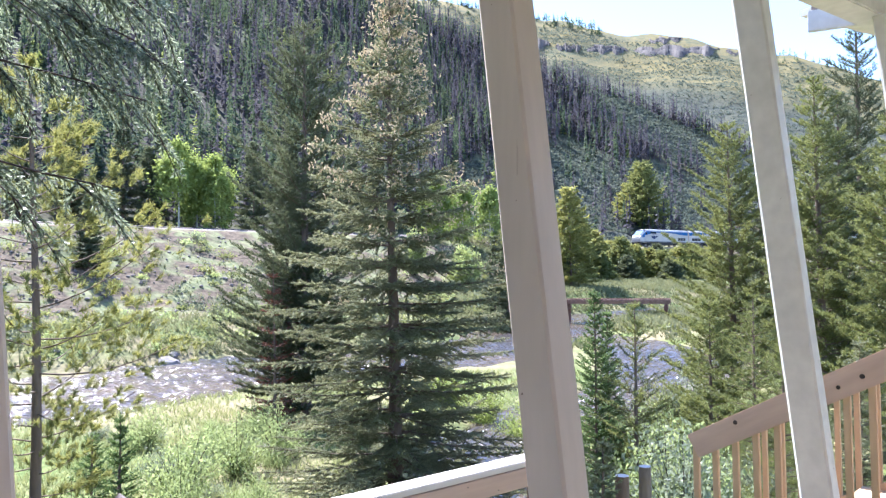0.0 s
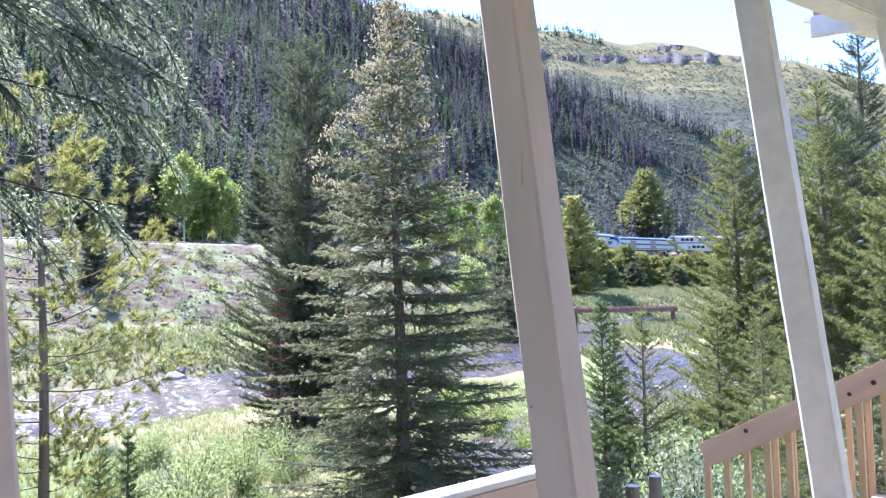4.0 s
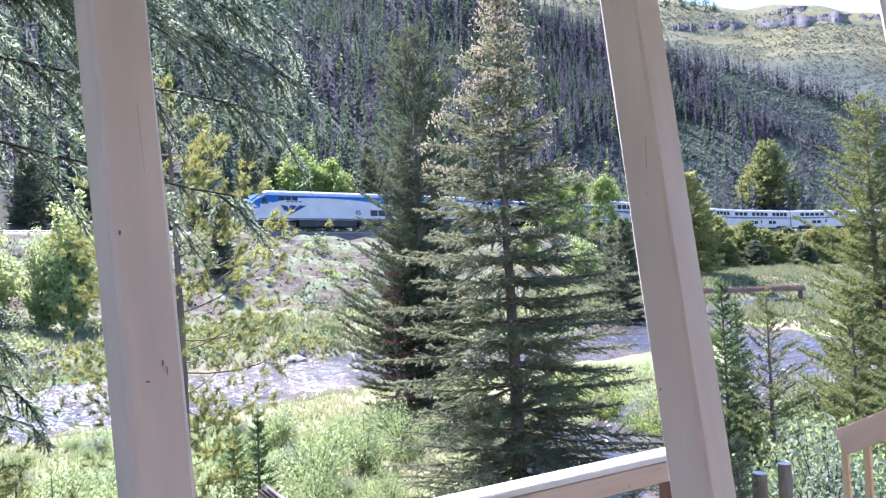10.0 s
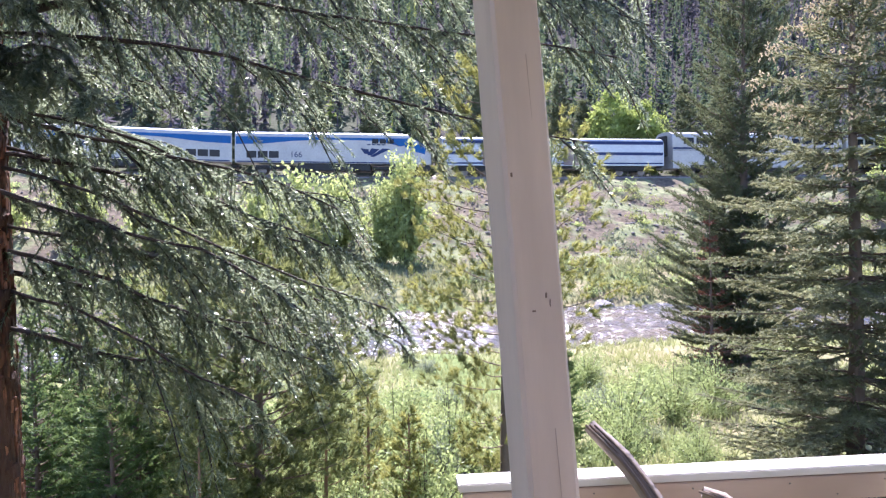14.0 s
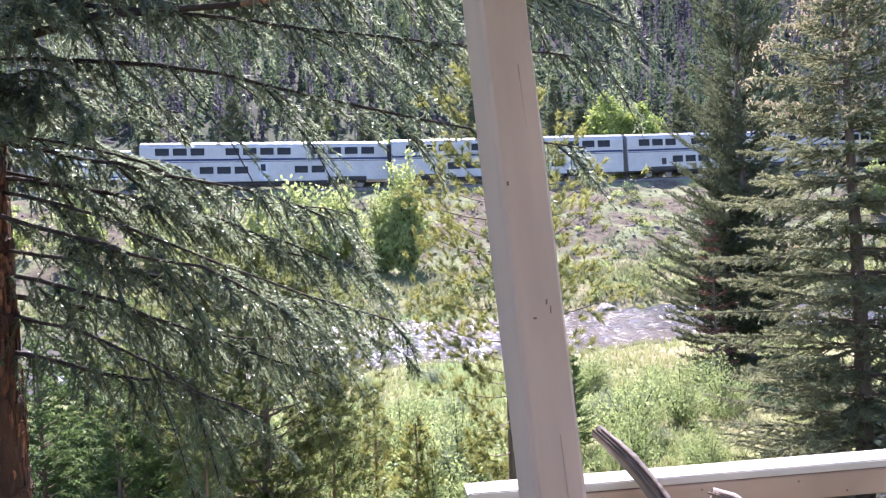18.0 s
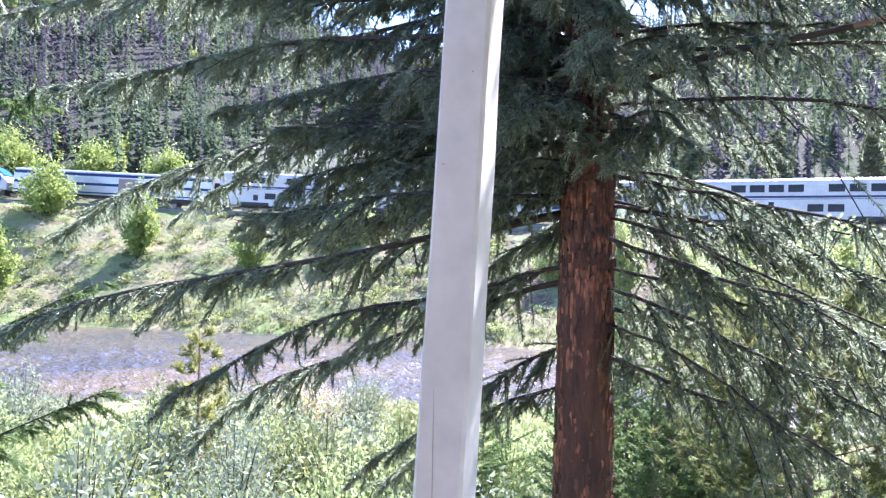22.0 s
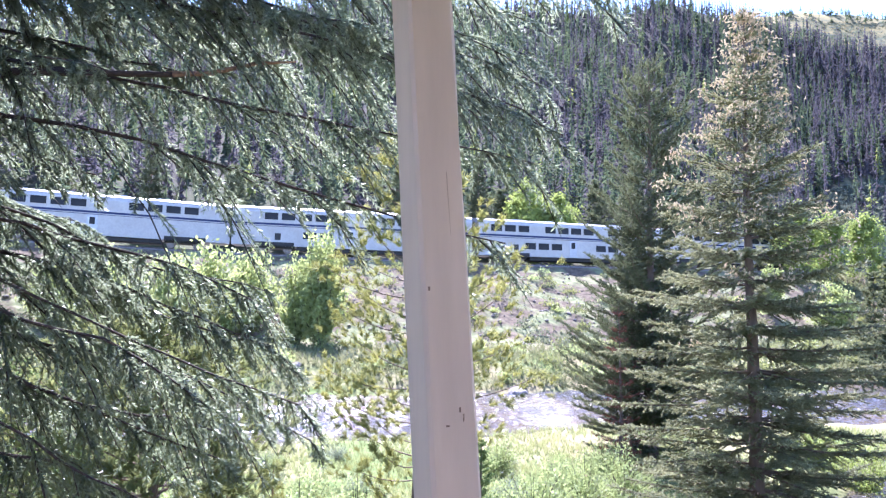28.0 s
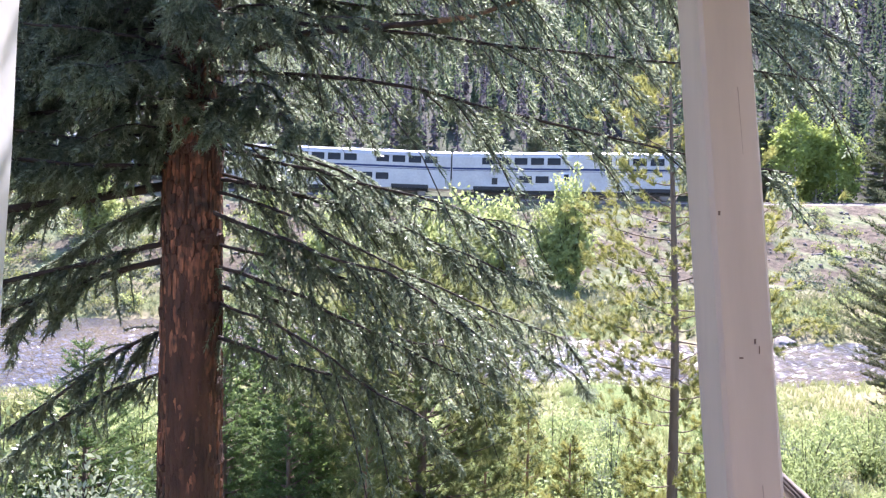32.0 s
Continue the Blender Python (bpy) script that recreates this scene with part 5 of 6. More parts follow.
def build_small_spruces():
    rng = np.random.default_rng(31)
    for az, dist, top, rad, mat, label in [(41.3, 14.2, 1.05, 0.72, "spruce_green", "slender dark-green young spruce"), (42.2, 15.5, 0.6, 0.5, "spruce_green", "slender dark-green young spruce"), (41.9, 10.0, -0.85, 0.5, "spruce", "small blue-grey spruce sapling"), (59.3, 13, 0.3, 0.9, "spruce", "blue-grey young spruce behind the handrail"), (-28.0, 9.5, 0.9, 0.7, "spruce_green", "slim green young spruce below the porch"), (-25.2, 10.5, 0.7, 0.65, "spruce_green", "slim green young spruce below the porch"), (-31.5, 11, 1.3, 0.8, "spruce_green", "dark-green young spruce in the thicket"), (-34.5, 9.0, 0.6, 0.75, "spruce_green", "slim green young spruce below the porch"), (-23.0, 11.8, 0.4, 0.6, "spruce_green", "slim green young spruce below the porch"), (-29.8, 8.2, 0.1, 0.6, "spruce_green", "slim green young spruce below the porch"), (-44, 11, 0.2, 0.9, "spruce_green", "dark-green young spruce in the thicket"), (3.6, 13.2, -1.1, 0.42, "spruce_green", "small spruce sapling by the water"), (5.4, 14, -1.0, 0.4, "spruce_green", "small spruce sapling by the water")]:
        x, y = polar(az, dist)
        b = gz(x, y) - 0.05
        if az < -20:
            rad *= 1.45
        shape = [(0, 0.75 * rad), (0.12, rad), (0.4, 0.78 * rad), (0.7, 0.45 * rad), (0.9, 0.2 * rad), (1, 0.04)]
        wood, crown, _ = evergreen(top - b, shape, int((top - b) * 6.5), 10, rng, low=0.05, slope=(-0.05, 0.7), turn_up=0.3, gap=0.042, twig=(0.08, 0.16), dens=11, needle=(0.038, 0.013), core=0.008, seg=0.07, trunk_r=0.035, ragged=0.25, lift=(-0.3, 0.3))
        plant("young_spruce", x, y, wood, crown, "bark", mat, label, "tree", "young spruces", z=b)


def hang_boughs(tree, boughs, rng, leaf, dense=1.0):
    """Boughs clad in needle shoots: (height, azimuth, length, rise to the tip, hang, reach of the side twigs, needles a piece)."""
    down = np.array([0, 0, -1.0])
    for z, az, ln, rise, hang, reach, clad in boughs:
        s0 = rise / ln * 0.55 + rng.uniform(-0.05, 0.05)
        c = branch_curve((0, 0, z), az, ln, s0, 2 * rise / ln - s0, 11)
        u9 = np.linspace(0, 1, 11)
        bend = rng.uniform(-0.16, 0.16) * ln * u9 ** 2
        wave = 0.03 * ln * np.sin(u9 * rng.uniform(4, 9) + rng.uniform(0, 6)) * u9
        c += np.stack([math.cos(az) * bend, -math.sin(az) * bend, wave], 1)
        c += np.cumsum(rng.normal(size=c.shape), 0) * 0.008
        wood = [tube(c, np.linspace(0.005 + (0.002 if hang > 0.8 else 0.0045) * ln, 0.003, len(c)), 6, 0.15, rng)]
        loose = hang > 0.8
        m = max(5, int((7 if loose else 9) * ln * dense))
        t = np.sort(0.12 + 0.88 * (np.arange(m) + rng.uniform(-0.3, 1.3, m)) / m).clip(0.1, 1)
        pos = np.stack([np.interp(t, u9, c[:, q]) for q in range(3)], 1)
        fwd = np.array([math.sin(az), math.cos(az), rise / ln])
        sd = np.stack([np.full(m, math.cos(az)), np.full(m, -math.sin(az)), np.zeros(m)], 1) * np.where(np.arange(m) % 2, 1.0, -1.0)[:, None]
        d1 = unit(fwd * rng.uniform(0.6, 0.95, (m, 1)) + sd * rng.uniform(0.3, 0.8, (m, 1)) + down * (hang * rng.uniform(0.15, 0.95, (m, 1))))
        l1 = reach * rng.uniform(0.2, 0.5, m) * np.interp(t, [0, 0.35, 0.8, 1], [0.7, 1.1, 0.8, 0.45]) * min(1.0, 0.55 + 0.2 * ln) * (0.5 + 0.65 * (0.5 + 0.5 * np.sin(t * ln * 6.5 + rng.uniform(0, 6))))
        sag = 0.16 + 0.25 * hang
        for q in range(m):
            tw = np.stack([pos[q], pos[q] + d1[q] * l1[q] * 0.5 + down * sag * l1[q] * 0.25, pos[q] + d1[q] * l1[q] + down * sag * l1[q]])
            wood.append(tube(tw, [0.004, 0.003, 0.001], 3))
        O, D, L = [pos], [d1], [l1]
        s2 = unit(np.cross(d1, np.array([0, 0, 1.0]) + rng.normal(size=(m, 3)) * 0.3))
        for u in (0.12, 0.26, 0.4, 0.54, 0.68, 0.82):
            pp = pos + d1 * (l1 * u)[:, None] + down * (sag * l1 * u ** 2)[:, None]
            for way in (-1, 1):
                keep = rng.uniform(size=m) < 0.85
                O.append(pp[keep])
                D.append(unit(d1 + s2 * way * rng.uniform(0.5, 0.9, (m, 1)) + down * (0.2 + 0.55 * hang) * rng.uniform(0.2, 1, (m, 1)) + rng.normal(size=(m, 3)) * 0.1)[keep])
                L.append((l1 * (1 - u) * (0.27 if loose else 0.42) * rng.uniform(0.6, 1.2, m) + 0.03)[keep])
        # short side shoots close along the limb
        k = int((36 if loose else 2.2 * clad) * ln * dense)
        tt = rng.uniform(0.1, 1.0, k)
        O.append(np.stack([np.interp(tt, u9, c[:, q]) for q in range(3)], 1))
        D.append(unit(fwd * 0.5 + rng.normal(size=(k, 3)) * np.array([0.6, 0.6, 0.4]) + down * 0.9 * hang))
        L.append(rng.uniform(0.05, 0.2, k) * (1.1 - 0.4 * tt))
        # needles on the outer limb itself
        q0 = c[4:-1]
        O.append(q0)
        D.append(c[5:] - q0)
        L.append(np.linalg.norm(c[5:] - q0, axis=1))
        ob = link("bough", mesh_from("bough", *join(wood), M["twig"], True), tree)
        link("needles", mesh_from("needles", *shoots(np.concatenate(O), np.concatenate(D), np.concatenate(L), 0.055, clad, 0.024, 0.0046, 0.0002 * clad, rng, 0.2), M[leaf]), ob)


def bark_plates(rng, z0, z1, count, radius, tall, wide, proud):
    """Irregular flat scales on a trunk."""
    pv, pf = [], []
    for i in range(count):
        z = rng.uniform(z0, z1)
        a = rng.uniform(0, 6.283)
        rr = radius(z)
        hh, ww, t = rng.uniform(*tall), rng.uniform(*wide), rng.uniform(*proud)
        c, s = math.cos(a), math.sin(a)
        n0 = len(pv)
        pts = [(du * ww / 2 * rng.uniform(0.75, 1.2), dz * hh / 2 * rng.uniform(0.8, 1.15)) for du, dz in ((-1, -0.7), (-0.5, -1), (0.6, -0.9), (1, -0.2), (0.8, 0.8), (0, 1), (-0.9, 0.7))]
        tip = rng.uniform(-0.004, 0.006)
        for out in (-0.006, t):
            k = 1.0 if out < 0 else 0.78
            for du, dz in pts:
                o = out + (tip * dz / hh if out > 0 else 0)
                pv.append((c * (rr + o) - s * du * k, s * (rr + o) + c * du * k, z + dz * k))
        m = len(pts)
        pf.append(list(range(n0 + m, n0 + 2 * m)))
        for q in range(m):
            pf.append([n0 + q, n0 + (q + 1) % m, n0 + m + (q + 1) % m, n0 + m + q])
    return np.array(pv), pf


def build_near_spruce():
    """The old spruce beside the porch, with long hanging boughs."""
    rng = np.random.default_rng(41)
    x, y = polar(-37.6, 3.1)
    b = gz(x, y) - 0.1
    h = 12.5
    r = root("old_spruce", pose(x, y, b), "old red-barked spruce with long drooping boughs beside the porch", "tree")
    def radius(z):
        return 0.132 * (1 - 0.75 * z / h) + 0.045 * math.exp(-z * 1.6)
    zs = np.linspace(0, h, 60)
    ax = np.stack([0.012 * np.sin(zs), 0.012 * np.cos(zs * 1.3), zs], 1)
    v, f = tube(ax, [radius(z) for z in zs], 30, 0.04, rng)
    link("trunk", mesh_from("trunk", v, f, M["bark_red"], False), r)
    tagged(link("bark_plate", mesh_from("bark_plate", *bark_plates(rng, 0.6, 4.8, 4600, radius, (0.04, 0.14), (0.010, 0.028), (0.004, 0.014)), M["plate"]), r), kind="stuff")
    # dark swollen rings left by old whorls
    for z in (1.85, 2.12, 2.36, 2.68, 2.98, 3.27, 3.62):
        v, f = bark_plates(rng, z - 0.022, z + 0.022, 46, lambda q: radius(q) + 0.006, (0.03, 0.06), (0.03, 0.06), (0.003, 0.012))
        link("branch_whorl", mesh_from("branch_whorl", v, f, M["bark_red"]), r)
    up = 1.5 - b
    boughs = []
    k = 0
    to_cam = math.atan2(-x, -y)
    for z in np.arange(3.9, 11.6, 0.14):
        az = k * 2.399 + rng.uniform(-0.4, 0.4)
        k += 1
        # unseen western boughs run longer to shade the ones below
        ln = (3.7 if math.sin(az) < -0.3 and z > 5.2 else 2.9) * (1 - z / h) ** 0.7 * rng.uniform(0.75, 1.1)
        away = abs((az - to_cam + math.pi) % (2 * math.pi) - math.pi)
        if z < 5.4 and away < 1.0:
            ln = min(ln, 0.8 if z < 4.6 else 1.2)
        # kept short up here so sunlight reaches the lower river-side boughs
        if z < 7.5 and math.sin(az) > -0.1:
            ln = min(ln, 0.9)
        boughs.append((z, az, ln, -0.1 * ln, 0.6, 1.0, 20))
    # unseen boughs added overhead so the upstream side falls in shade
    for q in range(44):
        z = 5.3 + 3.6 * q / 44
        boughs.append((z, radians(-165 + (q * 61.8) % 150), 3.9 * (1 - z / h) ** 0.6 * rng.uniform(0.8, 1.1), -0.3, 0.7, 1.3, 14))
    # over the river side: curtains of hanging twigs
    for dz, azd, ln, tip in [(0.95, 85, 2.45, 0.58), (0.28, 85, 1.45, -0.32), (0.07, 80, 1.55, -0.4), (0.35, 60, 1.5, -0.1), (-0.2, 88, 1.0, -0.6), (0.5, 66, 1.5, 0.1), (0.75, 82, 2.2, 0.40)]:
        boughs.append((dz + up, radians(azd), ln, tip - dz, 0.95, 1.55, 15))
    # high limbs with dark heavy foliage
    for dz, azd, ln, tip in [(1.2, 88, 1.7, 1.12), (1.4, 80, 1.6, 1.35), (1.6, 95, 1.7, 1.5), (1.75, 72, 1.8, 1.6), (1.95, 86, 2.0, 1.8), (2.1, 100, 1.9, 1.9), (2.2, 78, 2.1, 2.1), (1.5, 112, 1.4, 1.3), (1.05, 70, 1.2, 0.9), (1.3, 60, 1.5, 1.15), (1.85, 60, 1.8, 1.6)]:
        boughs.append((dz + up, radians(azd), ln, tip - dz, 0.65, 0.95, 24))
    # sunlit fan at their ends
    for dz, azd, ln, tip in [(1.25, 82, 2.5, 0.78), (1.4, 79, 2.45, 1.0), (1.55, 85, 2.4, 1.12), (1.8, 81, 2.4, 1.4), (1.35, 77, 2.35, 0.9), (1.65, 83, 2.5, 1.25), (1.95, 80, 2.45, 1.6)]:
        boughs.append((dz + up, radians(azd), ln, tip - dz, 0.85, 1.7, 17))
    # low dense boughs beside the trunk
    for dz, azd, ln, tip in [(0.45, 80, 1.3, 0.05), (0.2, 95, 1.2, -0.25), (0.3, 68, 1.4, -0.1), (0.0, 76, 1.2, -0.5), (-0.3, 82, 1.0, -0.75), (-0.1, 60, 1.3, -0.55)]:
        boughs.append((dz + up, radians(azd), ln, tip - dz, 0.75, 1.0, 20))
    # long dark boughs reaching upstream: root, direction, length, tip
    for dz, azd, ln, tip in [(0.95, -115, 3.6, 0.15), (0.85, -106, 2.8, 0.45), (1.3, -117, 3.2, 1.32), (1.1, -121, 3.2, 1.05), (1.5, -110, 3.0, 1.55), (1.7, -121, 2.8, 1.65), (1.25, -100, 2.3, 1.25), (0.3, -115, 3.7, -0.62), (0.32, -110, 1.9, 0.15), (0.0, -115, 2.3, -1.1), (0.7, -114, 1.9, 0.2), (-0.25, -113, 1.1, -0.95), (-0.45, -98, 1.2, -1.15), (0.75, -94, 1.9, 0.5), (0.6, -68, 1.6, 0.2), (1.0, -74, 1.8, 0.85), (0.2, -80, 1.4, -0.3), (1.9, -105, 2.8, 1.95), (2.1, -90, 2.6, 2.2), (2.3, -116, 2.6, 2.3), (1.9, -75, 2.3, 1.9), (2.5, -98, 2.4, 2.5), (1.55, -95, 1.6, 1.5), (1.0, -125, 1.7, 0.85), (1.6, -128, 1.9, 1.5), (0.5, -100, 1.5, 0.2), (0.05, -125, 1.8, -0.5)]:
        boughs.append((dz + up, radians(azd), ln, tip - dz, 0.6, 0.75, 27))
    # short sprays before the upper trunk
    for dz, azd, ln in [(0.62, 150, 0.5), (0.8, 175, 0.6), (0.75, 125, 0.55), (1.0, 140, 0.7), (1.05, 195, 0.7), (1.2, 160, 0.8), (1.35, 120, 0.8), (1.5, 145, 0.8), (1.6, 185, 0.8), (1.8, 155, 0.9), (0.9, 215, 0.7), (1.3, 210, 0.8), (0.5, 205, 0.45), (1.9, 130, 0.9), (2.1, 165, 0.9)]:
        boughs.append((dz + up, radians(azd), ln, -0.3 * ln, 1.0, 0.8, 22))
    # dark inner growth round the upper trunk
    for q in range(26):
        boughs.append((up + 0.5 + 1.9 * q / 26, q * 2.399, rng.uniform(0.6, 1.05), -0.15, 0.9, 0.8, 22))
    # thick dark foliage on the shaded side of the trunk
    for q in range(26):
        boughs.append((up + 0.3 + 1.7 * ((q * 0.618) % 1), radians(-45 - 100 * ((q * 0.381) % 1)), rng.uniform(0.7, 1.5), -0.12, 0.7, 0.95, 30))
    for q in range(12):
        boughs.append((up + 0.62 + 1.3 * q / 12, radians(120 + (q * 47) % 110), rng.uniform(0.5, 0.8), -0.16, 0.75, 0.9, 28))
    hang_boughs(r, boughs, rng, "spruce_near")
    # one long limb bare and reddish towards its end
    v, f = tube([(0, 0, 0.75 + up), (0.5, 0.02, 0.86 + up), (1.02, 0.05, 0.87 + up)], [0.018, 0.014, 0.010], 7, 0.15, rng)
    limb = link("limb", mesh_from("limb", v, f, M["twig"], True), r)
    v, f = tube([(1.0, 0.05, 0.87 + up), (1.15, 0.06, 0.88 + up), (1.3, 0.09, 0.93 + up), (1.44, 0.12, 0.95 + up)], [0.010, 0.009, 0.007, 0.003], 7, 0.15, rng)
    link("bare_limb", mesh_from("bare_limb", v, f, M["bark_orange"], True), limb, "bare reddish end of a limb")
    # dead grey twigs on the trunk
    dead = []
    for q in range(26):
        a, z = to_cam + rng.uniform(-1.2, 1.2), up + rng.uniform(0.5, 1.25)
        c = branch_curve((radius(z) * 0.8 * math.sin(a), radius(z) * 0.8 * math.cos(a), z), a, rng.uniform(0.12, 0.34), rng.uniform(-0.3, 0.5), rng.uniform(-0.8, 0.2), 5)
        dead.append(tube(c + rng.normal(size=c.shape) * 0.012, [0.004, 0.003, 0.003, 0.002, 0.001], 4))
    tagged(link("dead_twig", mesh_from("dead_twig", *join(dead), M["driftwood"]), r, "bare grey dead twigs"), kind="stuff")


def build_side_spruce():
    """Neighbouring spruce whose lit boughs reach in from upstream."""
    rng = np.random.default_rng(43)
    x, y = polar(-101, 5.6)
    b = gz(x, y) - 0.1
    up = 1.5 - b
    r = root("old_spruce", pose(x, y, b), "sunlit green spruce with spreading boughs upstream of the porch", "tree")
    zs = np.linspace(0, 8.5, 30)
    v, f = tube(np.stack([0 * zs, 0 * zs, zs], 1), 0.12 * (1 - 0.9 * zs / 8.5) + 0.01, 16, 0.05, rng)
    link("trunk", mesh_from("trunk", v, f, M["bark"], True), r)
    boughs = []
    for dz, azd, ln, tip in [(-0.9, 20, 2.7, -0.18), (-1.4, 22, 2.7, -0.78), (1.1, 19, 2.6, 1.7), (0.9, 16, 2.3, 1.05), (0.75, 24, 2.3, 0.95), (0.4, 18, 2.1, 0.65), (0.1, 12, 1.9, 0.3), (1.5, 14, 2.2, 2.1), (-0.4, 8, 1.9, -0.1), (-1.1, 10, 2.1, -0.7), (1.9, 20, 2.0, 2.4), (0.6, 4, 1.8, 0.8), (-1.6, 14, 2.2, -1.2)]:
        boughs.append((dz + up, radians(azd), ln, tip - dz, 0.5, 0.9, 28))
    for k, z in enumerate(np.arange(0.9, 8.2, 0.3)):
        az = k * 2.399
        if math.cos(az) < 0.3:
            boughs.append((z, az, 2.2 * (1 - z / 9) ** 0.8, 0.1, 0.35, 0.9, 14))
    hang_boughs(r, boughs, rng, "spruce_green", 0.8)


def on_near_track(x, y):
    d = (TRACK[:, 0] - x) ** 2 + (TRACK[:, 1] - y) ** 2
    return float(TRACK[int(d.argmin()), 2])


def build_shrubs():
    rng = np.random.default_rng(51)
    kinds = {}
    for key, h, rad, stems, leaf, count in [("willow_a", 1.5, 0.95, 34, 0.038, 4600), ("willow_b", 1.0, 0.85, 28, 0.034, 3600), ("sage_a", 0.7, 0.55, 20, 0.03, 2000), ("tall_a", 5.4, 1.45, 44, 0.12, 6500), ("tall_b", 4.0, 2.0, 40, 0.12, 6500), ("tall_c", 5.3, 1.1, 48, 0.085, 11000)]:
        kinds[key] = shrub(h, rad, rng, stems, leaf, count, wide=0.6 if h > 3 else 0.42)
    def put(key, az, dist, scale, mat, label, group):
        x, y = polar(az, dist)
        w, c = kinds[key]
        me_key = key + mat
        if me_key not in made:
            made[me_key] = (mesh_from("stem", *w, M["twig"], True), mesh_from("foliage", *c, M[mat]))
        z = gz(x, y) - 0.04
        r = root("shrub", pose(x, y, z, 0, 0, rng.uniform(0, 360)) @ Matrix.Scale(scale, 4), label, "shrub", group)
        link("stem", made[me_key][0], r)
        link("foliage", made[me_key][1], r)
    made = {}
    # meadow willows and grey-green bushes in front of the river
    for az, dist, sc, key, mat in [(9.6, 15.0, 1.0, "willow_a", "willow"), (8.2, 17.5, 0.8, "willow_b", "sage"), (13.5, 17, 0.9, "willow_a", "willow"), (11.5, 19.5, 0.9, "willow_b", "willow"), (16.5, 18.5, 0.9, "willow_a", "willow"), (5.0, 15.0, 0.7, "willow_b", "willow"), (6.8, 21, 0.8, "willow_a", "willow"), (3.2, 19, 0.8, "willow_b", "willow"), (14.6, 21.5, 0.8, "willow_a", "willow"), (2.4, 11.5, 0.9, "willow_a", "willow"), (-4.0, 12.5, 1.1, "willow_a", "willow"), (-8.5, 14, 1.0, "willow_a", "willow"), (-13.0, 12.0, 1.1, "willow_a", "willow"), (-16.5, 14.5, 1.2, "willow_a", "willow"), (-22.5, 12.5, 1.3, "willow_a", "willow"), (-12, 9.2, 0.8, "willow_b", "willow"), (-5.5, 9.0, 0.7, "willow_b", "willow"), (45.5, 12, 0.9, "willow_a", "willow"), (47.5, 14.5, 1.0, "willow_a", "willow"), (50.5, 12.5, 0.9, "willow_b", "sage"), (45.8, 17, 1.0, "willow_a", "sage"), (39.4, 12.5, 0.9, "willow_b", "willow"), (35.6, 22.4, 1.0, "willow_a", "aspen"), (32.5, 24, 1.0, "willow_a", "aspen"), (29.5, 25.5, 1.0, "willow_a", "aspen"), (37.0, 26.0, 1.2, "willow_a", "willow"), (-45, 9.0, 1.2, "willow_a", "sage"), (-49, 12.0, 1.4, "willow_a", "willow"), (-53, 10, 1.2, "willow_a", "willow"), (-57, 15, 1.4, "willow_a", "willow"), (-62, 13, 1.2, "willow_b", "willow"), (-67, 17, 1.4, "willow_a", "willow"), (-72, 14, 1.3, "willow_a", "willow"), (-79, 16, 1.4, "willow_a", "willow"), (-55.5, 21, 1.4, "willow_a", "dead_willow"), (-36, 8.4, 1.0, "willow_b", "sage"), (-33, 14, 1.4, "willow_a", "willow"), (-29, 16, 1.4, "willow_a", "willow"), (-40, 15, 1.3, "willow_a", "willow")]:
        if mat == "dead_willow":
            mat = "cones"
        put(key, az, dist, sc, mat, {"sage": "grey-green willow bush in the meadow", "aspen": "bright yellow-green willow on the creek point", "cones": "tan dry bush on the riverbank"}.get(mat, "light-green willow bush in the river meadow"), "meadow bushes")
    for i in range(95):
        az, dist = rng.uniform(-42, 22), rng.uniform(8.5, 25)
        if 16 < az and dist < 17:
            continue
        small = dist > 15
        mat = "willow" if rng.uniform() < 0.62 else "sage"
        put("willow_b" if small or i % 2 else "willow_a", az, dist, rng.uniform(0.35, 0.6) if small else rng.uniform(0.5, 1.0), mat, "light-green willow bush in the river meadow" if mat == "willow" else "grey-green willow bush in the meadow", "meadow bushes")
    for i in range(26):
        mat = ("willow", "sage", "pine_olive")[i % 3]
        put("willow_a" if i % 2 else "willow_b", rng.uniform(39, 54), rng.uniform(11, 25), rng.uniform(0.7, 1.3), mat, "dark olive-green bush beside the creek" if mat == "pine_olive" else "grey-green willow bush in the meadow" if mat == "sage" else "light-green willow bush in the river meadow", "creek bushes")
    # tall willows on the railway bank
    for az, dist, sc, key in [(-7.2, 54.5, 1.75, "tall_c"), (-8.9, 56, 1.3, "tall_c"), (-15.5, 58, 1.7, "tall_b"), (-12.6, 60, 1.45, "tall_b"), (-18.5, 59, 1.5, "tall_b"), (-22.5, 58, 1.2, "tall_a"), (-26, 62, 1.2, "tall_b"), (-31, 63, 1.3, "tall_a"), (-36, 66, 1.2, "tall_b"), (-43, 70, 1.3, "tall_a"), (-52, 78, 1.3, "tall_b"), (-60, 76, 1.0, "tall_b"), (-68, 82, 1.4, "tall_a"), (-77, 82, 1.5, "tall_a"), (-74, 96, 1.6, "tall_b"), (-83, 70, 1.5, "tall_b"), (31, 86, 1.2, "tall_b"), (27, 84, 1.0, "tall_a"), (35, 92, 1.1, "tall_b")]:
        put(key, az, dist, sc, "willow_tall" if az > -60 else "aspen", "tall light-green willow thicket on the railway bank", "bank willows")
    for i in range(78):
        az, dist = rng.uniform(-90, -44), rng.uniform(8, 23)
        mat = ("willow", "sage", "willow_tall", "pine_olive")[i % 4]
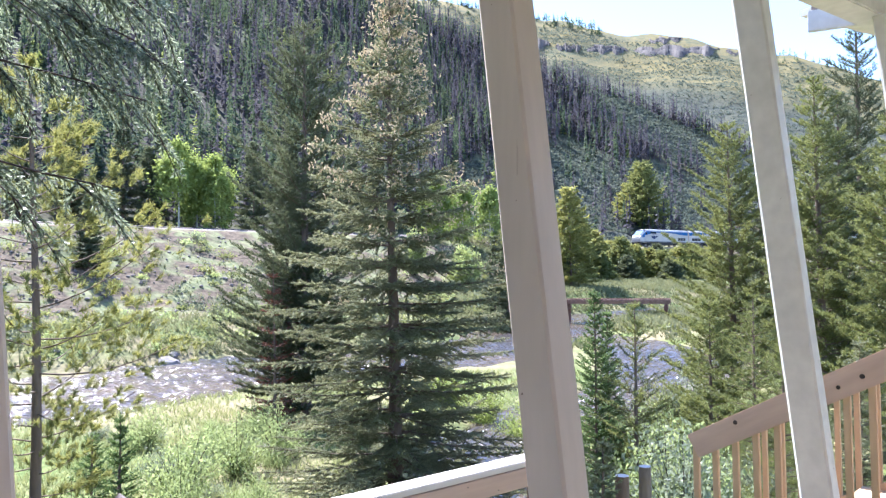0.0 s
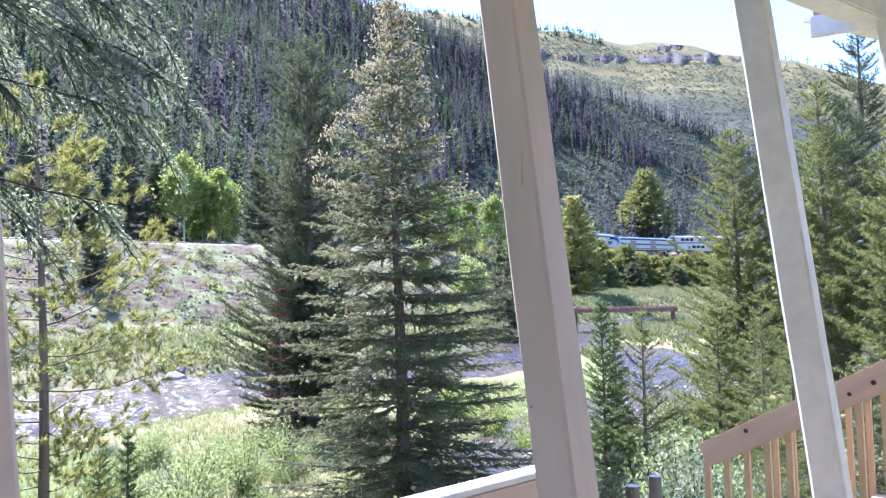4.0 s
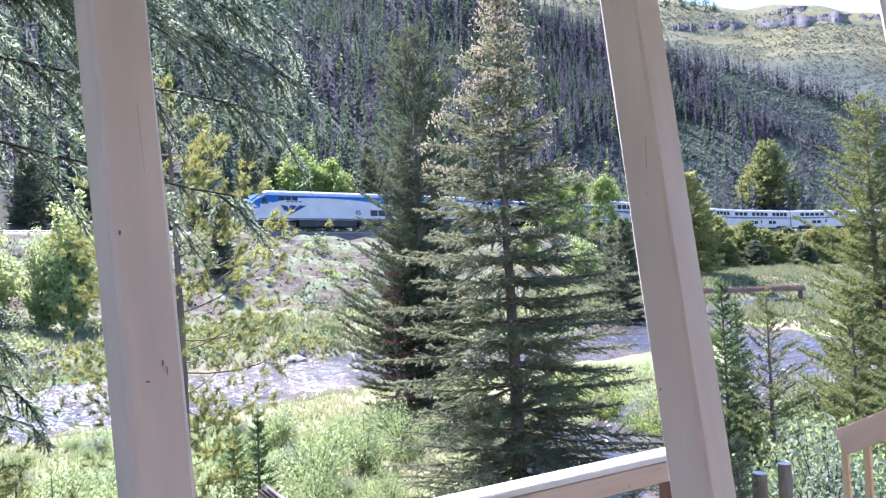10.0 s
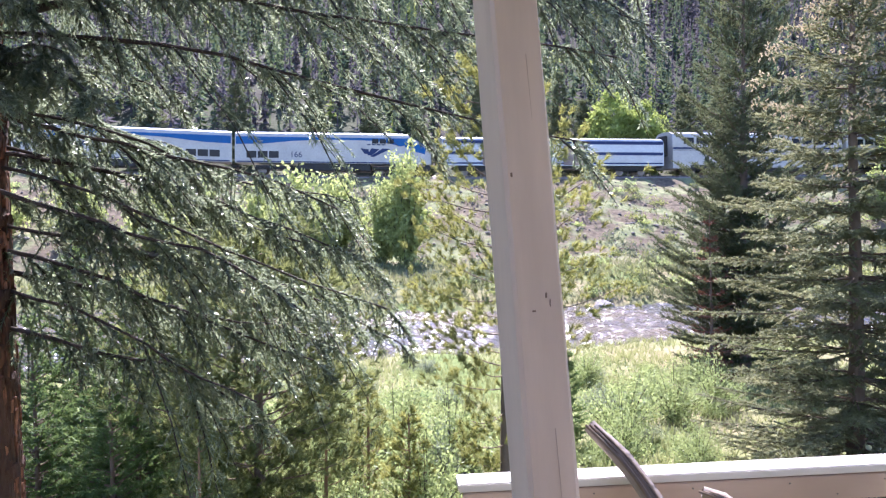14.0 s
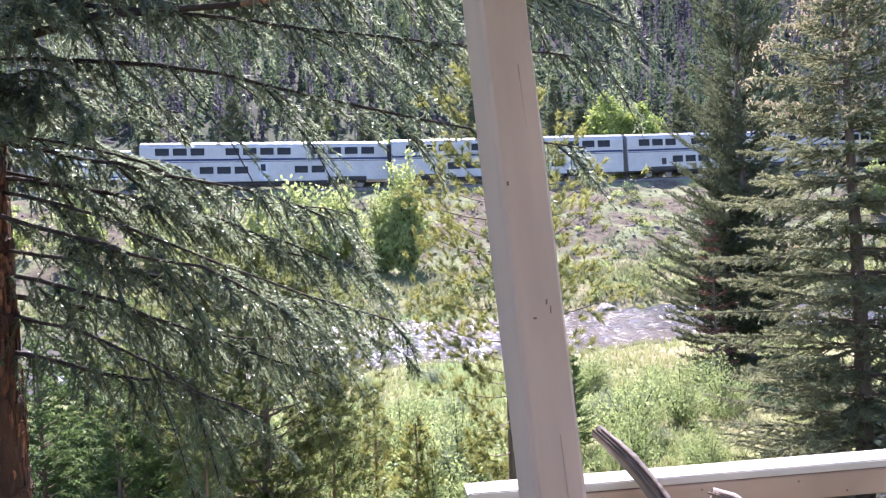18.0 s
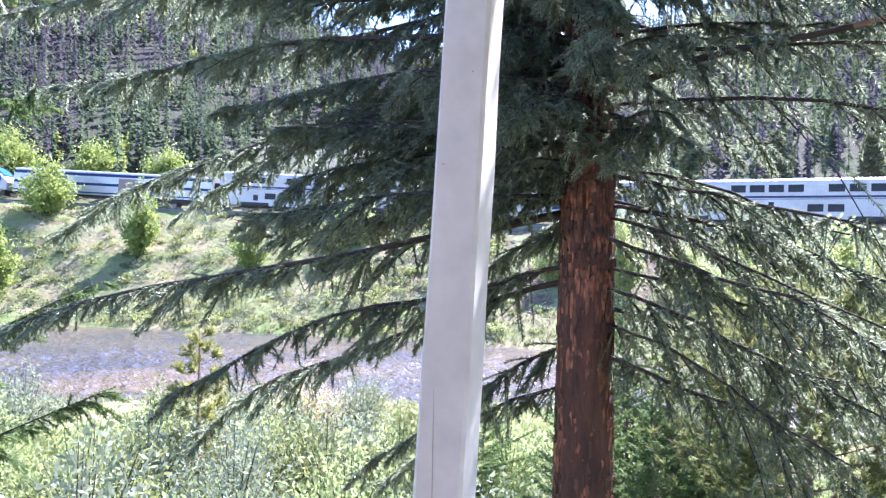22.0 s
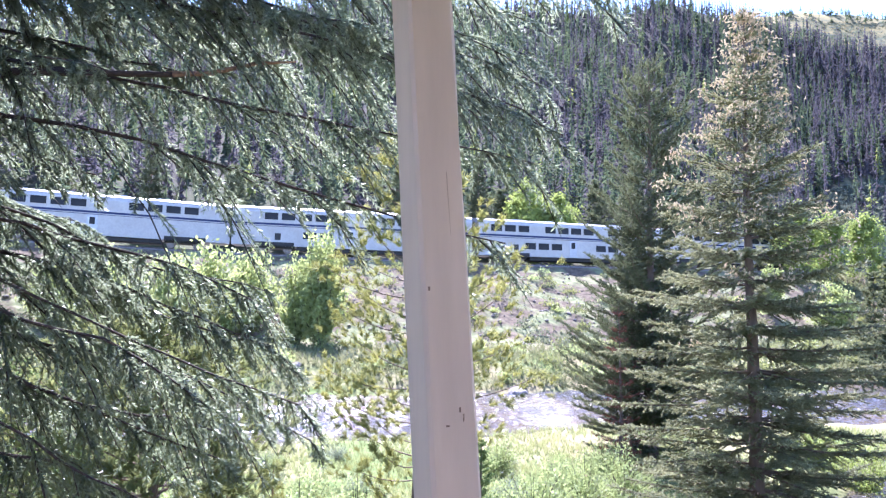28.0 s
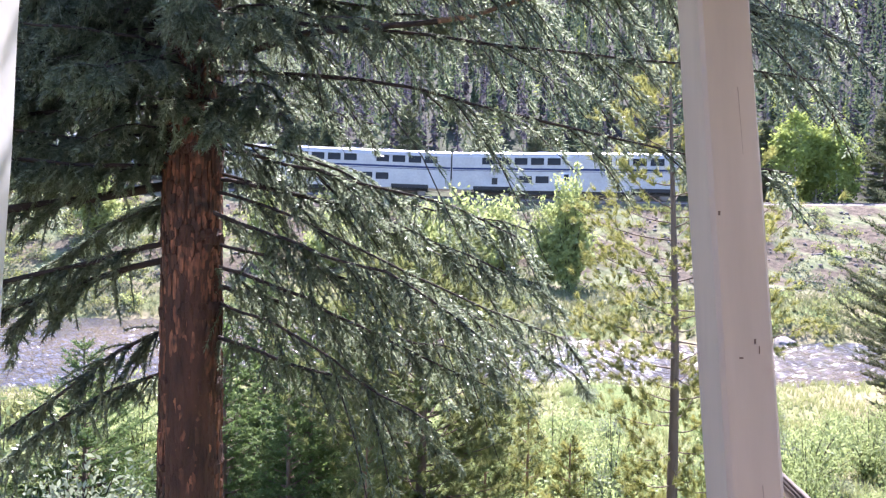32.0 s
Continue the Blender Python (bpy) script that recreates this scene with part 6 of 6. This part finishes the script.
        put("willow_a" if i % 2 else "willow_b", az, dist, rng.uniform(0.7, 1.45), mat, "grey-green willow bush in the meadow" if mat == "sage" else "dark olive-green bush in the meadow" if mat == "pine_olive" else "light-green willow bush in the river meadow", "meadow bushes")
    # uncounted low growth on the far bench and bank
    for mat, count, label in (("bank_sage", 300, "low grey-green brush on the far bank"), ("willow", 100, "low light-green brush on the far bank"), ("pine_olive", 600, "low dark-green brush on the far bank"), ("willow_tall", 70, "low yellow-green brush on the far bank")):
        lots, made_n = [], 0
        while made_n < count:
            az = rng.uniform(-90, 48) if made_n % 2 else rng.uniform(-90, -40)
            dist = rng.uniform(43, 86 if az > -45 else 116)
            x, y = polar(az, dist)
            hz, gr, fo, *_ = ground(x, y)
            if hz[0] < WATER_Z + 0.3 or hz[0] > on_near_track(x, y) - 0.9 or fo[0] > 0.1:
                continue
            made_n += 1
            s = rng.uniform(0.35, 1.25)
            n = int(90 * (0.5 + s))
            q = rng.normal(size=(n, 3)) * np.array([0.46, 0.46, 0.32]) * s
            q[:, 2] = np.abs(q[:, 2]) + 0.05
            lots.append(leaves(q + np.array([x, y, hz[0]]), 0.13, rng, 1.3, 0.45))
        tagged(new("bank_brush", mesh_from("bank_brush", *join(lots), M[mat])), label, "shrub", kind="stuff")


def build_aspens():
    rng = np.random.default_rng(61)
    for az, dist, top, rad in [(9.0, 90, 17.0, 3.0), (11.6, 91, 15.6, 2.6), (10.3, 93, 15.5, 2.4), (28.8, 104, 14.5, 3.0), (30.8, 108, 13.5, 2.6), (33, 112, 14, 2.6), (-71, 118, 19, 4.0), (-76.5, 120, 20, 4.5), (-66, 112, 18, 3.2)]:
        x, y = polar(az, dist)
        b = gz(x, y) - 0.1
        w, c = broadleaf(top - b, rad, rng, 34, 0.2, 6500, 0.16)
        plant("aspen_tree", x, y, w, c, "aspen_bark", "aspen", "bright yellow-green aspen behind the railway", "tree", "aspens", z=b)


def grove(az, dist, top, rad, mat, label, rng, group):
    x, y = polar(az, dist)
    b = gz(x, y) - 0.1
    w, c, _ = conifer(top - b, rad, 20, 9, rng, low=0.08, power=0.85, slope_low=-0.1, slope_top=0.8, twigs=11, twig_len=rad * 0.26, blade=(12, 1.0, 0.1 + 0.1 * rad, 0.045 * rad + 0.02), ragged=0.25)
    plant("conifer_tree", x, y, w, c, "bark", mat, label, "tree", group, z=b)


def build_groves():
    rng = np.random.default_rng(71)
    for az, dist, top, rad in [(39.3, 100, 12.6, 3.8), (38.2, 104, 9.2, 3.0), (44.8, 222, 33, 7.5), (43.9, 226, 27, 6.0), (41.0, 128, 8.0, 3.4), (42.2, 134, 6.4, 3.0), (43.1, 130, 7.0, 3.1), (44.2, 134, 5.6, 3.0), (45.2, 138, 5.0, 3.0), (46.3, 136, 4.6, 3.0), (47.4, 138, 5.0, 3.1), (42.8, 142, 6.4, 3.0), (45.8, 144, 6.0, 3.0), (40.2, 120, 9.0, 3.2), (37, 112, 8.0, 3.0), (34.2, 90, 6.5, 2.4), (36.0, 96, 5.5, 2.2), (48.5, 142, 5.5, 3.0), (50, 144, 7, 3.2), (41.6, 120, 4.2, 2.4), (43.6, 124, 3.6, 2.2), (46.8, 126, 3.2, 2.2)]:
        grove(az, dist, top, rad, ("pine_dark", "pine_mid", "pine_mid", "pine")[int(rng.integers(4))], "young conifer in the stand below the railway", rng, "trackside conifers")
    for az, dist, top, rad in [(34.4, 60, 5.2, 1.7), (33.4, 64, 4.6, 1.6), (3.0, 66, 8.3, 1.4), (-1.2, 90, 19, 2.2), (1.8, 92, 17, 2.4), (5.2, 94, 21, 2.2), (7.0, 92, 17, 2.2), (14.5, 92, 18, 2.4), (-5.8, 88, 14, 2.0), (-9.8, 90, 17, 2.2), (-14, 92, 19, 2.4), (17, 95, 19, 2.4), (22, 100, 18, 2.4), (24, 104, 20, 2.4), (-20, 92, 20, 2.4), (-26, 96, 19, 2.4), (-33, 98, 18, 2.4)]:
        grove(az, dist, top, rad, "pine_dark", "dark conifer at the edge of the hillside forest", rng, "forest edge conifers")
    x, y = polar(39.7, 15.0)
    w, c, _ = conifer(2.6, 0.3, 14, 7, rng, twigs=9, twig_len=0.12, blade=(9, 0.9, 0.05, 0.012), trunk_r=0.03)
    plant("dead_sapling", x, y, w, c, "bark", "dead", "rust-red dead conifer sapling", "tree")
    x, y = polar(16.2, 22.5)
    w, c, _ = conifer(5.0, 0.75, 12, 7, rng, twigs=9, twig_len=0.2, blade=(9, 0.9, 0.09, 0.03), trunk_r=0.05)
    plant("dead_sapling", x, y, w, c, "bark", "dead", "dark red dead sapling between the pines", "tree")


def build_forest():
    """Hillside forest: green conifers among grey-purple beetle-killed ones, valley haze put into their colours."""
    rng = np.random.default_rng(81)
    n = 44000
    az = np.where(rng.uniform(size=n) < 0.6, rng.uniform(-92, 60, n), rng.uniform(24, 56, n))
    dist = 86 + (380 - 86) * rng.uniform(0, 1, n) ** 0.62
    x, y = dist * np.sin(np.radians(az)), dist * np.cos(np.radians(az))
    z, gravel, forest, sage, _ = ground(x, y)
    dens = 0.5 + 0.5 * lumps(x, y, 22.0, 3)
    slope = (sage > 0.5) & (dist < 325) & (dist > 110) & (az > 25)
    keep = (forest > 0.6) & (rng.uniform(size=n) < np.interp(az, [20, 30], [0.85, 0.4]) * (0.65 + 0.35 * dens)) | slope & (dist < 280) & (rng.uniform(size=n) < 0.03 + 0.05 * (dens > 0.7))
    x, y, z, dist, az = x[keep], y[keep], z[keep], dist[keep], az[keep]
    dead = rng.uniform(size=len(x)) < np.clip(0.32 + 0.4 * lumps(x, y, 45.0, 1) + np.interp(az, [20, 34], [0.0, 0.32]), 0.08, 0.85)
    bright = ~dead & (rng.uniform(size=len(x)) < np.clip(0.05 + 0.22 * lumps(x, y, 18.0, 7) * (dist < 190), 0.03, 0.3))
    # a thin line of trees along the far crest
    m = 260
    ca = np.radians(np.r_[rng.uniform(27, 42, 190), rng.uniform(53, 62, 70)])
    cd = rng.uniform(735, 775, m)
    cx, cy = cd * np.sin(ca), cd * np.cos(ca)
    x, y, z = np.r_[x, cx], np.r_[y, cy], np.r_[z, ground(cx, cy)[0]]
    dist, dead, bright = np.r_[dist, cd], np.r_[dead, np.zeros(m, bool)], np.r_[bright, np.zeros(m, bool)]
    for kind, sel, mat, label in (("living_forest", ~dead & ~bright, "far_green", "green conifers on the valley side"), ("dead_forest", dead, "far_dead", "beetle-killed conifers on the valley side, haze put into their grey-purple"), ("young_forest", bright, "far_bright", "yellow-green young trees scattered through the forest")):
        live = kind != "dead_forest"
        X = np.stack([x[sel], y[sel], z[sel]], 1)
        band = np.digitize(dist[sel], [170, 270])
        for which, k, size in ((0, 60, 1.35), (1, 30, 1.9), (2, 18, 2.6)):
            P = X[band == which]
            m = len(P)
            h = rng.uniform(6, 14, m) * (0.92 if live else 1.0)
            r = h * rng.uniform(0.12, 0.19, m) * (1.0 if live else 0.85)
            if kind == "young_forest":
                h, r = h * 0.6, r * 1.25
            crest = np.hypot(P[:, 0], P[:, 1]) > 600
            h = np.where(crest, h * 0.7, h)
            r = np.where(crest, r * 2.0, r)
            u = 0.10 + 0.88 * rng.uniform(0, 1, (m, k)) ** (1.25 if live else 1.0)
            a = rng.uniform(0, 6.283, (m, k))
            out = r[:, None] * (1 - u) ** 0.8 * rng.uniform(0.55, 1.15, (m, k)) + 0.12
            base = np.stack([P[:, 0:1] + 0 * u, P[:, 1:2] + 0 * u, P[:, 2:3] + h[:, None] * u], -1)
            way = np.stack([np.cos(a), np.sin(a), rng.uniform(-0.55, 0.25, (m, k))], -1)
            tip = base + way * out[..., None]
            w = (0.16 + 0.10 * rng.uniform(size=(m, k))) * size * (1.25 - u)
            wide = np.stack([-np.sin(a) * w, np.cos(a) * w, rng.uniform(-0.5, 0.5, (m, k)) * w], -1)
            mid = base + way * out[..., None] * 0.45
            lift = np.zeros_like(mid)
            lift[..., 2] = 0.25 * size
            v = np.stack([base + lift, mid - wide, tip, mid + wide], 2).reshape(-1, 3)
            f = np.arange(m * k * 4).reshape(-1, 4)
            wt = 0.09 * size
            top = np.stack([np.zeros(m), np.zeros(m), h], 1)
            st = np.stack([P + np.array([wt, 0, -0.6]), P + np.array([-wt, 0.05, -0.6]), P + top * 0.98 + np.array([-0.03, 0, 0]), P + top * 0.98 + np.array([0.03, 0, 0])], 1).reshape(-1, 3)
            ob = new(kind, mesh_from(kind, np.concatenate([v, st]), np.concatenate([f, np.arange(m * 4).reshape(-1, 4) + len(v)]), M[mat]))
            tagged(ob, label, "forest", kind="stuff")
    # sagebrush dots on the open slopes
    n = 62000
    az = np.where(np.arange(n) < 30000, rng.uniform(25, 66, n), rng.uniform(26, 52, n))
    dist = np.where(np.arange(n) < 30000, 130 + 610 * rng.uniform(0, 1, n) ** 0.7, 120 + 215 * rng.uniform(0, 1, n) ** 0.8)
    x, y = dist * np.sin(np.radians(az)), dist * np.cos(np.radians(az))
    z, _, fo, sg, _ = ground(x, y)
    k = sg > 0.5
    P = np.stack([x[k], y[k], z[k]], 1)
    s = np.repeat(0.3 + dist[k] / 1000.0, 4)
    C = np.repeat(P, 4, 0) + rng.normal(size=(len(P) * 4, 3)) * s[:, None] * np.array([0.6, 0.6, 0.25]) + np.array([0, 0, 0.4])
    v, f = leaves(C, 1.0, rng)
    v = (v.reshape(-1, 4, 3) - C[:, None, :]) * s[:, None, None] * 0.8 + C[:, None, :]
    tagged(new("sagebrush", mesh_from("sagebrush", v.reshape(-1, 3), f, M["sagebrush"])), "grey-green sagebrush on the open hillside", "shrub", kind="stuff")


def build_grass():
    rng = np.random.default_rng(91)
    n = 60000
    az = rng.uniform(-88, 62, n)
    dist = 3.5 + (34 - 3.5) * rng.uniform(0, 1, n) ** 0.75
    x, y = dist * np.sin(np.radians(az)), dist * np.cos(np.radians(az))
    z, *_ = ground(x, y)
    k = (z > WATER_Z + 0.18) & (rng.uniform(size=n) < 0.65 + 0.5 * lumps(x, y, 1.6, 2))
    P = np.stack([x[k], y[k], z[k] - 0.02], 1)
    up = np.tile(np.array([[0, 0, 1.0]]), (len(P), 1))
    v, f = blades(P, up, np.full(len(P), 0.02), 6, 0.5, 0.26, 0.022, rng)
    tagged(new("meadow_grass", mesh_from("meadow_grass", v, f, M["grass"])), "tall light-green meadow grass", "grass", kind="stuff")
    n = 26000
    az = rng.uniform(-85, 48, n)
    dist = rng.uniform(42, 74, n)
    x, y = dist * np.sin(np.radians(az)), dist * np.cos(np.radians(az))
    z, gr, fo, sg, _ = ground(x, y)
    k = (z > WATER_Z + 0.1) & (fo < 0.3) & (rng.uniform(size=n) < 0.9 - 0.75 * gr)
    P = np.stack([x[k], y[k], z[k] - 0.02], 1)
    v, f = blades(P, np.tile(np.array([[0, 0, 1.0]]), (len(P), 1)), np.full(len(P), 0.02), 5, 0.7, 0.5, 0.07, rng)
    n = 16000
    az, dist = rng.uniform(30, 54, n), rng.uniform(56, 128, n)
    x, y = dist * np.sin(np.radians(az)), dist * np.cos(np.radians(az))
    z, gr, fo, sg, _ = ground(x, y)
    k = (z > WATER_Z + 0.1) & (fo < 0.3) & (sg < 0.5)
    P2 = np.stack([x[k], y[k], z[k] - 0.02], 1)
    v, f = join([(v, f), blades(P2, np.tile(np.array([[0, 0, 1.0]]), (len(P2), 1)), np.full(len(P2), 0.02), 5, 0.7, 0.7, 0.12, rng)])
    tagged(new("bank_grass", mesh_from("bank_grass", v, f, M["bench_grass"])), "dry yellow-green grass on the far bank", "grass", kind="stuff")


def rock_mesh(rng, s=1.0):
    bm = bmesh.new()
    bmesh.ops.create_icosphere(bm, subdivisions=2, radius=1)
    off = Vector(rng.uniform(0, 50, 3))
    for v in bm.verts:
        v.co *= 1 + 0.35 * noise.noise(v.co * 1.4 + off)
        v.co.z *= 0.65
    me = bpy.data.meshes.new("rock")
    bm.to_mesh(me)
    bm.free()
    me.materials.append(M["rock"])
    return me


def build_small():
    rng = np.random.default_rng(101)
    # shore boulders
    rocks = [rock_mesh(rng) for _ in range(4)]
    spots = [(8.3, 44.0, 0.7)] + [(rng.uniform(-30, 16), None, rng.uniform(0.15, 0.4)) for _ in range(26)] + [(rng.uniform(44, 52), rng.uniform(30, 42), rng.uniform(0.3, 0.9)) for _ in range(16)]
    for az, dist, s in spots:
        if dist is None:
            dist = rng.choice([30.5, 45.0]) + rng.uniform(-1.5, 1.5)
        x, y = polar(az, dist)
        r = new("boulder", rocks[int(rng.integers(4))])
        r.matrix_basis = pose(x, y, gz(x, y) + 0.1 * s, 0, 0, rng.uniform(0, 360)) @ Matrix.Scale(s, 4)
        tagged(r, "pale river boulder at the water's edge", "rock", "river boulders")
    # broken stone on the railway bank
    tri = np.array([list(p.vertices) for p in rocks[0].polygons])
    shapes = [np.array([v.co for v in q.vertices]) for q in rocks]
    lots = []
    while len(lots) < 900:
        az, dist = rng.uniform(-40, 24), rng.uniform(56, 80)
        x, y = polar(az, dist)
        hgt, gr, *_ = ground(x, y)
        if gr[0] < 0.8 or hgt[0] > 5.9:
            continue
        s = rng.uniform(0.06, 0.2)
        lots.append((shapes[int(rng.integers(4))] * s * rng.uniform(0.7, 1.3, 3) + np.array([x, y, hgt[0] + 0.03]), tri))
    tagged(new("bank_stone", mesh_from("bank_stone", *join(lots), M["scree"])), "broken grey-purple stone on the railway bank", "rock", kind="stuff")
    # cut stump posts near the stairs
    for az, dist, top, rad, mat, label in [(45.0, 10.0, -1.10, 0.085, "bark", "short cut log post with a pale top"), (43.3, 10.4, -1.35, 0.10, "bark_orange", "broken reddish stump in the grass")]:
        x, y = polar(az, dist)
        b = gz(x, y) - 0.1
        v, f = tube([(0, 0, 0), (0, 0, (top - b) * 0.5), (0.01, 0, top - b)], [rad * 1.1, rad, rad * 0.95], 14, 0.05, rng)
        r = link("log_post", mesh_from("log_post", v, f, M[mat], True), m=pose(x, y, b))
        bm = bmesh.new()
        bmesh.ops.create_circle(bm, cap_ends=True, segments=14, radius=rad * 0.94)
        part("cut_end", bm, M["cap"], r, m=pose(0.01, 0, top - b - 0.003))
        tagged(r, label, "stump")
    # fallen logs
    for (ax, ad), (bx, bd), rad in [((46.5, 13.5), (51.5, 12.2), 0.07), ((16, 14.5), (18.5, 12.5), 0.05), ((13, 13), (15.5, 13.6), 0.04), ((47, 31), (50.5, 30), 0.12), ((-52, 20), (-48, 21), 0.1)]:
        p, q = polar(ax, ad), polar(bx, bd)
        pts = [(p[0] + (q[0] - p[0]) * u, p[1] + (q[1] - p[1]) * u, max(gz(p[0] + (q[0] - p[0]) * u, p[1] + (q[1] - p[1]) * u), WATER_Z - 0.03) + rad * 0.8) for u in (0, 0.3, 0.65, 1)]
        v, f = tube(pts, [rad, rad * 0.95, rad * 0.8, rad * 0.6], 9, 0.08, rng)
        tagged(link("fallen_log", mesh_from("fallen_log", v, f, M["driftwood"], True)), "bleached fallen log lying on the bank", "log", "fallen logs")
    # timber bridge over the river
    a, b = Vector((43.5, 54.5, -1.3)), Vector((50.2, 47.2, -1.45))
    d = b - a
    L, yaw = d.length, math.degrees(math.atan2(d.y, d.x))
    r = root("timber_bridge", pose(*((a + b) / 2), 0, 0, yaw), "low brown timber bridge over the river", "bridge")
    for k in range(26):
        part("deck_plank", boxed(L / 26 - 0.03, 3.0, 0.09, 0.0, ((k + 0.5) * L / 26 - L / 2, 0, -0.05)), M["bridge"], r)
    for y in (-1.35, 0, 1.35):
        part("girder", boxed(L, 0.2, 0.18, 0.0, (0, y, -0.19)), M["bridge"], r)
    for y in (-1.45, 1.45):
        part("kerb_beam", boxed(L, 0.16, 0.12, 0.0, (0, y, 0.06)), M["bridge"], r)
    for x in (-L / 2 + 0.5, L / 2 - 0.4):
        for y in (-1.2, 0, 1.2):
            part("pile", boxed(0.3, 0.3, 2.7, 0.0, (x, y, -1.75)), M["redpost"], r)
        part("pile_cap", boxed(0.36, 3.1, 0.3, 0.0, (x, 0, -0.66)), M["redpost"], r)
    # rock bands below the skyline of the far hill
    chunks = []
    def climb(az, el):
        """Distance at which the hill is seen at an elevation."""
        rr = np.linspace(420, 757, 90)
        z = ground(rr * math.sin(az), rr * math.cos(az))[0]
        k = int(np.argmax(np.degrees(np.arctan2(z - 1.5, rr)) >= el))
        return rr[k] if k else 740.0
    for a0, a1, e0, e1, th in [(34.8, 38.0, 17.7, 17.3, 0.5), (38.4, 40.4, 17.0, 16.9, 0.4), (40.8, 44.0, 16.75, 16.45, 0.5), (44.4, 50.6, 16.35, 15.75, 0.55), (45.5, 48.0, 17.0, 16.8, 0.25), (51.0, 54.0, 15.5, 14.8, 0.4)]:
        n = 70
        u = np.linspace(0, 1, n)
        az = np.radians(a0 + (a1 - a0) * u)
        size = th * np.clip(np.minimum(u, 1 - u) * 7, 0.1, 1) * (0.8 + 0.25 * np.sin(u * 15 + a0) + 0.15 * np.sin(u * 37))
        el = e0 + (e1 - e0) * u + 0.08 * np.sin(u * 19 + a0)
        low = np.array([climb(q, e - t / 2) for q, e, t in zip(az, el, size)])
        high = np.array([climb(q, e + t / 2) for q, e, t in zip(az, el, size)]) + 2
        low, high = (np.convolve(np.pad(q, 2, "edge"), np.ones(5) / 5, "valid") for q in (low, high))
        foot = ground(low * np.sin(az), low * np.cos(az))[0]
        top = ground(high * np.sin(az), high * np.cos(az))[0] + 0.3
        rows = []
        for dd, zz in ((low - 1.0, foot - 0.8), (low + 0.22 * (high - low), foot + (top - foot) * 0.48), (low + 0.45 * (high - low), foot + (top - foot) * 0.6), (low + 0.58 * (high - low), foot + (top - foot) * 0.93), (low + 0.8 * (high - low), top), (high, top)):
            dd = dd + rng.uniform(-0.7, 0.7, n)
            rows.append(np.stack([dd * np.sin(az), dd * np.cos(az), zz + rng.uniform(-0.25, 0.25, n)], 1))
        v = np.concatenate(rows)
        f = np.concatenate([np.stack([np.arange(n - 1) + k * n, np.arange(1, n) + k * n, np.arange(1, n) + (k + 1) * n, np.arange(n - 1) + (k + 1) * n], 1) for k in range(5)])
        chunks.append((v, f))
    v, f = join(chunks)
    tagged(new("rock_outcrops", mesh_from("rock_outcrops", v, f, M["cliff"])), "brown rock bands near the top of the far hill", "cliff", kind="stuff")


build_main_spruce()
build_pines()
build_left_pines()
build_small_spruces()
build_near_spruce()
build_side_spruce()
build_shrubs()
build_aspens()
build_groves()
build_forest()
build_grass()
build_small()
motions()
